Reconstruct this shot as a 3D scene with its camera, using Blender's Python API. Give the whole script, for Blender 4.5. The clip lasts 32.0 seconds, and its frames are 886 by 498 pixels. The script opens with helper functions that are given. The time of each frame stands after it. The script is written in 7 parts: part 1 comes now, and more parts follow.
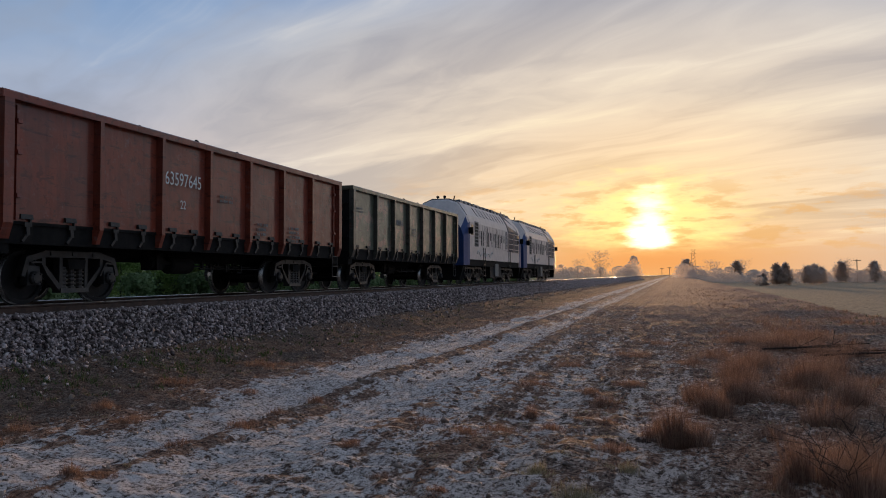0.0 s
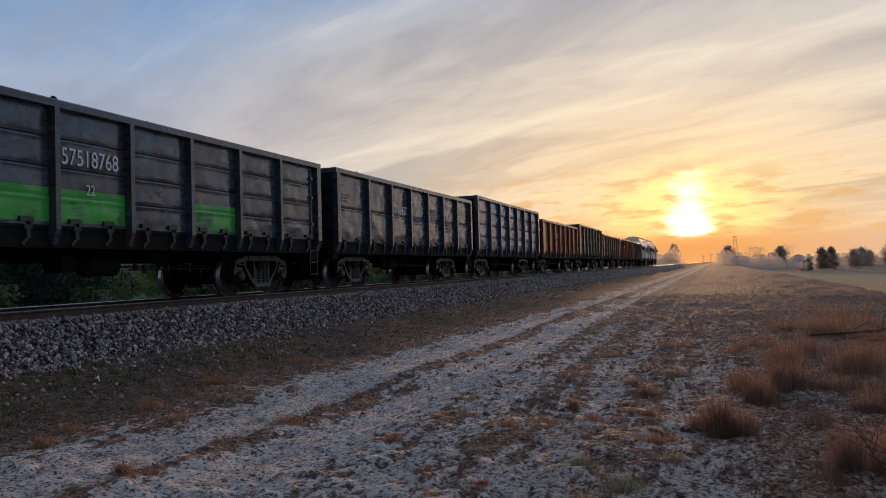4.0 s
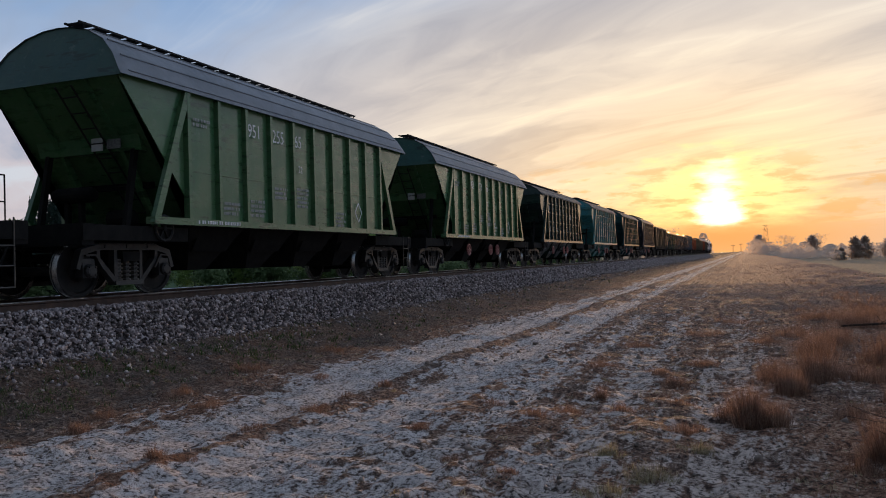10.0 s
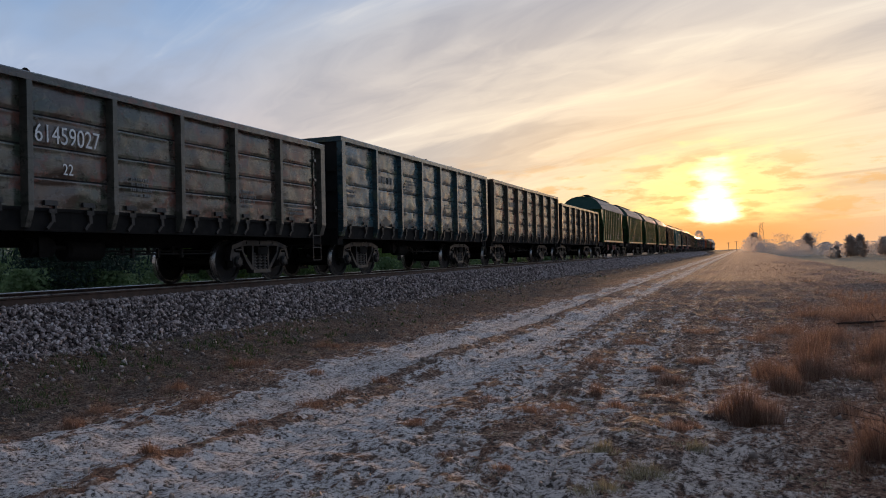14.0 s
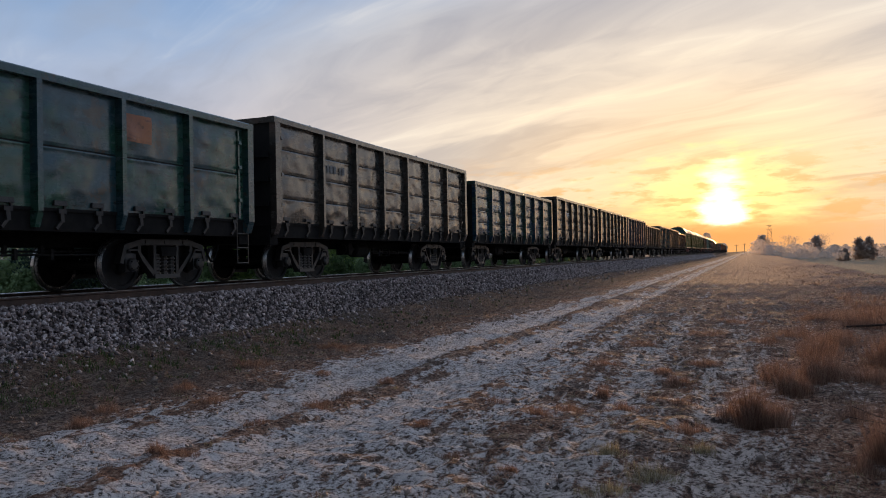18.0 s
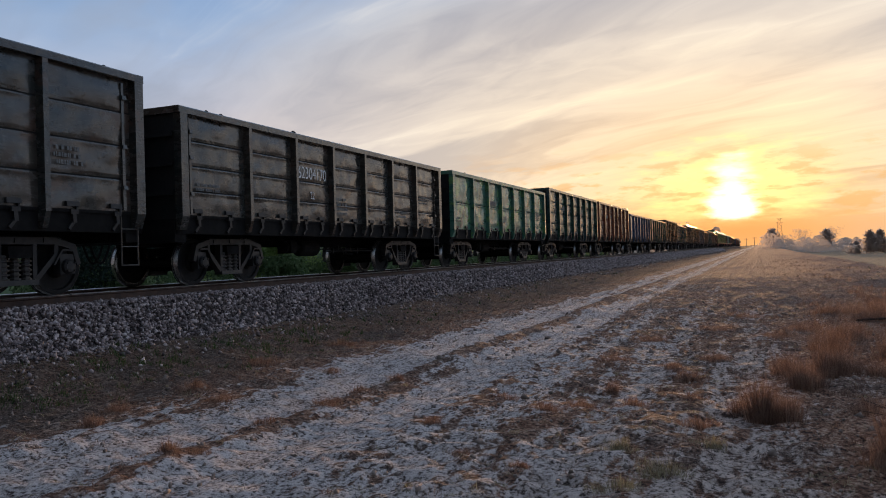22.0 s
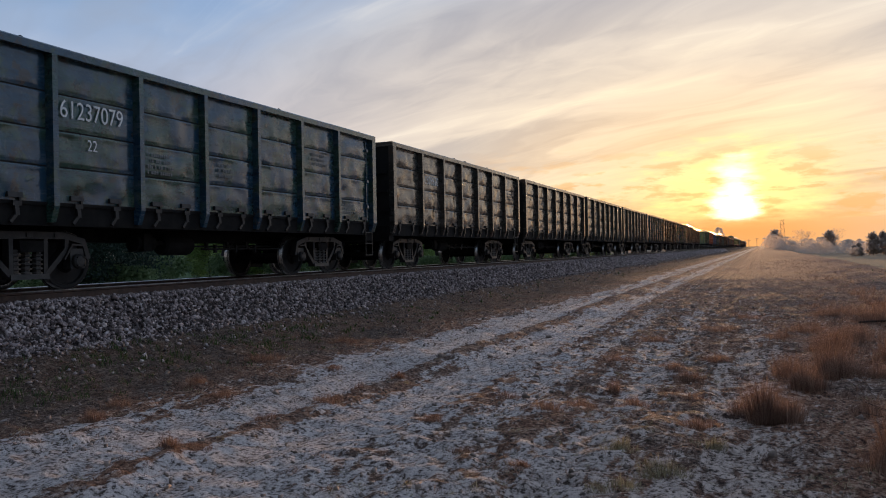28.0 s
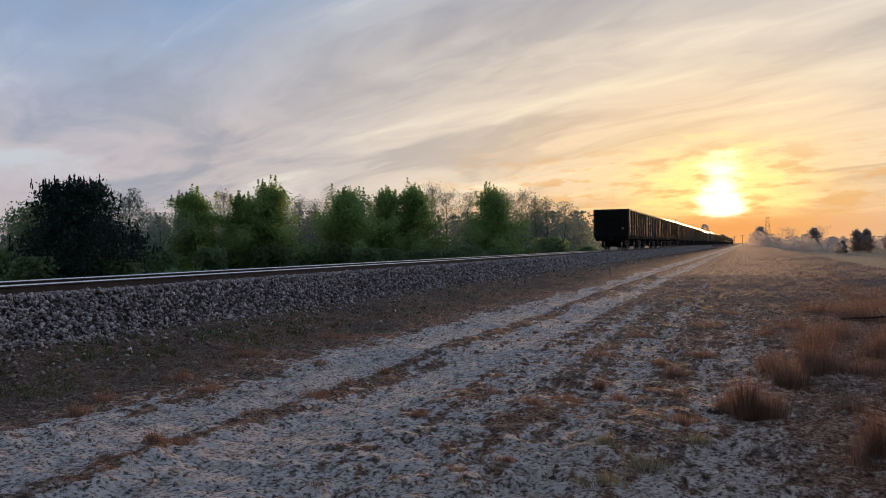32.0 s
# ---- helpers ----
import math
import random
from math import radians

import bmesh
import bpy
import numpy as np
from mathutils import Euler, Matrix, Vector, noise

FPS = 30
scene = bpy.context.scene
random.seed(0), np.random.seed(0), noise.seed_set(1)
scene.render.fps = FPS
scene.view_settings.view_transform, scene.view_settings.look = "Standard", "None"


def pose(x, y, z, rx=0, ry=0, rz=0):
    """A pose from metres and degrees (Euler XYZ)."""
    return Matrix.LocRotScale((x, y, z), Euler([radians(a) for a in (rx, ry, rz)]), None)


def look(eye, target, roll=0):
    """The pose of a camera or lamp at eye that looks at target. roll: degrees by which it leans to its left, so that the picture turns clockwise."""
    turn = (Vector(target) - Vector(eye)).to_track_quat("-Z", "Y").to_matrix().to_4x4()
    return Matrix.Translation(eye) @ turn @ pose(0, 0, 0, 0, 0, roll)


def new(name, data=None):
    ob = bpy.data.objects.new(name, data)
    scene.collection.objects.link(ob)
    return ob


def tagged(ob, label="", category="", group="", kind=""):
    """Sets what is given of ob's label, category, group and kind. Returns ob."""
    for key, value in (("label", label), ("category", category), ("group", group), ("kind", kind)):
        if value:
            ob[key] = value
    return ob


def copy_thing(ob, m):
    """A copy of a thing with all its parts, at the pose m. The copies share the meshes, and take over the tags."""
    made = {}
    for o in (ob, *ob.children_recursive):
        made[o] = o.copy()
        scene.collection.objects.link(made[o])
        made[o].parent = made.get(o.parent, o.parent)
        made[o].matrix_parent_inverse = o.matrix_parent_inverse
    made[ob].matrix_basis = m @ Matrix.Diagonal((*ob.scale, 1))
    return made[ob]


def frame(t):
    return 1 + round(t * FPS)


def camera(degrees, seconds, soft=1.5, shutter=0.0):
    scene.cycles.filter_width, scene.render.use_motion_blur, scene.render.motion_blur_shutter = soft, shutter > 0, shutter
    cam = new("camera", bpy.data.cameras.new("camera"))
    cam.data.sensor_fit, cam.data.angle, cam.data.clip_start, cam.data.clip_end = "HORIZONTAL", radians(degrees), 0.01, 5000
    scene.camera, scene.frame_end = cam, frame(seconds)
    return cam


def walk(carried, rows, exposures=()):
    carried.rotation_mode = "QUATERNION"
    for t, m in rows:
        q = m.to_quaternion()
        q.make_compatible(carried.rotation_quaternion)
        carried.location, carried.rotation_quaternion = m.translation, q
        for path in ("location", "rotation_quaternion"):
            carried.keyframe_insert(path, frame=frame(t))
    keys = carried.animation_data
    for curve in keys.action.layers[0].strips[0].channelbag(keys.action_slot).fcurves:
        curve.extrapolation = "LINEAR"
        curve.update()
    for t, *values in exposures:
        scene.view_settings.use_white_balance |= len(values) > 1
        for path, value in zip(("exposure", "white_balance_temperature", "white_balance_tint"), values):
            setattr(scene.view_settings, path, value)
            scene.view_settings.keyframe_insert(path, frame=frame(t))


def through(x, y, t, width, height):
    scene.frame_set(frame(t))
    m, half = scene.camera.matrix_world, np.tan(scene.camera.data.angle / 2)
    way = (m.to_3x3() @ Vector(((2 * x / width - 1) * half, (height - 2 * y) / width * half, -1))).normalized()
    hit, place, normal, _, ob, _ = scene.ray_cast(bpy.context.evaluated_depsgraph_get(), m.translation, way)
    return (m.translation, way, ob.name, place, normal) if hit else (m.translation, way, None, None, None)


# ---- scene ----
# One handheld shot beside a railway: the track runs along +y, the rail top is RAIL_Z high, the eye stands at x = y = 0.
EYE_Z = 1.6
TRACK_X = -11.567
RAIL_Z = 1.096
SPEED = 20.0
cam = camera(59.0, 32.0, 1.0)
# seconds, pitch, roll, yaw in degrees
TURNS = [
    (0.0, 1.90, -0.12, 16.36), (0.5, 1.59, -0.56, 16.53), (1.0, 1.63, -0.83, 16.72),
    (1.5, 1.61, -0.86, 17.89), (2.0, 1.49, -0.96, 17.25), (2.5, 1.47, -1.14, 18.02),
    (3.0, 1.44, -1.35, 18.42), (3.5, 1.43, -1.53, 18.84), (4.0, 1.47, -1.56, 19.10),
    (4.5, 1.47, -1.63, 19.35), (6.5, 1.18, -1.44, 20.05), (7.0, 1.13, -1.43, 20.25),
    (7.5, 1.13, -1.39, 20.48), (8.0, 1.14, -1.45, 20.65), (8.5, 1.07, -1.50, 20.72),
    (9.0, 0.96, -1.56, 20.92), (9.5, 0.83, -1.57, 20.99), (10.0, 0.75, -1.54, 21.07),
    (10.5, 0.72, -1.58, 20.90), (11.0, 0.66, -1.58, 20.46), (11.5, 0.57, -1.55, 19.96),
    (12.0, 0.48, -1.47, 20.05), (12.5, 0.43, -1.47, 20.13), (13.0, 0.41, -1.41, 20.27),
    (13.5, 0.43, -1.30, 20.55), (14.0, 0.47, -1.29, 20.79), (14.5, 0.55, -1.15, 21.06),
    (16.5, 0.67, -0.97, 21.60), (17.0, 0.65, -0.98, 21.61), (17.5, 0.65, -1.07, 21.57),
    (18.0, 0.58, -1.09, 21.30), (18.5, 0.56, -1.22, 20.63), (19.0, 0.50, -1.19, 19.73),
    (19.5, 0.48, -1.22, 20.37), (20.0, 0.45, -1.27, 20.73), (20.5, 0.44, -1.32, 21.05),
    (21.0, 0.38, -1.47, 21.31), (21.5, 0.36, -1.60, 21.67), (22.0, 0.35, -1.61, 21.93),
    (22.5, 0.33, -1.63, 22.19), (23.0, 0.28, -1.57, 22.18), (23.5, 0.28, -1.56, 22.08),
    (24.0, 0.35, -1.52, 22.12), (24.5, 0.36, -1.44, 22.06), (25.0, 0.39, -1.39, 22.02),
    (25.5, 0.37, -1.36, 22.00), (27.5, 0.29, -1.20, 22.15), (28.0, 0.22, -1.09, 22.09),
    (28.5, 0.16, -1.04, 21.91), (29.0, 0.09, -1.06, 21.40), (29.5, 0.06, -1.04, 20.74),
    (30.0, 0.09, -0.96, 20.61), (30.5, 0.08, -0.88, 20.79), (31.0, 0.04, -0.80, 20.85),
    (31.5, -0.05, -0.74, 20.98), (32.0, -0.14, -0.81, 21.17),
]
walk(cam, [(t, pose(0, 0, EYE_Z, 90 + p, 0, y) @ pose(0, 0, 0, 0, 0, r)) for t, p, r, y in TURNS],
     [(0.0, 0.0), (4.5, 0.0), (9.5, 0.16), (27.0, 0.18), (29.2, 0.12), (31.0, 0.0), (32.0, 0.0)])


# ---------------------------------------------------------------- sky and sun
def node(nt, kind, loc=(0, 0), **sets):
    n = nt.nodes.new(kind)
    n.location = loc
    for k, v in sets.items():
        n.inputs[k.replace("_", " ")].default_value = v
    return n


def math_node(nt, op, a, b=None, c=None, clamp=False):
    n = nt.nodes.new("ShaderNodeMath")
    n.operation, n.use_clamp = op, clamp
    for i, v in enumerate((a, b, c)):
        if v is None:
            continue
        if isinstance(v, (int, float)):
            n.inputs[i].default_value = v
        else:
            nt.links.new(v, n.inputs[i])
    return n.outputs[0]


def step_node(nt, v, lo, hi, a=0.0, b=1.0):
    n = nt.nodes.new("ShaderNodeMapRange")
    n.interpolation_type = "SMOOTHSTEP"
    nt.links.new(v, n.inputs["Value"])
    for k, x in zip(("From Min", "From Max", "To Min", "To Max"), (lo, hi, a, b)):
        n.inputs[k].default_value = x
    return n.outputs["Result"]


def ramp_node(nt, v, stops):
    n = nt.nodes.new("ShaderNodeValToRGB")
    el = n.color_ramp.elements
    while len(el) < len(stops):
        el.new(0.5)
    for e, (p, c) in zip(el, stops):
        e.position, e.color = p, (*c, 1)
    nt.links.new(v, n.inputs[0])
    return n.outputs[0]


def mix_node(nt, f, a, b, blend="MIX"):
    n = nt.nodes.new("ShaderNodeMix")
    n.data_type, n.blend_type = "RGBA", blend
    for i, v in ((0, f), (6, a), (7, b)):
        if isinstance(v, (int, float)):
            n.inputs[i].default_value = v
        elif isinstance(v, tuple):
            n.inputs[i].default_value = (*v, 1)
        else:
            nt.links.new(v, n.inputs[i])
    return n.outputs[2]


def noise_node(nt, vec, scale, detail=4.0, rough=0.55, lac=2.0):
    n = nt.nodes.new("ShaderNodeTexNoise")
    n.inputs["Scale"].default_value, n.inputs["Detail"].default_value = scale, detail
    n.inputs["Roughness"].default_value, n.inputs["Lacunarity"].default_value = rough, lac
    if vec is not None:
        nt.links.new(vec, n.inputs["Vector"])
    return n.outputs[0]


def mapping_node(nt, vec, scale=(1, 1, 1), rot=(0, 0, 0), loc=(0, 0, 0)):
    n = nt.nodes.new("ShaderNodeMapping")
    n.inputs["Scale"].default_value, n.inputs["Rotation"].default_value, n.inputs["Location"].default_value = scale, rot, loc
    nt.links.new(vec, n.inputs["Vector"])
    return n.outputs[0]


SUN_DIR = Vector((-0.0272, 0.9983, 0.0500)).normalized()


def build_sky():
    world = bpy.data.worlds.new("dawn_sky")
    scene.world = world
    world.use_nodes = True
    nt = world.node_tree
    nt.nodes.clear()
    out = nt.nodes.new("ShaderNodeOutputWorld")
    bg = nt.nodes.new("ShaderNodeBackground")
    nt.links.new(bg.outputs[0], out.inputs[0])
    gen = nt.nodes.new("ShaderNodeTexCoord").outputs["Generated"]
    sep = nt.nodes.new("ShaderNodeSeparateXYZ")
    nt.links.new(gen, sep.inputs[0])
    elev = math_node(nt, "MULTIPLY", math_node(nt, "ARCSINE", sep.outputs["Z"]), 57.2958)
    side = math_node(nt, "MULTIPLY", math_node(nt, "ARCTAN2", sep.outputs["X"], sep.outputs["Y"]), 57.2958)
    side = math_node(nt, "SUBTRACT", side, math.degrees(math.atan2(SUN_DIR.x, SUN_DIR.y)))

    def spread(wide, tall, centre):
        """Degrees from the sun, stretched sideways and upwards."""
        h = math_node(nt, "POWER", math_node(nt, "MULTIPLY", side, wide), 2.0)
        v = math_node(nt, "POWER", math_node(nt, "MULTIPLY", math_node(nt, "SUBTRACT", elev, centre), tall), 2.0)
        return math_node(nt, "SQRT", math_node(nt, "ADD", h, v))

    # clear air: the physical sky, with the sun where the lamp has it
    air = nt.nodes.new("ShaderNodeTexSky")
    air.sky_type, air.sun_disc = "NISHITA", False
    air.sun_elevation = math.asin(SUN_DIR.z)
    air.sun_rotation = math.atan2(SUN_DIR.x, SUN_DIR.y)
    air.air_density, air.dust_density = 1.4, 3.0
    clear = mix_node(nt, 1.0, air.outputs[0], (0.10, 0.10, 0.10), "MULTIPLY")
    # a thin veil of high cloud, warm towards the sun
    wide = math_node(nt, "SUBTRACT", step_node(nt, side, -5.0, 9.0, 0.75, 0.80), step_node(nt, side, 10.0, 45.0, 0.0, 0.15))
    h2 = math_node(nt, "POWER", math_node(nt, "MULTIPLY", side, wide), 2.0)
    v2 = math_node(nt, "POWER", math_node(nt, "MULTIPLY", math_node(nt, "SUBTRACT", elev, 3.0), 1.55), 2.0)
    far = math_node(nt, "DIVIDE", math_node(nt, "SQRT", math_node(nt, "ADD", h2, v2)), 100.0, clamp=True)
    veil = ramp_node(nt, far, [(0.0, (1.0, 0.72, 0.28)), (0.05, (0.96, 0.69, 0.37)), (0.10, (0.90, 0.68, 0.45)), (0.15, (0.77, 0.64, 0.50)), (0.21, (0.63, 0.56, 0.50)),
                               (0.27, (0.50, 0.49, 0.50)), (0.34, (0.37, 0.44, 0.56)), (0.60, (0.36, 0.42, 0.53)), (0.90, (0.54, 0.57, 0.63)), (1.0, (0.58, 0.60, 0.65))])
    low = ramp_node(nt, far, [(0.0, (0.92, 0.30, 0.05)), (0.05, (0.84, 0.40, 0.14)), (0.10, (0.76, 0.46, 0.26)), (0.18, (0.63, 0.47, 0.36)), (0.28, (0.46, 0.39, 0.38)), (0.40, (0.38, 0.35, 0.38)), (1.0, (0.28, 0.29, 0.34))])
    base = mix_node(nt, step_node(nt, elev, 0.6, 5.0), low, veil)
    blush = math_node(nt, "MULTIPLY", step_node(nt, elev, 17.0, 5.0), step_node(nt, far, 0.16, 0.30))
    blush = math_node(nt, "MULTIPLY", blush, step_node(nt, side, 40.0, 15.0))
    base = mix_node(nt, math_node(nt, "MULTIPLY", blush, 0.7), base, (0.55, 0.46, 0.45))
    # cloud sheets on a flat ceiling, drawn out along the wind
    lift = math_node(nt, "ADD", math_node(nt, "MAXIMUM", sep.outputs["Z"], 0.0), 0.10)
    flat = nt.nodes.new("ShaderNodeCombineXYZ")
    nt.links.new(math_node(nt, "DIVIDE", sep.outputs["X"], lift), flat.inputs[0])
    nt.links.new(math_node(nt, "DIVIDE", sep.outputs["Y"], lift), flat.inputs[1])
    streak = mapping_node(nt, mapping_node(nt, flat.outputs[0], rot=(0, 0, radians(-58))), (1.0, 0.40, 1.0))
    wisp = nt.nodes.new("ShaderNodeVectorMath")
    wisp.operation = "ADD"
    nt.links.new(streak, wisp.inputs[0])
    nudge = nt.nodes.new("ShaderNodeTexNoise")
    nudge.inputs["Scale"].default_value, nudge.inputs["Detail"].default_value = 0.8, 4.0
    nt.links.new(streak, nudge.inputs["Vector"])
    nt.links.new(mapping_node(nt, nudge.outputs["Color"], (1.6, 1.6, 0.0)), wisp.inputs[1])
    n1 = noise_node(nt, wisp.outputs[0], 1.1, 8.0, 0.54)
    n2 = noise_node(nt, mapping_node(nt, flat.outputs[0], (0.5, 0.5, 1.0), (0, 0, radians(-20)), (3.1, 1.7, 0)), 0.8, 5.0, 0.5)
    high = step_node(nt, elev, 7.0, 18.0)
    away = step_node(nt, far, 0.22, 0.34)
    gap = math_node(nt, "MULTIPLY", math_node(nt, "MULTIPLY", step_node(nt, n2, 0.30, 0.54), away), high)
    blue = mix_node(nt, 0.75, clear, (0.16, 0.33, 0.63))
    base = mix_node(nt, math_node(nt, "MULTIPLY", gap, 0.95), base, blue)
    n3 = noise_node(nt, mapping_node(nt, wisp.outputs[0], (1.0, 0.8, 1.0), (0, 0, radians(30)), (7.7, 2.2, 0)), 1.9, 7.0, 0.55)
    dark = ramp_node(nt, far, [(0.0, (0.80, 0.42, 0.13)), (0.08, (0.68, 0.47, 0.28)), (0.16, (0.50, 0.43, 0.38)), (0.26, (0.34, 0.34, 0.38)), (0.40, (0.25, 0.31, 0.42)), (1.0, (0.40, 0.43, 0.50))])
    light = ramp_node(nt, far, [(0.0, (1.25, 1.0, 0.36)), (0.08, (1.08, 0.87, 0.50)), (0.18, (0.90, 0.78, 0.62)), (0.30, (0.60, 0.60, 0.61)), (0.42, (0.47, 0.54, 0.63)), (1.0, (0.72, 0.74, 0.78))])
    shade = math_node(nt, "ADD", math_node(nt, "MULTIPLY", n1, 0.62), math_node(nt, "MULTIPLY", n3, 0.38))
    clouds = step_node(nt, elev, 0.8, 5.0)
    base = mix_node(nt, math_node(nt, "MULTIPLY", math_node(nt, "MULTIPLY", step_node(nt, shade, 0.53, 0.40), 0.85), clouds), base, dark)
    base = mix_node(nt, math_node(nt, "MULTIPLY", math_node(nt, "MULTIPLY", step_node(nt, shade, 0.51, 0.62), 0.80), clouds), base, light)
    # thin level bars of cloud low in the sky, and the veiled sun with its ragged core
    band = nt.nodes.new("ShaderNodeCombineXYZ")
    nt.links.new(math_node(nt, "MULTIPLY", side, 0.32), band.inputs[0])
    nt.links.new(math_node(nt, "MULTIPLY", elev, 1.25), band.inputs[1])
    n4 = noise_node(nt, band.outputs[0], 1.0, 6.0, 0.58)
    jag = math_node(nt, "MULTIPLY", math_node(nt, "SUBTRACT", n4, 0.5), 7.0)
    barred = math_node(nt, "MULTIPLY", math_node(nt, "MULTIPLY", step_node(nt, n4, 0.50, 0.38), step_node(nt, elev, 0.9, 2.4)), math_node(nt, "MULTIPLY", step_node(nt, elev, 8.0, 4.5), step_node(nt, far, 0.20, 0.08)))
    halo = math_node(nt, "SUBTRACT", spread(0.50, 0.95, 3.9), jag)
    base = mix_node(nt, math_node(nt, "MULTIPLY", math_node(nt, "MULTIPLY", step_node(nt, halo, 3.9, 0.3), step_node(nt, elev, 1.0, 2.6)), 0.85), base, (1.25, 0.93, 0.33))
    base = mix_node(nt, math_node(nt, "MULTIPLY", barred, 0.55), base, (0.80, 0.42, 0.13))
    body = math_node(nt, "SUBTRACT", spread(1.02, 1.3, 2.75), math_node(nt, "MULTIPLY", jag, 0.42))
    top = math_node(nt, "SUBTRACT", spread(1.15, 0.72, 4.0), math_node(nt, "MULTIPLY", jag, 0.5))
    core = math_node(nt, "MAXIMUM", step_node(nt, body, 2.2, 0.5), math_node(nt, "MULTIPLY", step_node(nt, top, 2.1, 0.1), 0.62))
    core = math_node(nt, "MULTIPLY", core, step_node(nt, elev, 1.55, 2.1))
    base = mix_node(nt, core, base, (2.1, 1.85, 1.28))
    # the western half of the sky is still dusky
    dusk = step_node(nt, sep.outputs["Y"], 0.05, -0.75, 1.0, 0.2)
    dim = nt.nodes.new("ShaderNodeCombineXYZ")
    for k in range(3):
        nt.links.new(dusk, dim.inputs[k])
    base = mix_node(nt, 1.0, base, dim.outputs[0], "MULTIPLY")
    nt.links.new(base, bg.inputs["Color"])
    bg.inputs["Strength"].default_value = 1.1
    lamp = bpy.data.lights.new("sun", "SUN")
    lamp.energy, lamp.angle, lamp.color = 2.8, radians(3.5), (1.0, 0.58, 0.28)
    ob = new("sun", lamp)
    ob.matrix_world = look((0, 0, 60), Vector((0, 0, 60)) - SUN_DIR)


build_sky()


# ---------------------------------------------------------------- materials
def surface(name, rough=0.7, metal=0.0, spec=0.5):
    m = bpy.data.materials.new(name)
    m.use_nodes = True
    nt = m.node_tree
    p = nt.nodes["Principled BSDF"]
    p.inputs["Roughness"].default_value, p.inputs["Metallic"].default_value = rough, metal
    p.inputs["Specular IOR Level"].default_value = spec
    tc = nt.nodes.new("ShaderNodeTexCoord")
    return m, nt, p, tc.outputs["Object"]


def bump(nt, p, height, strength=0.4, distance=0.02):
    b = nt.nodes.new("ShaderNodeBump")
    b.inputs["Strength"].default_value, b.inputs["Distance"].default_value = strength, distance
    nt.links.new(height, b.inputs["Height"])
    nt.links.new(b.outputs[0], p.inputs["Normal"])


def plain(name, c1, c2, scale=3.0, rough=0.7, metal=0.0, bump_s=0.2, spec=0.5):
    m, nt, p, co = surface(name, rough, metal, spec)
    n = noise_node(nt, co, scale, 6.0, 0.6)
    f = noise_node(nt, co, scale * 9.0, 3.0, 0.6)
    v = math_node(nt, "ADD", math_node(nt, "MULTIPLY", n, 0.7), math_node(nt, "MULTIPLY", f, 0.3))
    nt.links.new(ramp_node(nt, v, [(0.36, c1), (0.64, c2)]), p.inputs["Base Color"])
    nt.links.new(step_node(nt, f, 0.3, 0.7, max(rough - 0.1, 0.05), min(rough + 0.12, 1)), p.inputs["Roughness"])
    if bump_s:
        bump(nt, p, f, bump_s, 0.01)
    return m


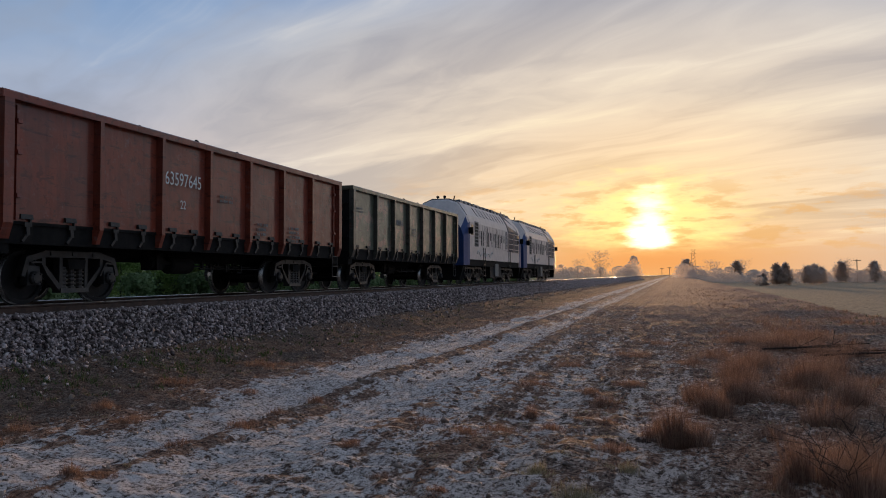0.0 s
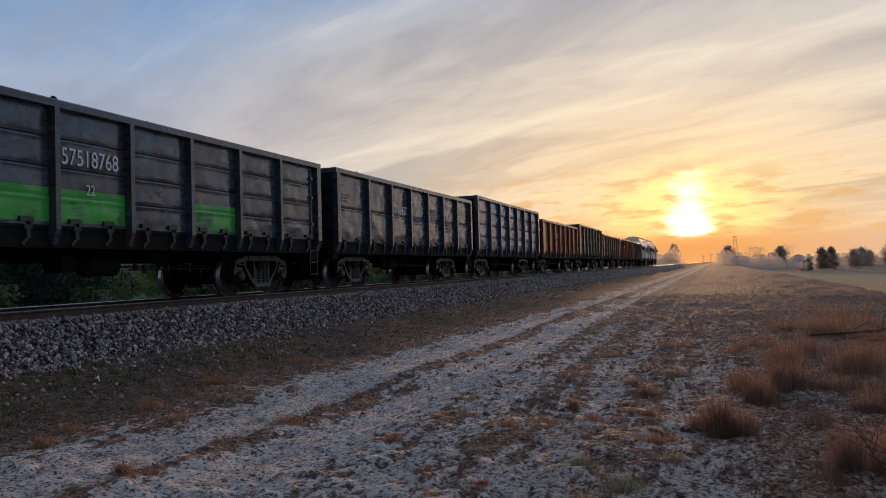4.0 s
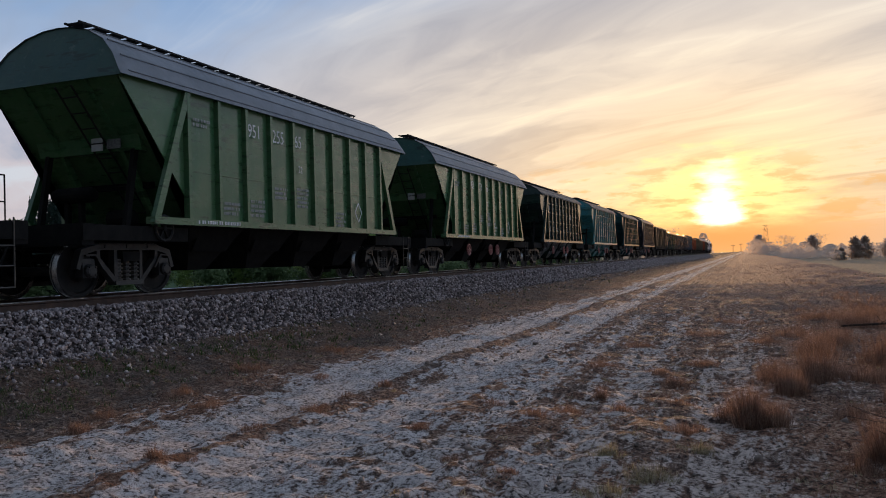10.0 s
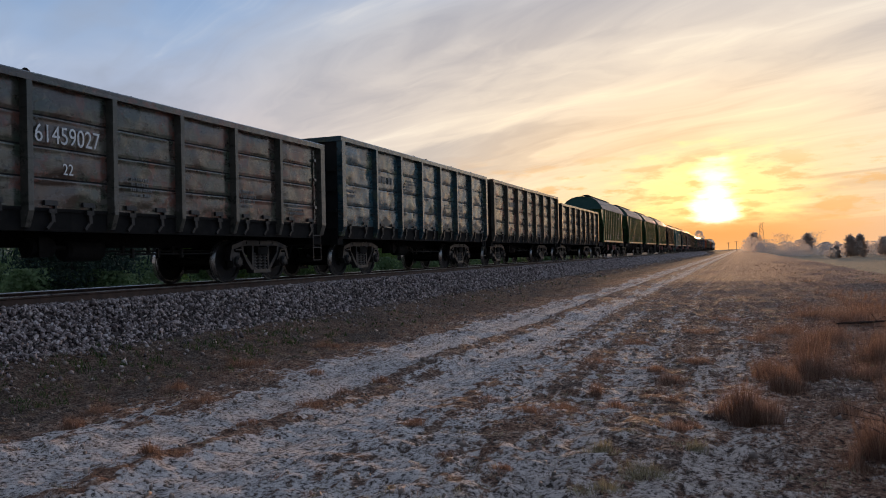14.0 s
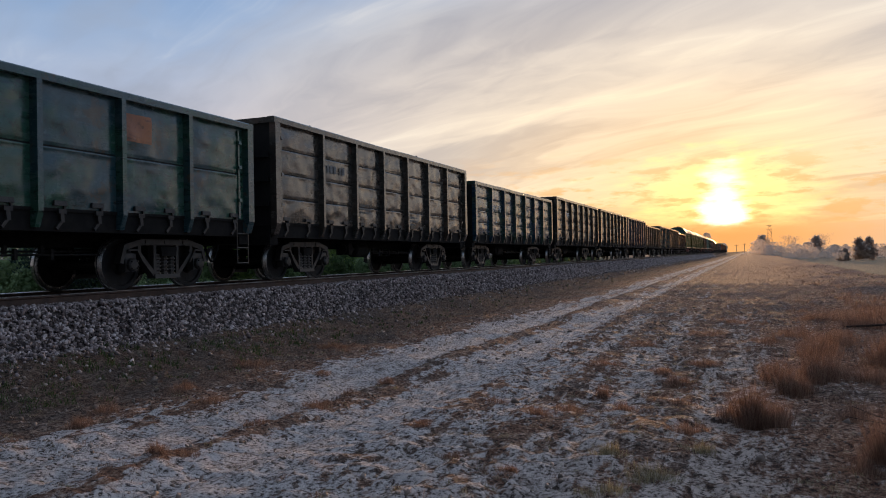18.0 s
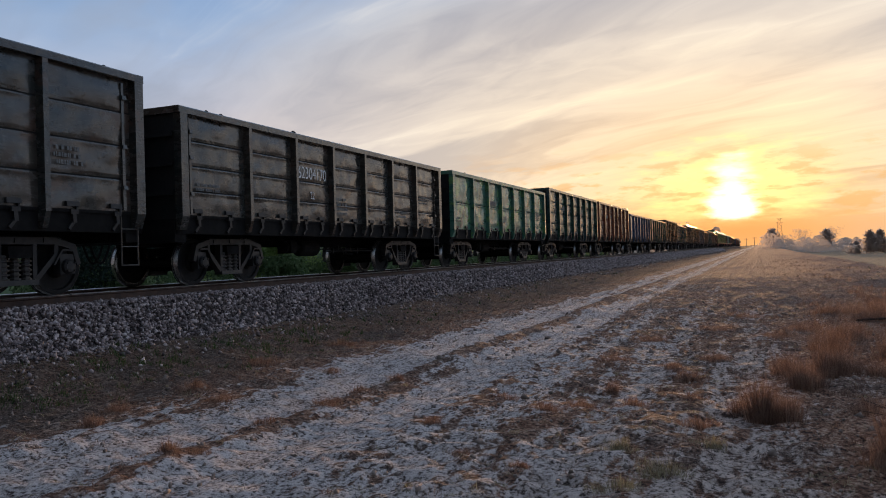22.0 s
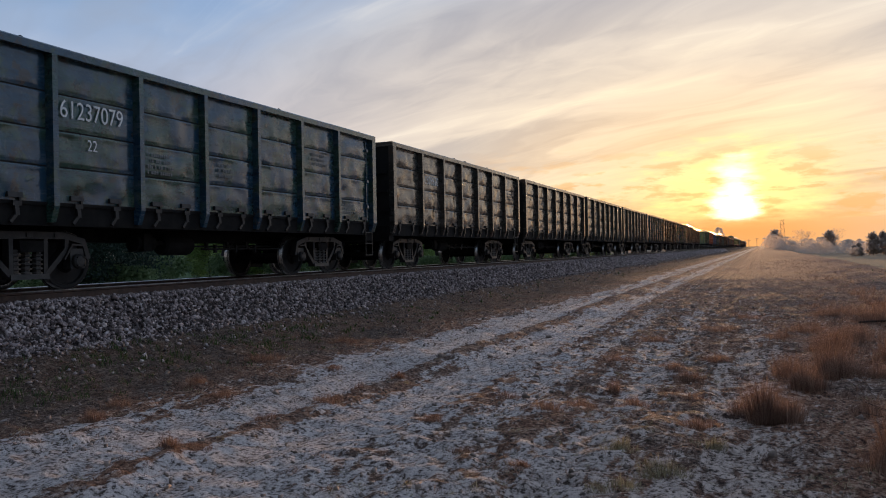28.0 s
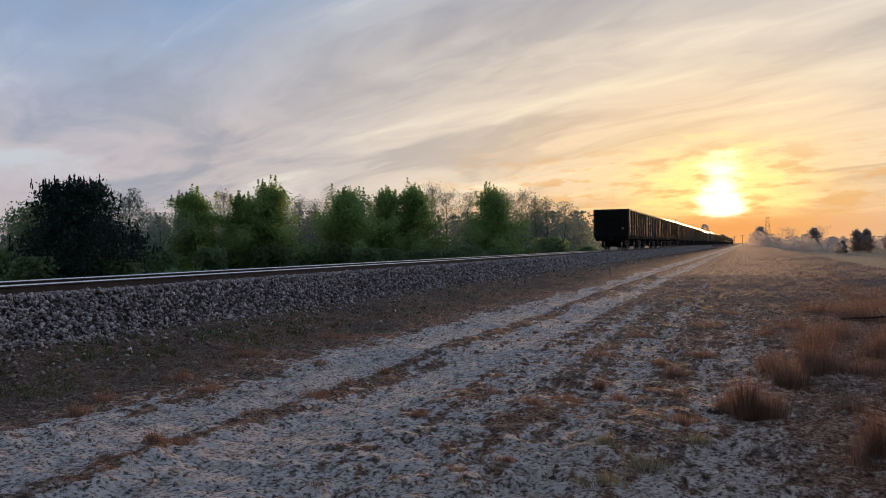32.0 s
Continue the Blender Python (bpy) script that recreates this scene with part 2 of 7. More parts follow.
def wagon_paint(name, main, second, rust=(0.09, 0.045, 0.025), wear=0.5, rough=0.32, soot=0.5, spec=0.5, patch=None):
    """Old painted steel: two coats, flaked patches with hard edges, rust blooms, streaks of coal dust, and the small knocks of loading."""
    main, second, rust, patch = [c and tuple(1.4 * v for v in c) for c in (main, second, rust, patch)]
    m, nt, p, co = surface(name, rough, 0.0, spec)
    g = nt.nodes.new("ShaderNodeObjectInfo")
    shift = nt.nodes.new("ShaderNodeVectorMath")
    shift.operation = "ADD"
    nt.links.new(co, shift.inputs[0])
    spin = nt.nodes.new("ShaderNodeCombineXYZ")
    nt.links.new(math_node(nt, "MULTIPLY", g.outputs["Random"], 37.0), spin.inputs[1])
    nt.links.new(spin.outputs[0], shift.inputs[1])
    co = shift.outputs[0]
    big = noise_node(nt, co, 0.8, 5.0, 0.6)
    mid = noise_node(nt, co, 2.2, 10.0, 0.66)
    flake = noise_node(nt, mapping_node(nt, co, (1, 1, 1), (0, 0, 0), (3, 8, 5)), 1.7 if not patch or max(patch) < 0.42 else 1.0, 10.0, 0.68)
    run = noise_node(nt, mapping_node(nt, co, (6.0, 9.0, 0.7)), 1.0, 6.0, 0.62)
    scuff = noise_node(nt, mapping_node(nt, co, (1.0, 0.9, 5.5), (0, 0, 0), (4, 1, 2)), 1.5, 8.0, 0.68)
    fine = noise_node(nt, co, 34.0, 4.0, 0.65)
    c = mix_node(nt, step_node(nt, big, 0.44, 0.56), main, second)
    chip = math_node(nt, "ADD", mid, math_node(nt, "MULTIPLY", math_node(nt, "SUBTRACT", big, 0.5), 0.4))
    c = mix_node(nt, math_node(nt, "MULTIPLY", step_node(nt, chip, 0.68 - 0.18 * wear, 0.72 - 0.17 * wear), 0.85), c, rust)
    if patch:
        c = mix_node(nt, math_node(nt, "MULTIPLY", step_node(nt, flake, 0.53, 0.53 + 0.07 * max(0.15, 1.3 - 2.1 * max(patch))), 0.85 if max(patch) < 0.42 else 0.95), c, patch)
    else:
        c = mix_node(nt, math_node(nt, "MULTIPLY", step_node(nt, flake, 0.70 - 0.12 * wear, 0.73 - 0.12 * wear), 0.7), c, tuple(min(1, x * 1.5 + 0.05) for x in main))
    chips = noise_node(nt, mapping_node(nt, co, (1, 1, 1), (0, 0, 0), (6, 3, 1)), 5.5, 9.0, 0.74)
    worn = math_node(nt, "MULTIPLY", step_node(nt, chips, 0.60 - 0.05 * wear, 0.62 - 0.05 * wear), step_node(nt, mid, 0.40, 0.56))
    c = mix_node(nt, math_node(nt, "MULTIPLY", worn, 0.75), c, tuple(min(1, 0.07 + 0.9 * v) for v in second))
    bare = math_node(nt, "MULTIPLY", step_node(nt, chips, 0.42 + 0.04 * wear, 0.40 + 0.04 * wear), step_node(nt, big, 0.62, 0.46))
    c = mix_node(nt, math_node(nt, "MULTIPLY", bare, min(0.85, 1.7 * wear)), c, (0.014, 0.012, 0.011))
    # level scrapes from loading, dust clinging below them
    c = mix_node(nt, math_node(nt, "MULTIPLY", step_node(nt, scuff, 0.56, 0.64), 0.25 + 0.45 * wear), c, tuple(min(1, x * 0.8 + 0.055) for x in second))
    c = mix_node(nt, math_node(nt, "MULTIPLY", step_node(nt, scuff, 0.45, 0.36), 0.55), c, (0.012, 0.0115, 0.012))
    c = mix_node(nt, math_node(nt, "MULTIPLY", step_node(nt, run, 0.42, 0.74), soot), c, (0.018, 0.017, 0.018))
    c = mix_node(nt, math_node(nt, "MULTIPLY", step_node(nt, fine, 0.58, 0.74), 0.30), c, tuple(min(1, x * 1.6 + 0.02) for x in main))
    nt.links.new(c, p.inputs["Base Color"])
    nt.links.new(step_node(nt, math_node(nt, "ADD", math_node(nt, "MULTIPLY", mid, 0.5), math_node(nt, "MULTIPLY", scuff, 0.5)), 0.36, 0.64, max(0.08, rough - 0.12), rough + 0.20), p.inputs["Roughness"])
    p.inputs["Coat Weight"].default_value, p.inputs["Coat Roughness"].default_value = 0.6, 0.13
    p.inputs["Coat IOR"].default_value = 1.36
    p.inputs["Specular IOR Level"].default_value = spec * 0.7
    dents = noise_node(nt, mapping_node(nt, co, (1, 1.0, 1.2)), 2.2, 1.5, 0.4)
    small = noise_node(nt, mapping_node(nt, co, (1, 1, 1), (0, 0, 0), (2, 2, 9)), 6.5, 1.0, 0.4)
    knocks = math_node(nt, "ADD", math_node(nt, "MULTIPLY", step_node(nt, dents, 0.40, 0.72), 0.7), math_node(nt, "MULTIPLY", step_node(nt, small, 0.60, 0.74), 0.30))
    bump(nt, p, math_node(nt, "ADD", knocks, math_node(nt, "MULTIPLY", math_node(nt, "ADD", mid, fine), 0.02)), min(1.0, 0.15 + 0.6 * wear), 0.022)
    return m


BLACK = plain("sooty_steel", (0.005, 0.005, 0.0055), (0.016, 0.015, 0.014), 4.0, 0.85, 0.0, 0.2, 0.15)
# besides coal dust, the shade on the wagon ends is painted in as darker steel
ENDM = plain("sooty_shaded_end_wall", (0.006, 0.006, 0.0065), (0.018, 0.017, 0.0165), 2.5, 0.65, 0.0, 0.3, 0.3)
FRAME = plain("greasy_cast_steel", (0.005, 0.0048, 0.0048), (0.016, 0.0145, 0.014), 6.0, 0.7, 0.0, 0.3, 0.3)
TREAD = plain("polished_wheel_rim", (0.22, 0.21, 0.20), (0.40, 0.39, 0.37), 6.0, 0.3, 1.0, 0.0)
CASTING = plain("dusty_cast_steel", (0.010, 0.0095, 0.0095), (0.034, 0.032, 0.031), 6.0, 0.5, 0.0, 0.3, 0.4)
SPRINGM = plain("spring_steel", (0.03, 0.028, 0.026), (0.08, 0.07, 0.06), 8.0, 0.45)
RAILSIDE = plain("rusty_rail_web", (0.035, 0.019, 0.013), (0.095, 0.050, 0.033), 6.0, 0.7)
RAILTOP = plain("polished_rail_head", (0.70, 0.68, 0.66), (0.86, 0.84, 0.81), 3.0, 0.36, 1.0, 0.0)
CONCRETE = plain("sleeper_concrete", (0.16, 0.145, 0.13), (0.30, 0.28, 0.26), 5.0, 0.85)
STENCIL = plain("faded_white_stencil", (0.56, 0.57, 0.57), (0.84, 0.85, 0.85), 20.0, 0.6)
STENCIL_MID = plain("dusty_white_stencil", (0.20, 0.21, 0.21), (0.42, 0.43, 0.43), 26.0, 0.6)
STENCIL_DIM = plain("worn_white_stencil", (0.07, 0.075, 0.078), (0.20, 0.21, 0.21), 26.0, 0.6)


# ---------------------------------------------------------------- mesh helpers
def finish(name, bm, mat, smooth=False):
    me = bpy.data.meshes.new(name)
    bmesh.ops.recalc_face_normals(bm, faces=bm.faces)
    if smooth:
        for f in bm.faces:
            f.smooth = True
    bm.to_mesh(me)
    bm.free()
    me.materials.append(mat)
    return me


def put(name, me, parent=None, m=None, label="", own=False):
    """Link a mesh as one object under its thing or part. own: its paint belongs to the object, so that copies may differ."""
    ob = new(name, me)
    if parent is not None:
        ob.parent = parent
    if m is not None:
        ob.matrix_basis = m
    if label:
        tagged(ob, label)
    if own:
        mat = me.materials[0]
        ob.material_slots[0].link = "OBJECT"
        ob.material_slots[0].material = mat
    return ob


def part(name, bm, mat, parent, label="", m=None, smooth=False, own=False):
    return put(name, finish(name, bm, mat, smooth), parent, m, label, own)


def hull8(bm, pts):
    """A box from its eight corners: four below and four above, each going round."""
    v = [bm.verts.new(p) for p in pts]
    for f in ((3, 2, 1, 0), (4, 5, 6, 7), (0, 1, 5, 4), (1, 2, 6, 5), (2, 3, 7, 6), (3, 0, 4, 7)):
        bm.faces.new([v[i] for i in f])


def box(bm, x0, x1, y0, y1, z0, z1, taper=0.0):
    t = taper
    hull8(bm, [(x0, y0, z0), (x1, y0, z0), (x1, y1, z0), (x0, y1, z0), (x0 + t, y0 + t, z1), (x1 - t, y0 + t, z1), (x1 - t, y1 - t, z1), (x0 + t, y1 - t, z1)])


def bar(bm, a, b, w, x0, x1):
    """A bar in the y-z plane from a to b, w thick, between x0 and x1."""
    d = Vector((b[0] - a[0], b[1] - a[1]))
    n = Vector((-d.y, d.x)).normalized() * (w / 2)
    q = [(a[0] - n.x, a[1] - n.y), (b[0] - n.x, b[1] - n.y), (b[0] + n.x, b[1] + n.y), (a[0] + n.x, a[1] + n.y)]
    hull8(bm, [(x0, *p) for p in q] + [(x1, *p) for p in q])


def rod(bm, a, b, r, seg=8):
    a, b = Vector(a), Vector(b)
    d = (b - a).normalized()
    s = d.orthogonal().normalized()
    t = d.cross(s)
    ends = []
    for c in (a, b):
        ends.append([bm.verts.new(c + (s * math.cos(k * math.tau / seg) + t * math.sin(k * math.tau / seg)) * r) for k in range(seg)])
    for k in range(seg):
        bm.faces.new((ends[0][k], ends[0][(k + 1) % seg], ends[1][(k + 1) % seg], ends[1][k]))
    bm.faces.new(ends[0][::-1])
    bm.faces.new(ends[1])


def lathe(bm, profile, centre, axis="x", seg=24, caps=True):
    """Turn (along, radius) pairs about an axis through the centre."""
    rings = []
    for along, r in profile:
        ring = []
        for k in range(seg):
            c, s = r * math.cos(k * math.tau / seg), r * math.sin(k * math.tau / seg)
            p = {"x": (along, c, s), "y": (s, along, c), "z": (c, s, along)}[axis]
            ring.append(bm.verts.new(Vector(centre) + Vector(p)))
        rings.append(ring)
    for a, b in zip(rings, rings[1:]):
        for k in range(seg):
            bm.faces.new((a[k], a[(k + 1) % seg], b[(k + 1) % seg], b[k]))
    if caps:
        bm.faces.new(rings[0][::-1])
        bm.faces.new(rings[-1])


def text_mesh(words, size, mat):
    cu = bpy.data.curves.new("lettering", "FONT")
    cu.body, cu.size, cu.extrude = words, size, 0.0008
    tmp = bpy.data.objects.new("lettering", cu)
    me = bpy.data.meshes.new_from_object(tmp)
    bpy.data.objects.remove(tmp)
    bpy.data.curves.remove(cu)
    me.materials.append(mat)
    return me


def stencil(words, size, parent, y, z, x, mat, name="number", wide=0.8):
    """Painted letters on the side that faces +x, reading along +y."""
    me = text_mesh(words, size, mat)
    return put(name, me, parent, Matrix.Translation((x, y, z)) @ Matrix(((0, 0, 1, 0), (wide, 0, 0, 0), (0, 1, 0, 0), (0, 0, 0, 1))))


def bars(parent, y, z, x, rows, length, size, mat, seed=1, name="stencil_patch"):
    """Lettering too small or worn to read: rows of short plain bars."""
    rnd = random.Random(seed)
    bm = bmesh.new()
    for i in range(rows):
        a = y + rnd.uniform(0, 0.12) * length
        while a < y + length * rnd.uniform(0.75, 1.0):
            w = size * rnd.uniform(0.35, 0.75)
            box(bm, x, x + 0.002, a, a + w, z - i * size * 1.7, z - i * size * 1.7 + size)
            a += w + size * (rnd.uniform(0.18, 0.32) if rnd.random() < 0.82 else 0.9)
    return tagged(part(name, bm, mat, parent), kind="stuff")


# ---------------------------------------------------------------- bogie, shared by all wagons
WHEEL_R = 0.475
AXLES = (-0.925, 0.925)


def wheel_mesh():
    bm = bmesh.new()
    lathe(bm, [(-0.065, 0.10), (-0.065, 0.16), (-0.02, 0.20), (-0.02, 0.39), (-0.06, 0.41), (-0.068, 0.502), (-0.035, 0.500), (-0.03, 0.478),
               (0.06, 0.470), (0.065, 0.455), (0.062, 0.40), (0.02, 0.385), (0.03, 0.20), (0.085, 0.15), (0.085, 0.10)], (0, 0, 0), "x", 22)
    return finish("wheel", bm, FRAME, False)


def rim_mesh():
    bm = bmesh.new()
    lathe(bm, [(-0.0695, 0.42), (-0.0695, 0.5), (-0.036, 0.5035), (-0.031, 0.4795), (0.061, 0.4715), (0.061, 0.466)], (0, 0, 0), "x", 22, False)
    return finish("rim", bm, TREAD, True)


def side_frame_mesh():
    """Cast side frame: a flat top beam bent down over the axle boxes, two columns round the springs, slanting arms down to the spring seat, open windows between."""
    bm = bmesh.new()
    x0, x1 = 0.95, 1.10
    box(bm, x0, x1, -0.70, 0.70, 0.83, 0.945)
    for s in (-1, 1):
        bar(bm, (s * 0.66, 0.89), (s * 1.06, 0.79), 0.10, x0 + 0.002, x1 - 0.002)
        bar(bm, (s * 1.05, 0.82), (s * 1.16, 0.50), 0.085, x0 + 0.004, x1 - 0.004)
        bar(bm, (s * 0.72, 0.86), (s * 0.70, 0.60), 0.075, x0 + 0.006, x1 - 0.006)
        bar(bm, (s * 0.71, 0.66), (s * 0.31, 0.26), 0.085, x0 + 0.002, x1 - 0.002)
        bar(bm, (s * 0.31, 0.84), (s * 0.31, 0.26), 0.075, x0 + 0.008, x1 - 0.008)
        bar(bm, (s * 0.80, 0.74), (s * 0.64, 0.50), 0.030, x1 - 0.01, x1 + 0.035)
        bar(bm, (s * 0.80, 0.74), (s * 1.03, 0.73), 0.030, x1 - 0.012, x1 + 0.033)
    box(bm, x0 - 0.02, x1 + 0.03, -0.35, 0.35, 0.20, 0.28, 0.01)
    for y in (-0.52, 0.0, 0.52):
        box(bm, x1 - 0.01, x1 + 0.02, y - 0.06, y + 0.06, 0.86, 0.93, 0.005)
    return finish("side_frame", bm, CASTING)


def axle_box_mesh():
    bm = bmesh.new()
    box(bm, 0.93, 1.10, -0.15, 0.15, -0.13, 0.20, 0.02)
    lathe(bm, [(1.09, 0.125), (1.15, 0.12), (1.175, 0.09), (1.18, 0.04)], (0, 0, -0.01), "x", 14)
    for k in range(4):
        a = math.pi / 4 + k * math.pi / 2
        rod(bm, (1.14, 0.09 * math.cos(a), -0.01 + 0.09 * math.sin(a)), (1.195, 0.09 * math.cos(a), -0.01 + 0.09 * math.sin(a)), 0.018, 6)
    return finish("axle_box", bm, CASTING)


def spring_mesh():
    bm = bmesh.new()
    prof = []
    for k in range(6):
        z = 0.27 + k * 0.07
        prof += [(z, 0.060), (z + 0.014, 0.088), (z + 0.034, 0.088), (z + 0.048, 0.060)]
    lathe(bm, prof, (0, 0, 0), "z", 8)
    return finish("spring", bm, SPRINGM)


def bolster_mesh():
    bm = bmesh.new()
    hull8(bm, [(-1.16, -0.20, 0.62), (1.16, -0.20, 0.62), (1.16, 0.20, 0.62), (-1.16, 0.20, 0.62), (-1.16, -0.22, 0.80), (1.16, -0.22, 0.80), (1.16, 0.22, 0.80), (-1.16, 0.22, 0.80)])
    box(bm, -0.5, 0.5, -0.24, 0.24, 0.45, 0.92)
    for s in (-1, 1):
        box(bm, -0.9, 0.9, s * 0.40 - 0.05, s * 0.40 + 0.05, 0.30, 0.40)
        for x in (-0.80, 0.80):
            box(bm, x - 0.05, x + 0.05, min(s * 0.36, s * 0.46), max(s * 0.36, s * 0.46), 0.28, 0.66)
    return finish("bogie", bm, BLACK)


def axle_mesh():
    bm = bmesh.new()
    lathe(bm, [(-1.1, 0.065), (-0.74, 0.085), (-0.6, 0.09), (0, 0.078), (0.6, 0.09), (0.74, 0.085), (1.1, 0.065)], (0, 0, 0), "x", 12)
    return finish("axle", bm, FRAME)


BOGIE = {"wheel": wheel_mesh(), "rim": rim_mesh(), "side_frame": side_frame_mesh(), "axle_box": axle_box_mesh(), "spring": spring_mesh(),
         "bogie": bolster_mesh(), "axle": axle_mesh()}


def add_bogie(wagon, y):
    b = put("bogie", BOGIE["bogie"], wagon, pose(0, y, 0), "three-piece cast steel bogie")
    for side in (0, 180):
        put("side_frame", BOGIE["side_frame"], b, pose(0, 0, 0, 0, 0, side))
        for dy in (-0.2, 0.0, 0.2):
            put("spring", BOGIE["spring"], b, pose(1.02 if side == 0 else -1.02, dy, 0))
        for a in AXLES:
            put("axle_box", BOGIE["axle_box"], b, pose(0, a, WHEEL_R, 0, 0, side))
            put("wheel", BOGIE["wheel"], b, pose(0.79 if side == 0 else -0.79, a, WHEEL_R + 0.004, 0, 0, side))
            put("rim", BOGIE["rim"], b, pose(0.79 if side == 0 else -0.79, a, WHEEL_R + 0.004, 0, 0, side), "bright worn wheel tread")
    for a in AXLES:
        put("axle", BOGIE["axle"], b, pose(0, a, WHEEL_R))
    return b


def coupler_mesh():
    bm = bmesh.new()
    box(bm, -0.10, 0.10, -0.9, 0.30, 0.94, 1.14, 0.015)
    hull8(bm, [(-0.20, 0.28, 0.90), (0.12, 0.28, 0.90), (0.22, 0.50, 0.90), (-0.10, 0.50, 0.90), (-0.20, 0.28, 1.22), (0.12, 0.28, 1.22), (0.22, 0.50, 1.22), (-0.10, 0.50, 1.22)])
    return finish("coupler", bm, FRAME)


def hose_mesh():
    bm = bmesh.new()
    pts = [Vector((0.32, 0.0 + 0.55 * k / 8, 0.95 - 0.45 * math.sin(math.pi * k / 8) ** 1.0)) for k in range(9)]
    for a, b in zip(pts, pts[1:]):
        rod(bm, a, b, 0.022, 6)
    return finish("brake_hose", bm, BLACK)


def ladder_mesh():
    bm = bmesh.new()
    for y in (-0.19, 0.19):
        rod(bm, (0, y, 0.45), (0, y, 1.5), 0.013, 6)
    for z in (0.46, 0.78, 1.08):
        rod(bm, (0, -0.19, z), (0, 0.19, z), 0.012, 6)
    return finish("step_ladder", bm, SPRINGM)


COUPLER, HOSE, LADDER = coupler_mesh(), hose_mesh(), ladder_mesh()


def add_running_gear(w, half, base):
    """Couplers, hoses, bogies and the brake gear below the floor."""
    for s in (0, 180):
        put("coupler", COUPLER, w, pose(0, (half - 0.03) * (1 if s == 0 else -1), 0, 0, 0, s))
        put("brake_hose", HOSE, w, pose(0, (half - 0.05) * (1 if s == 0 else -1), 0, 0, 0, s))
    add_bogie(w, -base)
    add_bogie(w, base)
    bm = bmesh.new()
    lathe(bm, [(-0.45, 0.05), (-0.42, 0.17), (-0.36, 0.20), (0.36, 0.20), (0.42, 0.17), (0.45, 0.05)], (0.62, -0.55, 0.74), "y", 14)
    part("air_reservoir", bm, BLACK, w)
    bm = bmesh.new()
    lathe(bm, [(-0.30, 0.06), (-0.26, 0.16), (0.20, 0.16), (0.24, 0.05), (0.60, 0.035)], (0.70, -1.5, 0.78), "y", 12)
    box(bm, 0.5, 0.9, -1.68, -1.48, 0.62, 0.95)
    part("brake_cylinder", bm, BLACK, w)
    for x, z in ((0.55, 0.72), (0.78, 0.66)):
        bm = bmesh.new()
        rod(bm, (x, 0.1, z), (x, base - 1.1, z), 0.02, 6)
        for k in range(3):
            box(bm, x - 0.03, x + 0.03, 0.5 + k * 0.7, 0.56 + k * 0.7, z - 0.08, z + 0.1)
        part("brake_rod", bm, FRAME, w)


# ---------------------------------------------------------------- open gondola wagon
POSTS = (0.0, 2.20, 4.00, 5.72, 7.45, 9.17, 10.90, 12.95)
GON_L, GON_W = 12.95, 1.50


def side_panel(y0, y1, z0, z1, ribs, dent, seed, lip=0.008):
    """One sheet of the side between two posts, seen from +x, beaten outwards by its loads, with pressed ribs."""
    o = Vector((seed * 7.3, seed * 3.1, seed * 1.7))
    step = (z1 - z0) / max(ribs, 1)
    zs = list(np.linspace(z0, z1, 29))
    seams = [z0 + step * k for k in range(1, ribs)]
    for c in seams:
        zs = [z for z in zs if abs(z - c) > 0.05] + [c - 0.05, c - 0.022, c - 0.006, c + 0.008, c + 0.05]
    zs.sort()
    ys = np.linspace(y0, y1, 19)
    bm = bmesh.new()
    grid = []
    for z in zs:
        row = []
        for y in ys:
            u, v = (y - y0) / (y1 - y0), (z - z0) / (z1 - z0)
            edge = min(1, 7 * u, 7 * (1 - u)) * min(1, 8 * v, 8 * (1 - v))
            q = min([abs(z - c) for c in seams], default=1.0)
            edge *= min(1.0, 0.65 + q / 0.35)
            d = 0.35 * math.sin(math.pi * u) + 0.15 * abs(math.sin(math.pi * (z - z0) / step)) * (ribs > 1) + 0.5 * noise.noise(Vector((y * 1.1, z * 1.3, 0)) + o) + 0.6 * noise.noise(Vector((y * 3.0, z * 3.2, 4)) + o)
            d += 0.4 * abs(noise.noise(Vector((y * 5.5, z * 5.0, 9)) + o)) + 0.12 * noise.noise(Vector((y * 10, z * 10, 2)) + o)
            x = GON_W + dent * edge * d
            for c in seams:
                if -0.051 < z - c < -0.01:
                    x += lip
                elif abs(z - c) < 0.01:
                    x -= 0.010
            row.append(bm.verts.new((x, y, z)))
        grid.append(row)
    for a, b in zip(grid, grid[1:]):
        for i in range(len(ys) - 1):
            f = bm.faces.new((a[i], a[i + 1], b[i + 1], b[i]))
            mid_z = (a[i].co.z + b[i].co.z) / 2
            if any((-0.024 if lip > 0.01 else -0.015) < mid_z - c < 0.002 for c in seams):
                f.material_index = 1  # the dark lap seam
    back = [bm.verts.new((GON_W - 0.03, y, z)) for y, z in ((y0, z0), (y1, z0), (y1, z1), (y0, z1))]
    bm.faces.new(back[::-1])
    return bm


def post_mesh(top, wide, foot=1.07):
    """A pressed hat-section post with a chamfered foot."""
    bm = bmesh.new()
    a, b, d = wide / 2, wide / 2 - 0.012, 0.155
    x = GON_W - 0.01
    hull8(bm, [(x, -a, foot), (x + d * 0.45, -b, foot), (x + d * 0.45, b, foot), (x, a, foot), (x, -a, foot + 0.25), (x + d, -b, foot + 0.25), (x + d, b, foot + 0.25), (x, a, foot + 0.25)])
    hull8(bm, [(x, -a, foot + 0.25), (x + d, -b, foot + 0.25), (x + d, b, foot + 0.25), (x, a, foot + 0.25), (x, -a, top), (x + d, -b, top), (x + d, b, top), (x, a, top)])
    return finish("post", bm, BLACK)


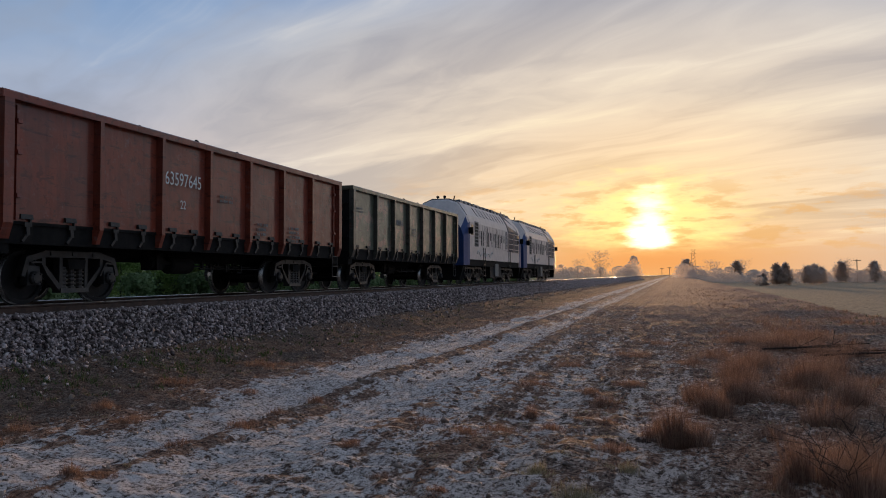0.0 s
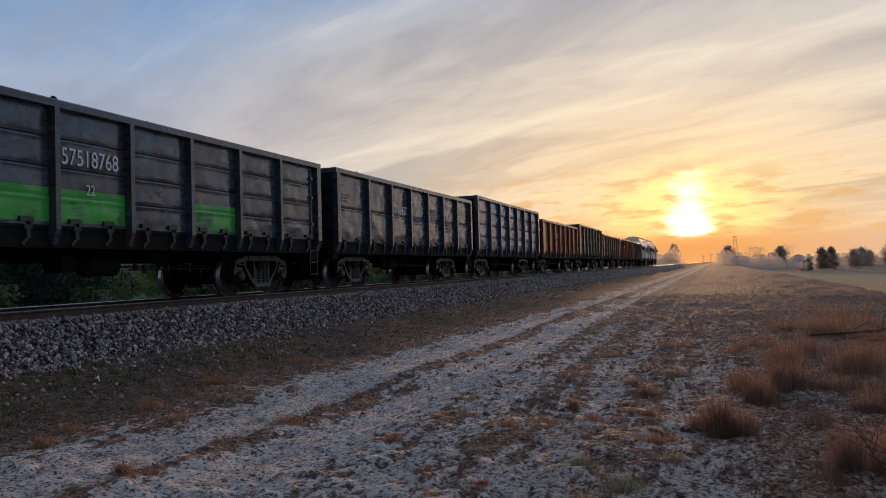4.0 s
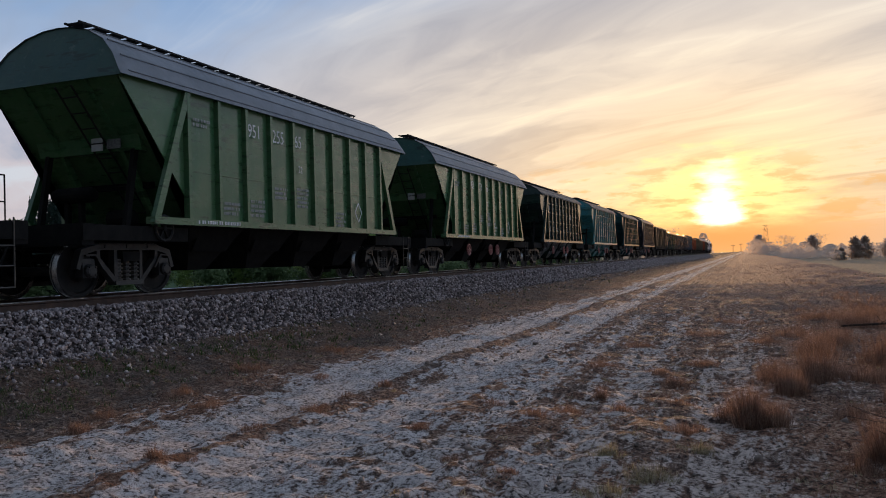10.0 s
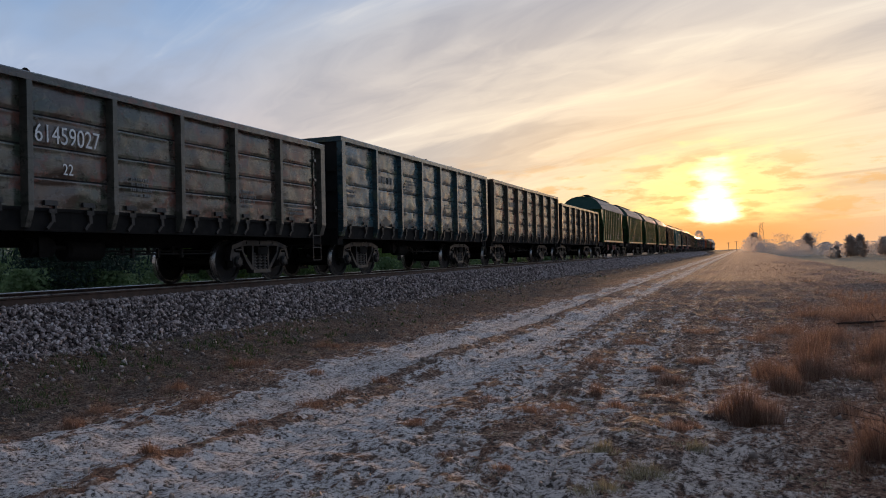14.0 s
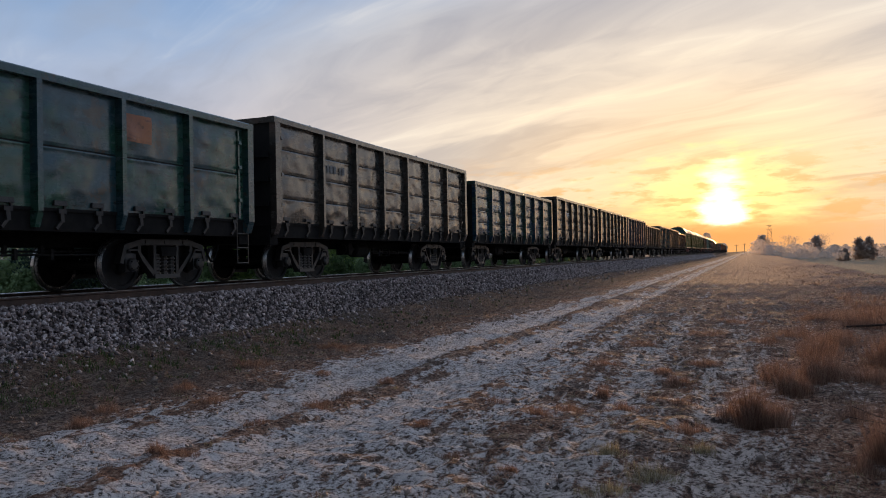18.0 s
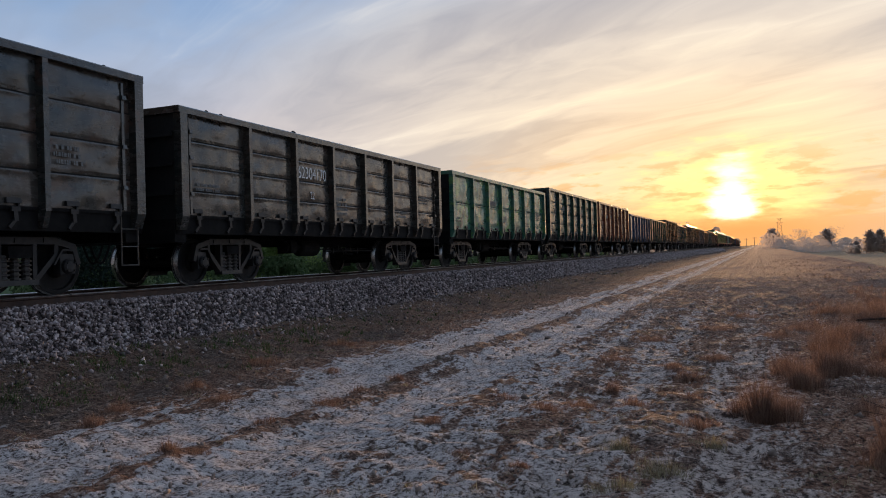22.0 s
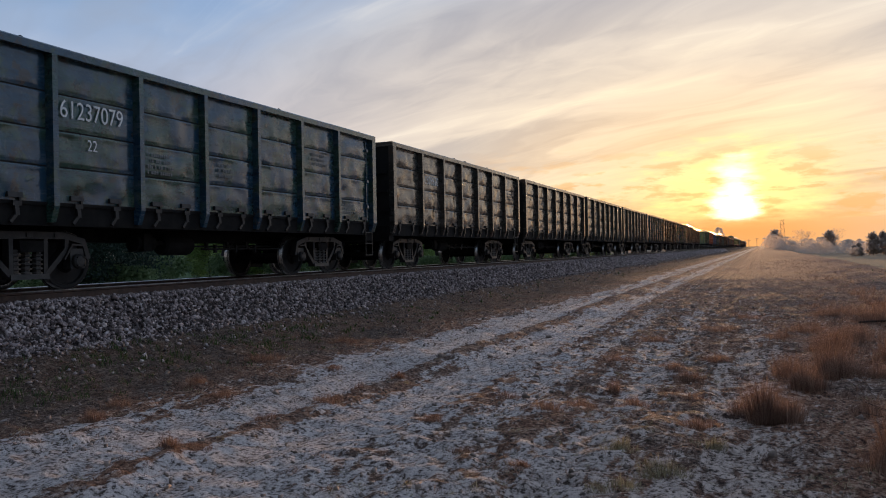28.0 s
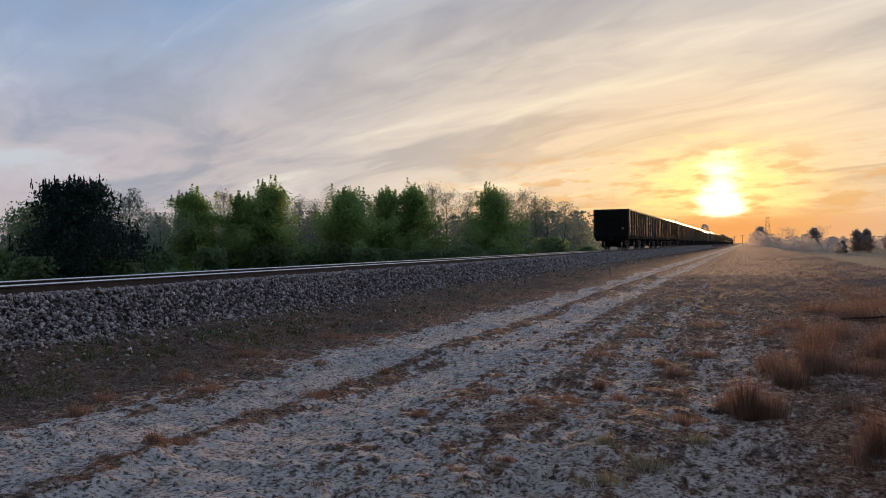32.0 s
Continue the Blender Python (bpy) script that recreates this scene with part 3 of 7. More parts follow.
def hook_mesh():
    bm = bmesh.new()
    bar(bm, (0, 1.36), (0.02, 1.16), 0.07, GON_W - 0.03, GON_W + 0.04)
    bar(bm, (0.03, 1.20), (-0.09, 1.06), 0.05, GON_W - 0.02, GON_W + 0.03)
    box(bm, GON_W - 0.02, GON_W + 0.05, -0.07, 0.07, 1.30, 1.37)
    box(bm, GON_W - 0.01, GON_W + 0.06, -0.16, 0.10, 1.42, 1.50, 0.01)
    bar(bm, (0.05, 1.46), (0.07, 1.30), 0.035, GON_W + 0.01, GON_W + 0.045)
    return finish("hatch_hook", bm, CASTING)


HOOK = hook_mesh()


def gondola(top, ribs, dent, seed, name="gondola_wagon"):
    w = new(name)
    rnd = random.Random(seed)
    y0 = -GON_L / 2
    chord = top - 0.13
    post, corner = post_mesh(chord, 0.125), post_mesh(chord, 0.22, 1.09)
    panels, plains = [], []
    for i, (a, b) in enumerate(zip(POSTS, POSTS[1:])):
        panels.append(finish("side_panel", side_panel(y0 + a + 0.06, y0 + b - 0.06, 1.37, chord + 0.01, ribs, dent, seed * 11 + i, 0.026 if ribs > 4 else 0.008), BLACK, True))
        panels[-1].materials.append(BLACK)
    for a, b in zip(POSTS[::-1], POSTS[-2::-1]):
        bm = bmesh.new()
        box(bm, GON_W - 0.03, GON_W + 0.01, -y0 - a + 0.06, -y0 - b - 0.06, 1.37, chord + 0.01)
        plains.append(finish("side_panel", bm, BLACK))
    for side in (0, 180):
        m = pose(0, 0, 0, 0, 0, side)
        for i, me in enumerate(panels if side == 0 else plains):
            o = put("side_panel", me, w, m, own=True)
            if side == 0:
                o["bay"] = i
        for i, p in enumerate(POSTS):
            at = y0 + p + (0.12 if i == 0 else -0.12 if i == 7 else 0)
            put("post", corner if i in (0, 7) else post, w, m @ pose(0, at, 0), own=True)
        for e in (-1, 1) if side == 0 else ():
            bm = bmesh.new()
            yd = e * (-y0 - 0.40)
            box(bm, GON_W - 0.02, GON_W + 0.045, yd - 0.035, yd + 0.035, 1.40, chord - 0.06, 0.008)
            for z in (1.75, 2.45, chord - 0.35):
                box(bm, GON_W + 0.0, GON_W + 0.085, yd - 0.05, yd + 0.05, z, z + 0.07, 0.008)
            part("door_frame", bm, BLACK, w, "", m, own=True)
        bm = bmesh.new()
        sag = [0.0] * 8 if rnd.random() < 0.4 else [rnd.uniform(-0.010, 0.012) for _ in range(8)]
        rings = []
        for a, s0 in zip(POSTS, sag):
            q = [(GON_W - 0.06, chord), (GON_W + 0.135, chord), (GON_W + 0.135, chord + 0.11), (GON_W + 0.115, chord + 0.13), (GON_W - 0.06, chord + 0.13)]
            rings.append([bm.verts.new((x, y0 + a, z + s0)) for x, z in q])
        for r0, r1 in zip(rings, rings[1:]):
            for k in range(5):
                bm.faces.new((r0[k], r0[(k + 1) % 5], r1[(k + 1) % 5], r1[k]))
        bm.faces.new(rings[0][::-1])
        bm.faces.new(rings[-1])
        part("top_chord", bm, BLACK, w, "", m, own=True)
        bm = bmesh.new()
        box(bm, GON_W - 0.16, GON_W - 0.015, y0 + 0.05, -y0 - 0.05, 1.02, 1.372)
        box(bm, GON_W - 0.10, GON_W + 0.012, y0 + 0.05, -y0 - 0.05, 1.33, 1.382)
        part("side_sill", bm, BLACK, w, "", m)
        for i, (a, b) in enumerate(zip(POSTS, POSTS[1:])):
            for k in (0.28, 0.72) if side == 0 else ():
                put("hatch_hook", HOOK, w, m @ pose(0, y0 + a + (b - a) * k, 0))
    for s in (0, 180):
        m = pose(0, 0, 0, 0, 0, s)
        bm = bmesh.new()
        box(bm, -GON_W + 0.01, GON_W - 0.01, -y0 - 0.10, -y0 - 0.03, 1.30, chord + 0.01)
        end = part("end_wall", bm, ENDM, w, "coal-dusted end wall darkened by painted shade", m)
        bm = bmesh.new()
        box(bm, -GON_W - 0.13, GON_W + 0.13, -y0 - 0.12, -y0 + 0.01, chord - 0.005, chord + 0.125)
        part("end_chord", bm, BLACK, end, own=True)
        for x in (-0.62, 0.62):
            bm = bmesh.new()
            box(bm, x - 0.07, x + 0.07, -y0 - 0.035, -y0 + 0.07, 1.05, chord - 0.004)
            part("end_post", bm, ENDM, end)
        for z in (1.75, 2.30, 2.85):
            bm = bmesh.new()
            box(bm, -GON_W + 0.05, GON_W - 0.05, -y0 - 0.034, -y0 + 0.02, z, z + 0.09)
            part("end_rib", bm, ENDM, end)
        bm = bmesh.new()
        box(bm, -1.46, 1.46, -y0 - 0.32, -y0 - 0.004, 0.86, 1.299)
        part("headstock", bm, BLACK, w, "", m)
        put("step_ladder", LADDER, w, m @ pose(GON_W + 0.03, -y0 - 0.30, 0), "thin steel rung ladder")
    bm = bmesh.new()
    box(bm, -GON_W + 0.05, GON_W - 0.05, y0 + 0.1, -y0 - 0.1, 1.22, 1.30)
    part("floor", bm, BLACK, w)
    bm = bmesh.new()
    box(bm, -0.26, 0.26, y0 + 0.3, -y0 - 0.3, 0.80, 1.21)
    part("underframe", bm, BLACK, w)
    bm = bmesh.new()
    hull8(bm, [(-1.34, -0.12, 1.03), (1.34, -0.12, 1.03), (1.34, 0.12, 1.03), (-1.34, 0.12, 1.03), (-1.34, -0.13, 1.218), (1.34, -0.13, 1.218), (1.34, 0.13, 1.218), (-1.34, 0.13, 1.218)])
    beam = finish("cross_bearer", bm, BLACK)
    for y in (-4.325, -2.6, -0.9, 0.9, 2.6, 4.325):
        put("cross_bearer", beam, w, pose(0, y, 0))
    for k in range(rnd.randint(1, 4)):
        bm = bmesh.new()
        y = rnd.uniform(-5.8, 5.8)
        c = rnd.uniform(0.03, 0.06)
        lathe(bm, [(0, c * 1.2), (c * 0.6, c), (c * 1.1, c * 0.4)], (GON_W + 0.03, y, top - 0.005), "z", 7)
        part("coal_lump", bm, BLACK, w, "lump of coal left on the rim")
    add_running_gear(w, GON_L / 2, 4.325)
    return w


# the loads and coats of paint, wagon by wagon: body front along the train, build, paint, lettering
PAINTS = {
    "moss": wagon_paint("moss_green_paint", (0.064, 0.075, 0.049), (0.085, 0.095, 0.068), (0.085, 0.060, 0.047), 0.30, 0.40, 0.3, 0.4, (0.204, 0.119, 0.098)),
    "oxide": wagon_paint("red_oxide_paint", (0.180, 0.040, 0.022), (0.140, 0.036, 0.023), (0.070, 0.030, 0.020), 0.25, 0.44, 0.30, 0.3),
    "drab": wagon_paint("drab_brown_paint", (0.074, 0.058, 0.044), (0.044, 0.034, 0.028), (0.075, 0.034, 0.021), 0.6, 0.28, 0.35, 0.55, (0.11, 0.098, 0.082)),
    "peeling": wagon_paint("peeling_blue_over_rust_paint", (0.105, 0.050, 0.038), (0.062, 0.046, 0.044), (0.15, 0.042, 0.025), 0.6, 0.36, 0.3, 0.4, (0.085, 0.21, 0.28)),
    "blue": wagon_paint("worn_blue_paint", (0.022, 0.066, 0.140), (0.026, 0.052, 0.095), (0.065, 0.045, 0.034), 0.4, 0.30, 0.25, 0.5),
    "slate": wagon_paint("slate_blue_paint", (0.022, 0.042, 0.072), (0.024, 0.032, 0.046), (0.060, 0.034, 0.024), 0.5, 0.22, 0.25, 0.65),
    "greyblue": wagon_paint("grey_blue_paint", (0.036, 0.054, 0.080), (0.036, 0.037, 0.042), (0.059, 0.034, 0.026), 0.55, 0.25, 0.3, 0.55),
    "pine": wagon_paint("dark_green_paint", (0.020, 0.052, 0.040), (0.012, 0.040, 0.070), (0.045, 0.030, 0.020), 0.45, 0.20, 0.25, 0.65, (0.042, 0.066, 0.040)),
    "soot": wagon_paint("coal_blackened_paint", (0.024, 0.028, 0.026), (0.038, 0.032, 0.026), (0.055, 0.032, 0.022), 0.55, 0.20, 0.3, 0.7, (0.050, 0.046, 0.036)),
    "mottled": wagon_paint("mottled_brown_green_paint", (0.031, 0.041, 0.029), (0.046, 0.031, 0.024), (0.105, 0.037, 0.025), 0.8, 0.24, 0.25, 0.65, (0.071, 0.071, 0.053)),
    "teal": wagon_paint("teal_green_paint", (0.016, 0.056, 0.038), (0.014, 0.042, 0.050), (0.050, 0.037, 0.025), 0.4, 0.25, 0.2, 0.55),
    "brightgreen": wagon_paint("faded_green_paint", (0.052, 0.150, 0.108), (0.040, 0.125, 0.100), (0.060, 0.055, 0.040), 0.35, 0.28, 0.12, 0.5, (0.105, 0.24, 0.070)),
    "rustred": wagon_paint("rusted_red_paint", (0.175, 0.052, 0.030), (0.105, 0.042, 0.030), (0.06, 0.034, 0.025), 0.5, 0.26, 0.2, 0.6),
    "sea": wagon_paint("worn_sea_blue_paint", (0.018, 0.060, 0.078), (0.022, 0.044, 0.052), (0.045, 0.036, 0.024), 0.45, 0.22, 0.2, 0.65, (0.062, 0.085, 0.050)),
    "scabby": wagon_paint("scabby_green_and_red_paint", (0.036, 0.062, 0.042), (0.040, 0.034, 0.028), (0.014, 0.013, 0.013), 0.75, 0.24, 0.2, 0.6, (0.25, 0.085, 0.055)),
    "lichen": wagon_paint("lichen_grey_and_brown_paint", (0.024, 0.020, 0.018), (0.016, 0.022, 0.023), (0.050, 0.028, 0.021), 0.6, 0.24, 0.25, 0.6, (0.075, 0.10, 0.082)),
    "navyrust": wagon_paint("dark_blue_paint_with_rust", (0.016, 0.042, 0.074), (0.020, 0.034, 0.054), (0.060, 0.034, 0.024), 0.5, 0.26, 0.25, 0.5, (0.085, 0.052, 0.036)),
    "greenband": wagon_paint("bright_green_band_paint", (0.035, 0.26, 0.035), (0.045, 0.30, 0.045), (0.05, 0.08, 0.04), 0.15, 0.4, 0.15, 0.4),
    "orange": wagon_paint("orange_primer_patch", (0.24, 0.085, 0.03), (0.20, 0.075, 0.035), (0.12, 0.06, 0.03), 0.3, 0.45, 0.2, 0.4),
}

GONDOLAS = [
    (36.65, "low", "moss", "dark moss green gondola wagon with faded patches", ""),
    (22.80, "low", "oxide", "red-brown painted steel gondola wagon", "63597645"),
    (8.75, "lowrib", "drab", "weathered drab brown gondola wagon with one blue panel", ""),
    (-5.30, "high", "peeling", "gondola wagon with peeling blue paint over rust", ""),
    (-19.25, "low", "oxide", "red-brown painted steel gondola wagon", "61732327"),
    (-33.29, "highrib", "blue", "worn blue gondola wagon with dented panels", "61493368"),
    (-47.12, "low2", "navyrust", "dark blue gondola wagon with rust-brown patches", "60466427"),
    (-61.0, "lowrib", "greyblue", "grey-blue gondola wagon with a bright green band", "57518768"),
    (-75.3, "lowrib", "pine", "dark green gondola wagon with dented panels", ""),
    (-89.0, "highrib2", "drab", "weathered drab brown gondola wagon", ""),
    (-220.5, "lowrib2", "soot", "coal-blackened gondola wagon with dented panels", ""),
    (-234.35, "highrib", "scabby", "green gondola wagon with scabby red and black patches", ""),
    (-248.2, "highrib2", "sea", "worn sea-blue gondola wagon with mossy patches", ""),
    (-262.06, "lowrib", "mottled", "coal-dusted brown gondola wagon with worn lettering", "61459027"),
    (-276.0, "corr", "slate", "slate blue gondola wagon with rust patches", ""),
    (-289.75, "highrib2", "soot", "coal-blackened gondola wagon with dented panels", ""),
    (-303.75, "highrib", "soot", "coal-blackened gondola wagon with dented panels", "61238089"),
    (-317.78, "lowrib2", "pine", "dark green gondola wagon with worn lettering", "56471195"),
    (-331.73, "highrib", "soot", "coal-blackened gondola wagon with dented panels", ""),
    (-345.5, "low2", "teal", "dark teal gondola wagon with an orange patch", ""),
    (-359.6, "low2", "blue", "worn blue gondola wagon with an orange primer patch", ""),
    (-373.6, "corr", "rustred", "rusted red gondola wagon with pressed ribs", ""),
    (-387.3, "highrib", "teal", "dark teal gondola wagon with white stencils", ""),
    (-401.1, "low2", "brightgreen", "faded green gondola wagon with dented panels", ""),
    (-415.15, "lowrib", "soot", "coal-blackened gondola wagon with dented panels", "62304170"),
    (-429.0, "highrib", "soot", "coal-blackened gondola wagon with dented panels", ""),
    (-442.9, "highrib2", "pine", "dark green gondola wagon with dented panels", ""),
    (-456.8, "highrib", "soot", "coal-blackened gondola wagon with dented panels", "60167129"),
    (-470.73, "highrib2", "sea", "worn sea-blue gondola wagon with mossy patches", ""),
    (-484.62, "highrib", "lichen", "brown and grey-green gondola wagon with faded lettering", ""),
    (-498.4, "highrib2", "mottled", "mottled brown and green gondola wagon", ""),
    (-512.2, "highrib", "soot", "coal-blackened gondola wagon with dented panels", ""),
    (-526.15, "highrib2", "soot", "coal-blackened gondola wagon with dented panels", "61509620"),
    (-540.2, "highrib", "pine", "dark green gondola wagon with white numbers", "61237079"),
    (-553.88, "highrib2", "soot", "dark brown coal-blackened gondola wagon at the train's end", ""),
]
BUILDS = {"lowrib2": (3.48, 4, 0.036), "low2": (3.45, 2, 0.042), "low": (3.43, 0, 0.008), "lowrib": (3.42, 4, 0.030), "high": (3.75, 3, 0.030), "highrib": (3.77, 4, 0.040), "highrib2": (3.78, 4, 0.046), "corr": (3.76, 6, 0.044)}
TRAIN = []  # (thing, middle along the train)
PROTO = {}


# weathered grey of the posts' own, the sky light they catch painted in
POSTPAINT = wagon_paint("sky_lit_weathered_post_paint", (0.066, 0.064, 0.054), (0.044, 0.046, 0.038), (0.07, 0.042, 0.030), 0.4, 0.4, 0.3, 0.4)


def paint_over(w, mat, posts=None):
    for o in w.children_recursive:
        if o.material_slots and o.material_slots[0].link == "OBJECT":
            o.material_slots[0].material = posts if posts and o.name.startswith("post") else mat


def make_gondolas():
    for front, build, paint, label, number in GONDOLAS:
        if build not in PROTO:
            top, ribs, dent = BUILDS[build]
            w = PROTO[build] = gondola(top, ribs, dent, 3 + len(PROTO))
        else:
            w = copy_thing(PROTO[build], pose(0, 0, 0))
        paint_over(w, PAINTS[paint], POSTPAINT if paint in ("drab", "mottled", "moss", "scabby", "lichen", "peeling") else None)
        tagged(w, label, "freight wagon", "wagons of the train")
        TRAIN.append((w, front - 0.2 - GON_L / 2))


def bay(i):
    return POSTS[i] - GON_L / 2 + 0.14, POSTS[i + 1] - GON_L / 2 - 0.14


def letter_gondolas():
    """Numbers that can be read, and worn lines of small stencils."""
    x = GON_W + 0.045
    for k, ((front, build, paint, label, number), (w, _)) in enumerate(zip(GONDOLAS, TRAIN)):
        tall = build not in ("low", "lowrib", "lowrib2", "low2")
        b = 1 if tall or build == "lowrib2" else 2
        rnd = random.Random(k)
        clean = paint in ("oxide", "blue", "teal", "brightgreen", "pine")
        mat = STENCIL if clean or number else STENCIL_DIM
        z = 2.72 if tall else 2.40
        y0, y1 = bay(b)
        if number:
            stencil(number, 0.40, w, y0 + 0.02, z, x, mat, wide=0.82)
            stencil("22", 0.26, w, y0 + 0.55, z - 0.48, x, mat, "country_code", 0.82)
        else:
            bars(w, y0, z, x, 1, y1 - y0 - 0.2, 0.2, STENCIL_DIM, k)
        for i in (0, 2, 3, 4, 5, 6):
            if i == b or rnd.random() < 0.35:
                continue
            a0, a1 = bay(i)
            bars(w, a0 + rnd.uniform(0, 0.4), rnd.choice((1.75, 1.95, 2.3, 2.9 if tall else 2.7)), x, rnd.randint(2, 4), rnd.uniform(0.5, 0.9), rnd.uniform(0.05, 0.075), STENCIL_DIM, k * 9 + i)


make_gondolas()
letter_gondolas()


def special_panels():
    """A blue panel on one wagon, an orange primer patch on another, a green band along a third."""
    def sheet(front, i):
        w = [t for (f, *_), (t, _) in zip(GONDOLAS, TRAIN) if f == front][0]
        return w, [o for o in w.children if "bay" in o and o["bay"] == i][0]
    w, o = sheet(8.75, 5)
    o.material_slots[0].material = PAINTS["blue"]
    for front, paint, z0, z1, bays in ((-61.0, "greenband", 1.44, 1.96, (0, 1, 2, 4)), (-345.5, "orange", 2.62, 3.10, (5,)), (-359.6, "orange", 2.58, 3.06, (4,))):
        for i in bays:
            w, o = sheet(front, i)
            src = o.data
            bm = bmesh.new()
            bm.from_mesh(src)
            far = [f for f in bm.faces if not (z0 < f.calc_center_median().z < z1 and f.calc_center_median().x > GON_W - 0.02 and (paint != "orange" or f.calc_center_median().y < bay(i)[0] + 0.62))]
            bmesh.ops.delete(bm, geom=far, context="FACES")
            for v in bm.verts:
                v.co.x += 0.004
            me = finish("paint_band", bm, PAINTS[paint], True)
            put("paint_band", me, o, None, "bright green painted band" if paint == "greenband" else "orange primer patch")


special_panels()


def old_owner_mark():
    """Big hand-painted letters of an owner, too worn to read: rust-pink blocks over two bays."""
    w = [t for (f, *_), (t, _) in zip(GONDOLAS, TRAIN) if f == -484.62][0]
    for i, count in ((4, 6), (5, 4)):
        a, b = bay(i)
        for k in range(count):
            bm = bmesh.new()
            y = a + 0.05 + k * (b - a - 0.1) / 6
            box(bm, GON_W + 0.05, GON_W + 0.053, y, y + 0.06, 2.72, 3.04)
            box(bm, GON_W + 0.0502, GON_W + 0.0528, y + 0.061, y + 0.16, 2.72 + 0.13 * (k % 3), 2.78 + 0.13 * (k % 3))
            if k % 2:
                box(bm, GON_W + 0.05, GON_W + 0.053, y + 0.161, y + 0.21, 2.72, 3.04)
            part("owner_letter", bm, OWNERM, w, "worn rust-pink painted block")


OWNERM = plain("worn_pink_lettering", (0.13, 0.085, 0.07), (0.27, 0.19, 0.16), 18.0, 0.6)
old_owner_mark()


# ---------------------------------------------------------------- covered hopper wagons
RED = plain("red_enamel", (0.30, 0.10, 0.09), (0.42, 0.17, 0.15), 12.0, 0.5)
ROOFGREY = plain("grey_roof_sheet", (0.10, 0.115, 0.135), (0.17, 0.185, 0.21), 1.5, 0.5, 0.0, 0.15)
ROOFDARK = plain("dark_grey_roof_sheet", (0.030, 0.033, 0.040), (0.062, 0.064, 0.072), 1.5, 0.5, 0.0, 0.15, 0.3)
WHITEP = plain("white_paper_plate", (0.45, 0.47, 0.48), (0.62, 0.64, 0.65), 9.0, 0.6)
HOPPER_PAINTS = {
    "green": wagon_paint("hopper_green_paint", (0.040, 0.108, 0.046), (0.052, 0.114, 0.050), (0.06, 0.08, 0.05), 0.12, 0.30, 0.16, 0.4),
    "cap": wagon_paint("hopper_teal_end_paint", (0.026, 0.074, 0.064), (0.034, 0.082, 0.066), (0.03, 0.05, 0.05), 0.1, 0.5, 0.12, 0.25),
    "navy": wagon_paint("hopper_navy_paint", (0.042, 0.058, 0.080), (0.036, 0.046, 0.060), (0.06, 0.048, 0.042), 0.25, 0.34, 0.2, 0.3),
    "darkteal": wagon_paint("hopper_dark_teal_paint", (0.008, 0.050, 0.062), (0.013, 0.045, 0.046), (0.04, 0.045, 0.04), 0.2, 0.36, 0.25, 0.22),
    "cyan": wagon_paint("hopper_faded_cyan_paint", (0.042, 0.190, 0.215), (0.065, 0.160, 0.150), (0.03, 0.08, 0.15), 0.25, 0.40, 0.15, 0.22),
    "olive": wagon_paint("hopper_olive_paint", (0.016, 0.034, 0.027), (0.016, 0.029, 0.030), (0.06, 0.048, 0.040), 0.25, 0.30, 0.2, 0.36),
}


def hand_wheel(name, w, y, z, x, r, mat, label):
    bm = bmesh.new()
    pts = [Vector((x, y + r * math.cos(k * math.tau / 18), z + r * math.sin(k * math.tau / 18))) for k in range(18)]
    for k in range(18):
        rod(bm, pts[k], pts[(k + 1) % 18], 0.034, 6)
    for k in range(6):
        rod(bm, (x, y, z), pts[k * 3], 0.024, 5)
    lathe(bm, [(-0.03, 0.05), (0.03, 0.05), (0.04, 0.02)], (x, y, z), "x", 10)
    return part(name, bm, mat, w, label)


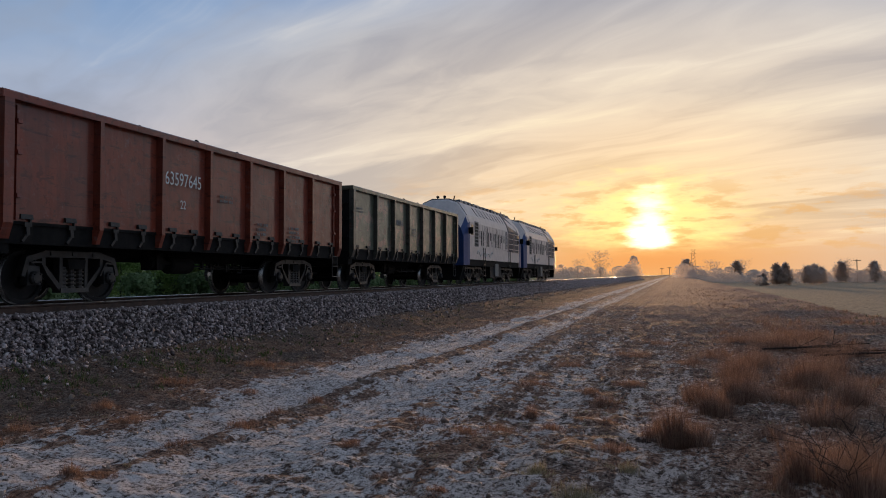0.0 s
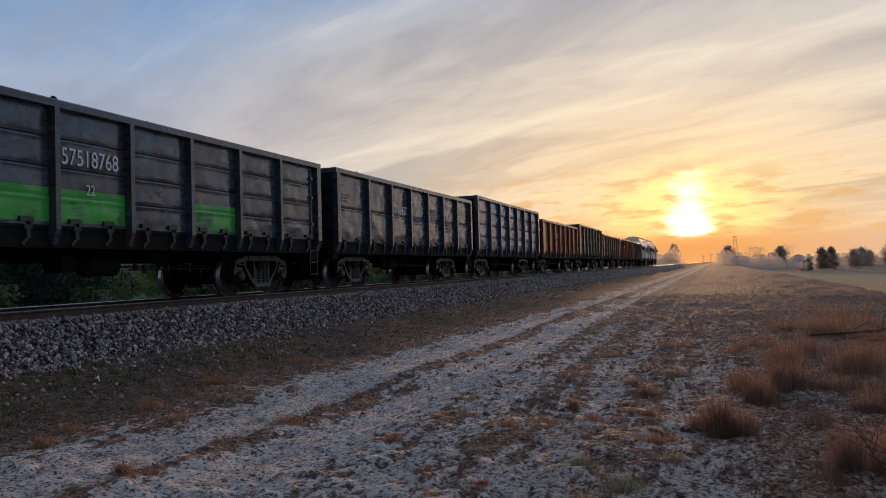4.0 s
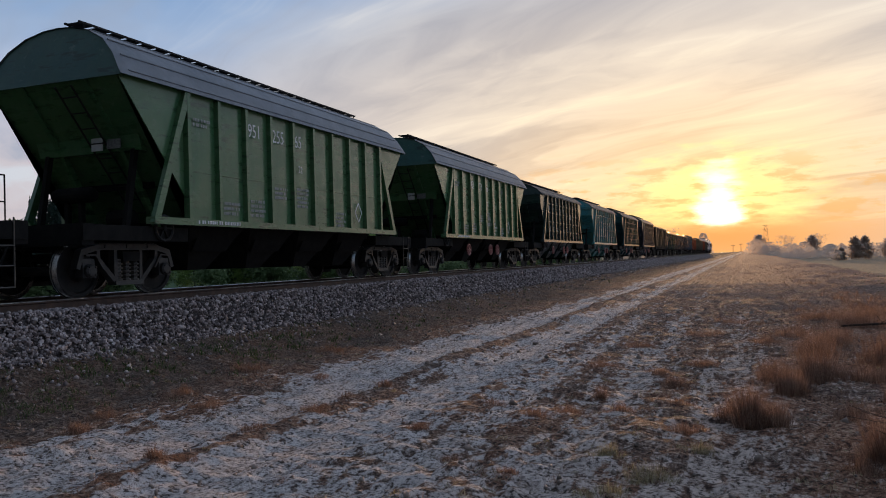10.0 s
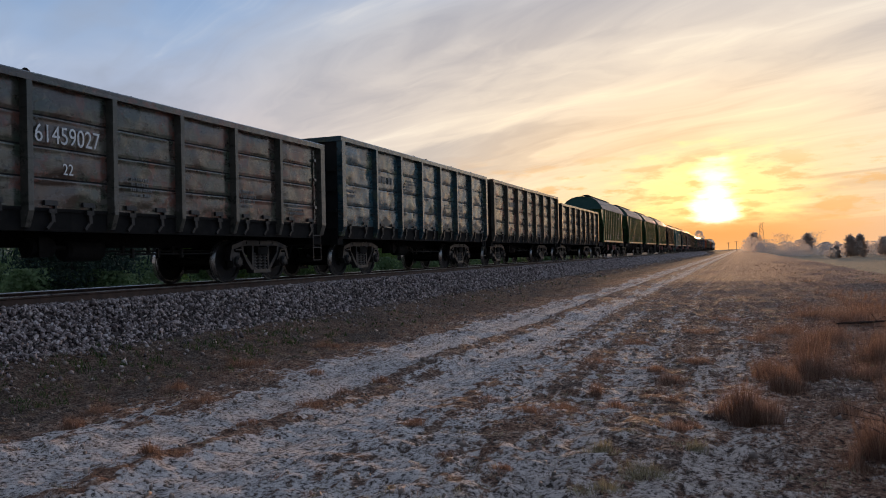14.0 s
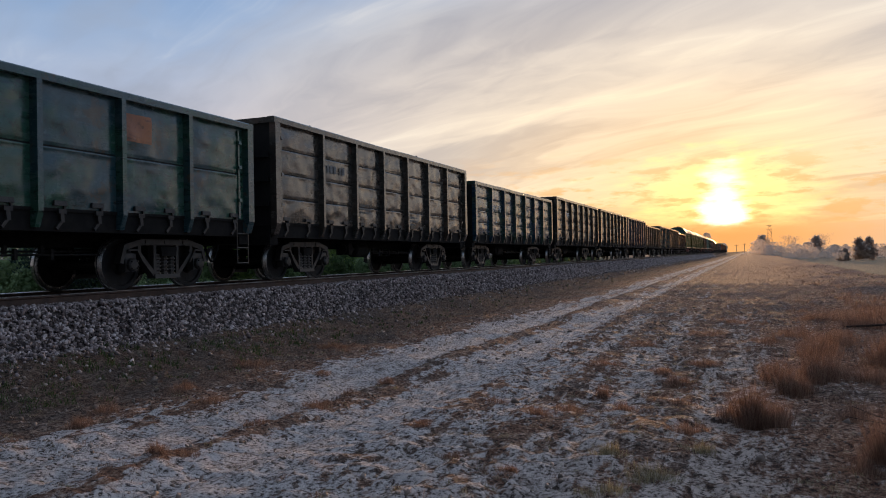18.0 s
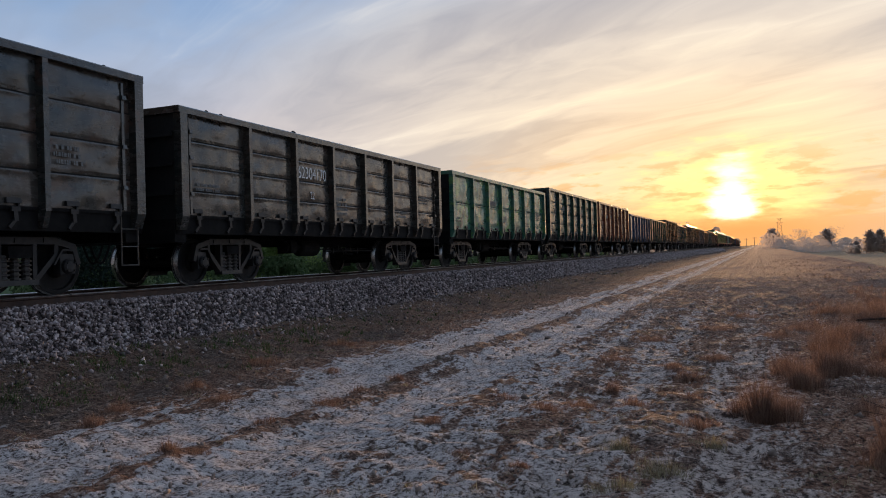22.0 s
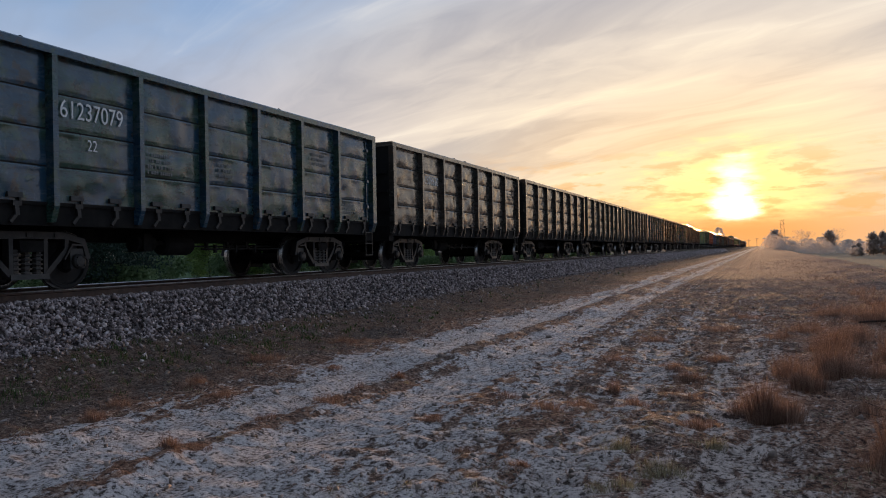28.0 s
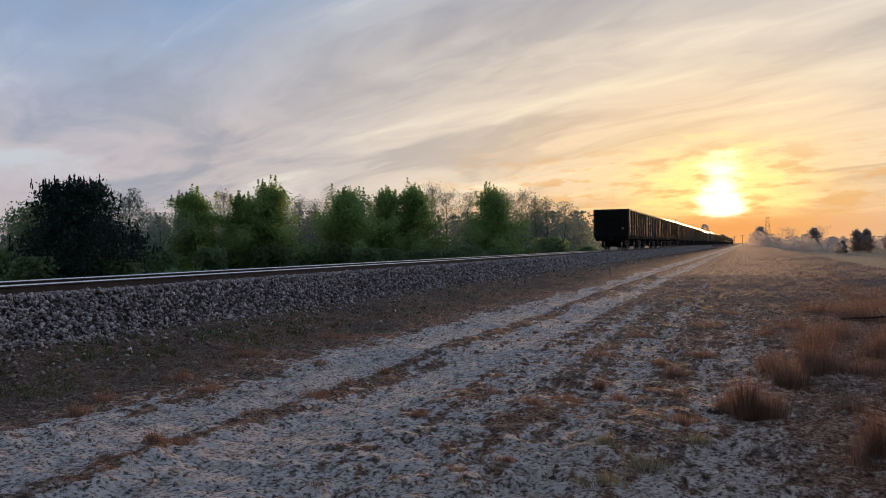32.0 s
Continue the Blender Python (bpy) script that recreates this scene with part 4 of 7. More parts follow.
def hopper(old, name="hopper_wagon"):
    """A grain hopper: sloped ends on slanting struts, a row of funnels below. old: framed sides, gabled roof and a lip at the ends."""
    w = new(name)
    half, eave, ridge, X = (5.42, 3.86, 4.60, 1.54) if old else (6.0, 3.90, 4.90, 1.52)
    base, waist = 1.40, 3.9
    posts = np.linspace(-4.07, 4.07, 10) if old else np.linspace(-4.25, 4.25, 10)
    lip = 0.52 if old else 0.0
    # the side sheets: a straight panel in each bay and a slanting one at each end
    for side in (0, 180):
        m = pose(0, 0, 0, 0, 0, side)
        for i, (a, b) in enumerate(zip(posts, posts[1:])):
            bm = bmesh.new()
            nz = 12
            cols = []
            for y in np.linspace(a + 0.02, b - 0.02, 6):
                u = (y - a) / (b - a)
                col = []
                for j in range(nz + 1):
                    v = j / nz
                    d = 0.012 * math.sin(math.pi * u) * math.sin(math.pi * v) * (1 + noise.noise(Vector((i * 3.1 + side, v * 4, u))))
                    col.append(bm.verts.new((X + d, y, base + (eave - base) * v)))
                cols.append(col)
            for c0, c1 in zip(cols, cols[1:]):
                for j in range(nz):
                    bm.faces.new((c0[j], c1[j], c1[j + 1], c0[j + 1]))
            panel = part("side_panel", bm, BLACK, w, "", m, True, True)
            if old:
                for z in (1.86, 2.36, 2.86, 3.36):
                    bm = bmesh.new()
                    hull8(bm, [(X - 0.01, a + 0.05, z), (X + 0.05, a + 0.05, z + 0.02), (X + 0.05, b - 0.05, z + 0.02), (X - 0.01, b - 0.05, z),
                               (X - 0.01, a + 0.05, z + 0.11), (X + 0.05, a + 0.05, z + 0.08), (X + 0.05, b - 0.05, z + 0.08), (X - 0.01, b - 0.05, z + 0.11)])
                    part("rib", bm, BLACK, panel, own=True)
            elif side == 0:
                bm = bmesh.new()
                box(bm, X + 0.004, X + 0.024, a + 0.06, b - 0.06, 2.34, 2.365)
                part("weld_seam", bm, BLACK, panel, own=True)
        for s in (-1, 1):
            bm = bmesh.new()
            y0 = s * abs(posts[0])
            pts = [(y0, base), (y0, eave), (s * half, eave), (s * half, eave - lip), (s * waist, base)] if not old else [(y0, base), (y0, eave), (s * half, eave), (s * half, eave - lip), (s * (waist + 0.15), base)]
            f = [bm.verts.new((X, *p)) for p in pts]
            g = [bm.verts.new((X - 0.03, *p)) for p in pts]
            bm.faces.new(f)
            bm.faces.new(g[::-1])
            for k in range(5):
                bm.faces.new((f[k], f[(k + 1) % 5], g[(k + 1) % 5], g[k]))
            part("end_gusset", bm, BLACK, w, "", m, own=True)
            bm = bmesh.new()
            yt = s * abs(posts[0])
            bar(bm, (yt, eave - 0.03), (s * 5.2, 1.30), 0.15, X + 0.004, X + 0.10)
            part("corner_strut", bm, BLACK, w, "", m, own=True)
        for i, y in enumerate(posts):
            bm = bmesh.new()
            hull8(bm, [(X - 0.01, y - 0.055, base), (X + 0.115, y - 0.045, base), (X + 0.115, y + 0.045, base), (X - 0.01, y + 0.055, base),
                       (X - 0.01, y - 0.055, eave - 0.05), (X + 0.105, y - 0.045, eave - 0.05), (X + 0.105, y + 0.045, eave - 0.05), (X - 0.01, y + 0.055, eave - 0.05)])
            part("post", bm, BLACK, w, "", m, own=True)
        bm = bmesh.new()
        box(bm, X - 0.10, X + 0.112, -5.25, 5.25, base - 0.11, base + 0.02)
        part("side_sill", bm, BLACK, w, "", m, own=True)
        bm = bmesh.new()
        box(bm, 1.18, 1.46, 4.15, 6.75, 0.98, 1.24)
        part("platform_beam", bm, BLACK, w, "", m)
        bm = bmesh.new()
        box(bm, 1.18, 1.46, -6.75, -4.15, 0.98, 1.24)
        part("platform_beam", bm, BLACK, w, "", m)
    # the sloped ends
    for s in (0, 180):
        m = pose(0, 0, 0, 0, 0, s)
        bm = bmesh.new()
        bot = waist + (0.15 if old else 0)
        hull8(bm, [(-X + 0.03, bot, base), (X - 0.03, bot, base), (X - 0.03, half - 0.01, eave - lip), (-X + 0.03, half - 0.01, eave - lip),
                   (-X + 0.03, bot - 0.05, base), (X - 0.03, bot - 0.05, base), (X - 0.03, half - 0.06, eave - lip), (-X + 0.03, half - 0.06, eave - lip)])
        end = part("end_slope", bm, BLACK, w, "", m, own=True)
        if lip:
            bm = bmesh.new()
            box(bm, -X, X, half - 0.05, half - 0.004, eave - lip, eave)
            part("end_lip", bm, BLACK, end, own=True)
        for x in (-0.75, 0.75):
            bm = bmesh.new()
            bar(bm, (bot + (half - bot) * 0.55, base + (eave - lip - base) * 0.55 - 0.05), (bot + 0.25, 1.2), 0.12, x - 0.05, x + 0.05)
            bar(bm, (bot + (half - bot) * 0.55, base + (eave - lip - base) * 0.55), (half - 0.05, eave - lip), 0.12, x - 0.05, x + 0.05)
            part("end_stay", bm, BLACK, end, own=True)
        bm = bmesh.new()
        box(bm, -1.0, 1.0, bot + 0.62, bot + 0.72, base + 0.62, base + 0.74)
        part("end_crossbar", bm, BLACK, end)
        def on_slope(v, lift=0.0):
            return bot + (half - bot) * v + lift, base + (eave - lip - base) * v - lift * 0.6
        yb, zb = on_slope(0.52)
        bm = bmesh.new()
        hull8(bm, [(-1.25, yb - 0.02, zb - 0.02), (1.25, yb - 0.02, zb - 0.02), (1.25, yb + 0.14, zb - 0.02), (-1.25, yb + 0.14, zb - 0.02),
                   (-1.25, yb - 0.02, zb + 0.26), (1.25, yb - 0.02, zb + 0.26), (1.25, yb + 0.22, zb + 0.26), (-1.25, yb + 0.22, zb + 0.26)])
        part("end_beam", bm, BLACK, end, own=True)
        for x in (-1.05, 1.05):
            bm = bmesh.new()
            bar(bm, (yb + 0.10, zb), (5.35, 1.24), 0.11, x - 0.045, x + 0.045)
            part("end_strut", bm, BLACK, end)
        bm = bmesh.new()
        for x in (-0.52, -0.14):
            rod(bm, (x, *on_slope(0.06, 0.10)), (x, *on_slope(0.97, 0.10)), 0.018, 5)
        for k in range(9):
            v = 0.10 + 0.10 * k
            rod(bm, (-0.52, *on_slope(v, 0.10)), (-0.14, *on_slope(v, 0.10)), 0.014, 5)
        part("end_ladder", bm, FRAME, end)
        bm = bmesh.new()
        box(bm, -1.44, 1.44, 6.5, 6.76, 0.90, 1.26)
        box(bm, -0.3, 0.3, 3.0, 6.6, 0.85, 1.2)
        part("headstock", bm, BLACK, w, "", m)
        bm = bmesh.new()
        for k in range(7):
            box(bm, -1.1, 1.1, 4.5 + k * 0.28, 4.72 + k * 0.28, 1.245, 1.275)
        part("platform_grating", bm, FRAME, w, "", m)
    # roof
    prof = [(1.66, eave - 0.03), (1.60, eave + 0.04), (1.36, eave + 0.27), (1.0, eave + 0.47), (0.60, eave + 0.63), (0.25, ridge - 0.02), (0.0, ridge)] if old else \
        [(1.66, eave - 0.04), (1.60, eave + 0.06), (1.42, eave + 0.36), (1.14, eave + 0.66), (0.74, eave + 0.88), (0.32, ridge - 0.02), (0.0, ridge)]
    full = prof + [(-a, b) for a, b in prof[-2::-1]]
    stations = np.linspace(-half - 0.06, half + 0.06, 13)
    rows = []
    bm = bmesh.new()
    for i, y in enumerate(stations):
        row = []
        for x, z in full:
            yy = y
            if i in (0, 12):
                yy = y - math.copysign(0.22 * (z - eave) / (ridge - eave), y)
            row.append(bm.verts.new((x, yy, z)))
        rows.append(row)
    for a, b in zip(rows, rows[1:]):
        for k in range(len(full) - 1):
            bm.faces.new((a[k], a[k + 1], b[k + 1], b[k]))
    roof = part("roof", bm, ROOFDARK if old else ROOFGREY, w, "grey roof sheet" if not old else "dark grey roof sheet", smooth=True)
    for k in range(1, len(full) - 1):
        bm = bmesh.new()
        x, z = full[k]
        rod(bm, (x, -half + 0.2, z + 0.004), (x, half - 0.2, z + 0.004), 0.016, 6)
        part("roof_seam", bm, ROOFDARK if old else ROOFGREY, roof)
    for s in (0, 12):
        bm = bmesh.new()
        sgn = 1 if s else -1
        vs = [bm.verts.new((x * 0.985, sgn * (half + 0.03) - sgn * 0.22 * (z - eave) / (ridge - eave), z - 0.012)) for x, z in full]
        vb = [bm.verts.new((v.co.x, v.co.y - sgn * 0.03, v.co.z)) for v in vs]
        bm.faces.new(vs)
        bm.faces.new(vb[::-1])
        n = len(vs)
        for k in range(n):
            bm.faces.new((vs[k], vs[(k + 1) % n], vb[(k + 1) % n], vb[k]))
        part("roof_end", bm, HOPPER_PAINTS["cap"], w, "teal painted roof end", own=old)
    bm = bmesh.new()
    y0, y1 = -half + 0.25, half - 1.0
    zt = ridge + (0.04 if old else 0.075)
    for x in (0.10, 0.44):
        box(bm, x - 0.02, x + 0.02, y0, y1, zt, zt + 0.035)
    for k in range(26):
        y = y0 + (y1 - y0) * (k + 0.5) / 26
        box(bm, 0.12, 0.42, y - 0.16, y + 0.14, zt + 0.006, zt + 0.028)
    for k in range(9):
        y = y0 + 0.1 + (y1 - y0 - 0.2) * k / 8
        rod(bm, (0.10, y, ridge - 0.20), (0.10, y, zt + 0.01), 0.015, 5)
        rod(bm, (0.44, y, ridge - 0.25), (0.44, y, zt + 0.01), 0.015, 5)
    part("roof_walk", bm, FRAME, roof)
    for y in (-half + 1.4, -1.0, 1.6):
        bm = bmesh.new()
        pts = [(0.1, y - 0.2, ridge - 0.01), (0.1, y - 0.18, ridge + 0.16), (0.1, y + 0.18, ridge + 0.16), (0.1, y + 0.2, ridge - 0.01)]
        for a, b in zip(pts, pts[1:]):
            rod(bm, a, b, 0.014, 5)
        part("hatch_handle", bm, FRAME, roof)
    # funnels, hand wheels, platform gear
    for y in (-3.05, -1.02, 1.02, 3.05):
        bm = bmesh.new()
        hull8(bm, [(-0.75, y - 0.28, 0.42), (0.75, y - 0.28, 0.42), (0.75, y + 0.28, 0.42), (-0.75, y + 0.28, 0.42), (-1.42, y - 0.98, base), (1.42, y - 0.98, base), (1.42, y + 0.98, base), (-1.42, y + 0.98, base)])
        fun = part("discharge_funnel", bm, BLACK, w, own=old)
        bm = bmesh.new()
        hull8(bm, [(1.05, y - 0.55, 0.80), (1.10, y - 0.55, 0.80), (1.10, y + 0.55, 0.80), (1.05, y + 0.55, 0.80), (1.24, y - 0.62, 1.06), (1.28, y - 0.62, 1.06), (1.28, y + 0.62, 1.06), (1.24, y + 0.62, 1.06)])
        part("funnel_flange", bm, BLACK, fun, own=old)
    for y in (-2.15, 0.67, 1.64):
        hand_wheel("hand_wheel", w, y, 0.86, 1.40, 0.20, RED, "pale red spoked hand wheel")
        bm = bmesh.new()
        rod(bm, (0.4, y, 0.86), (1.38, y, 0.86), 0.03, 6)
        part("wheel_shaft", bm, BLACK, w)
    hand_wheel("brake_wheel", w, -4.85, 1.22, 1.48, 0.23, FRAME, "dark spoked brake wheel")
    for y, x0, x1, z in ((-5.05, -0.95, 0.0, 1.92), (5.0, -0.6, 0.4, 1.72)):
        bm = bmesh.new()
        lathe(bm, [(x0 - 0.04, 0.06), (x0, 0.13), (x0 + 0.1, 0.155), (x1 - 0.1, 0.155), (x1, 0.13), (x1 + 0.04, 0.06)], (0, y, z), "x", 16)
        for x in (x0 + 0.3, x1 - 0.3):
            box(bm, x - 0.04, x + 0.04, y - 0.05, y + 0.05, 1.26, z - 0.1)
        part("air_reservoir", bm, BLACK, w)
    bm = bmesh.new()
    lathe(bm, [(-0.35, 0.08), (-0.3, 0.17), (0.2, 0.17), (0.26, 0.06)], (0.45, -4.75, 1.45), "x", 12)
    part("brake_cylinder", bm, BLACK, w)
    bm = bmesh.new()
    for y in (-6.55, -5.9):
        rod(bm, (-1.3, y, 1.26), (-1.3, y, 2.3), 0.016, 5)
    rod(bm, (-1.3, -6.55, 2.3), (-1.3, -5.9, 2.3), 0.016, 5)
    rod(bm, (-1.3, -6.55, 1.8), (-1.3, -5.9, 1.8), 0.014, 5)
    part("platform_railing", bm, FRAME, w)
    for s in (0, 180):
        m = pose(0, 0, 0, 0, 0, s)
        put("coupler", COUPLER, w, m @ pose(0, 6.86, 0))
        put("brake_hose", HOSE, w, m @ pose(0, 6.8, 0))
        put("step_ladder", LADDER, w, m @ pose(1.47, 6.3, -0.2))
    add_bogie(w, -5.35)
    add_bogie(w, 5.35)
    return w


HOPPERS = [
    (-104.5, True, "navy", "dark blue-grey ribbed grain hopper wagon"),
    (-119.0, True, "darkteal", "dark teal ribbed grain hopper wagon with white stencils"),
    (-133.7, True, "cyan", "faded cyan ribbed grain hopper wagon"),
    (-148.6, True, "olive", "dark olive ribbed grain hopper wagon"),
    (-162.6, False, "green", "green grain hopper wagon with a grey rounded roof"),
    (-177.4, False, "green", "green grain hopper wagon with a grey rounded roof"),
    (-191.95, False, "green", "green grain hopper wagon with a grey rounded roof"),
    (-206.9, False, "green", "green grain hopper wagon with a grey rounded roof"),
]


def make_hoppers():
    proto = {}
    made = []
    for front, old, paint, label in HOPPERS:
        if old not in proto:
            w = proto[old] = hopper(old)
        else:
            w = copy_thing(proto[old], pose(0, 0, 0))
        paint_over(w, HOPPER_PAINTS[paint])
        tagged(w, label, "freight wagon", "wagons of the train")
        TRAIN.append((w, front - (5.42 if old else 6.0)))
        made.append(w)
    for w in (made[5], made[6]):  # these two are worked from the other side
        for o in [c for c in w.children if c.name.startswith(("hand_wheel", "wheel_shaft"))]:
            bpy.data.objects.remove(o)
    X = 1.56
    p = np.linspace(-4.25, 4.25, 10)
    q = np.linspace(-4.07, 4.07, 10)
    x = X + 0.01
    for w, number in ((made[4], ("951", "273", "46")), (made[5], ("951", "255", "65")), (made[6], ("951", "257", "0")), (made[7], ("", "", ""))):
        for i, s in enumerate(number):
            if s:
                stencil(s, 0.42, w, p[2 + i] + 0.10, 3.28, x, STENCIL, wide=0.78)
        stencil("22", 0.24, w, p[4] + 0.25, 2.68, x, STENCIL, "country_code")
        for i, z, n in ((0, 3.35, 2), (2, 1.85, 4), (4, 2.25, 5), (6, 1.75, 4), (3, 2.2, 3), (1, 1.75, 3)):
            if w is not made[4] or i != 4:
                bars(w, p[i] + 0.12, z, x, n, 0.6, 0.06, STENCIL_MID, i * 3 + n)
        bm = bmesh.new()
        pts = [(p[7] + 0.52, 2.12), (p[7] + 0.72, 1.86), (p[7] + 0.52, 1.60), (p[7] + 0.32, 1.86)]
        for a, b in zip(pts, pts[1:] + pts[:1]):
            bar(bm, a, b, 0.03, x, x + 0.003)
        part("hazard_diamond", bm, STENCIL, w, "white outlined diamond mark")
        bars(w, -4.2, base_line(), 1.636, 1, 2.0, 0.07, STENCIL, 5)
        bm = bmesh.new()
        box(bm, 0.18, 0.44, -5.26, -5.24, 2.70, 2.94)
        part("notice_plate", bm, WHITEP, w, "white notice plate")
        bm = bmesh.new()
        box(bm, 0.55, 0.87, -5.26, -5.24, 2.72, 2.90)
        part("notice_plate", bm, STENCIL_DIM, w, "worn white notice plate")
    stencil("\u0417\u0415\u0420\u041d\u041e", 0.24, made[4], p[6] + 0.14, 3.3, x, STENCIL_DIM, "word_grain", 0.75)
    stencil("\u0417\u0415\u0420\u041d\u041e", 0.26, made[7], p[7] + 0.1, 3.3, x, STENCIL, "word_grain")
    for w, number in ((made[1], ("9506", "5616")), (made[2], ("58", "075")), (made[3], ("9581", "4323"))):
        for i, s in enumerate(number):
            stencil(s, 0.38, w, q[3 + i] + 0.06, 2.98, x + 0.005, STENCIL, wide=0.7)
        stencil("22", 0.24, w, q[3] + 0.3, 2.50, x + 0.005, STENCIL, "country_code")
        for i, z, n in ((0, 2.1, 3), (1, 2.1, 3), (2, 2.05, 2), (4, 2.0, 4), (6, 2.1, 3), (7, 1.75, 3), (0, 3.2, 2), (1, 3.15, 1), (5, 2.2, 4)):
            bars(w, q[i] + 0.12, z, x + 0.005, n, 0.6, 0.065, STENCIL_MID, i * 3 + n)
        bm = bmesh.new()
        for k, (a, h) in enumerate(((0, 0.22), (0.14, 0.22), (0.28, 0.30), (0.42, 0.30))):
            box(bm, x + 0.004, x + 0.007, q[6] + 0.16 + a, q[6] + 0.26 + a, 2.72, 2.72 + h)
        part("operator_mark", bm, STENCIL, w, "white block mark")
    stencil("\u0417\u0415\u0420\u041d\u041e", 0.24, made[1], q[7] + 0.12, 3.1, x + 0.005, STENCIL, "word_grain", 0.7)
    stencil("\u0422\u0410\u0420\u0410 21", 0.17, made[1], q[0] + 0.14, 1.46, x + 0.005, STENCIL, "tare_weight", 0.75)
    for k, words in enumerate(("\u0420\u0415\u0412\u0418\u0417\u0418\u042f", "\u0420\u0410\u0417\u0413\u0420\u0423\u0417\u041e\u0427\u041d\u042b\u0425", "\u0423\u0421\u0422\u0420\u041e\u0419\u0421\u0422\u0412 98", "15.02.2024")):
        stencil(words, 0.13, made[7], p[6] + 0.10, 1.98 - k * 0.15, x, STENCIL, "inspection_note", 0.68)
        stencil(words, 0.12, made[4], p[5] + 0.10, 1.90 - k * 0.14, x, STENCIL, "inspection_note", 0.62)
    stencil("1-T", 0.15, made[4], p[2] + 0.3, 2.36, x, STENCIL, "small_number", 0.8)
    bars(made[4], p[4] + 0.10, 2.08, x, 2, 0.70, 0.14, STENCIL_MID, 77, "owner_name")
    bars(made[4], p[4] + 0.12, 2.34, x, 2, 0.60, 0.06, STENCIL_MID, 78)
    stencil("\u041f\u0421\u0421", 0.20, made[1], q[2] + 0.16, 1.98, x + 0.005, STENCIL, "small_mark", 0.75)
    stencil("1221", 0.22, made[1], q[7] + 0.2, 1.48, x + 0.005, STENCIL, "small_number", 0.7)


def base_line():
    return 1.325


make_hoppers()


# ---------------------------------------------------------------- the two diesel locomotives
LOCO_WHITE = plain("locomotive_white_paint", (0.50, 0.44, 0.42), (0.66, 0.59, 0.56), 2.0, 0.5)
LOCO_BLUE = plain("locomotive_blue_paint", (0.022, 0.050, 0.16), (0.030, 0.066, 0.21), 2.0, 0.5, 0.0, 0.1, 0.2)
LOCO_NAVY = plain("locomotive_navy_paint", (0.010, 0.014, 0.040), (0.018, 0.024, 0.060), 2.0, 0.5, 0.0, 0.1, 0.2)
LOCO_ROOF = plain("locomotive_grey_roof", (0.10, 0.11, 0.13), (0.17, 0.18, 0.20), 2.0, 0.5)
GLASS_DARK = plain("dark_window_glass", (0.012, 0.014, 0.018), (0.02, 0.022, 0.026), 2.0, 0.08, 0.0, 0.0)


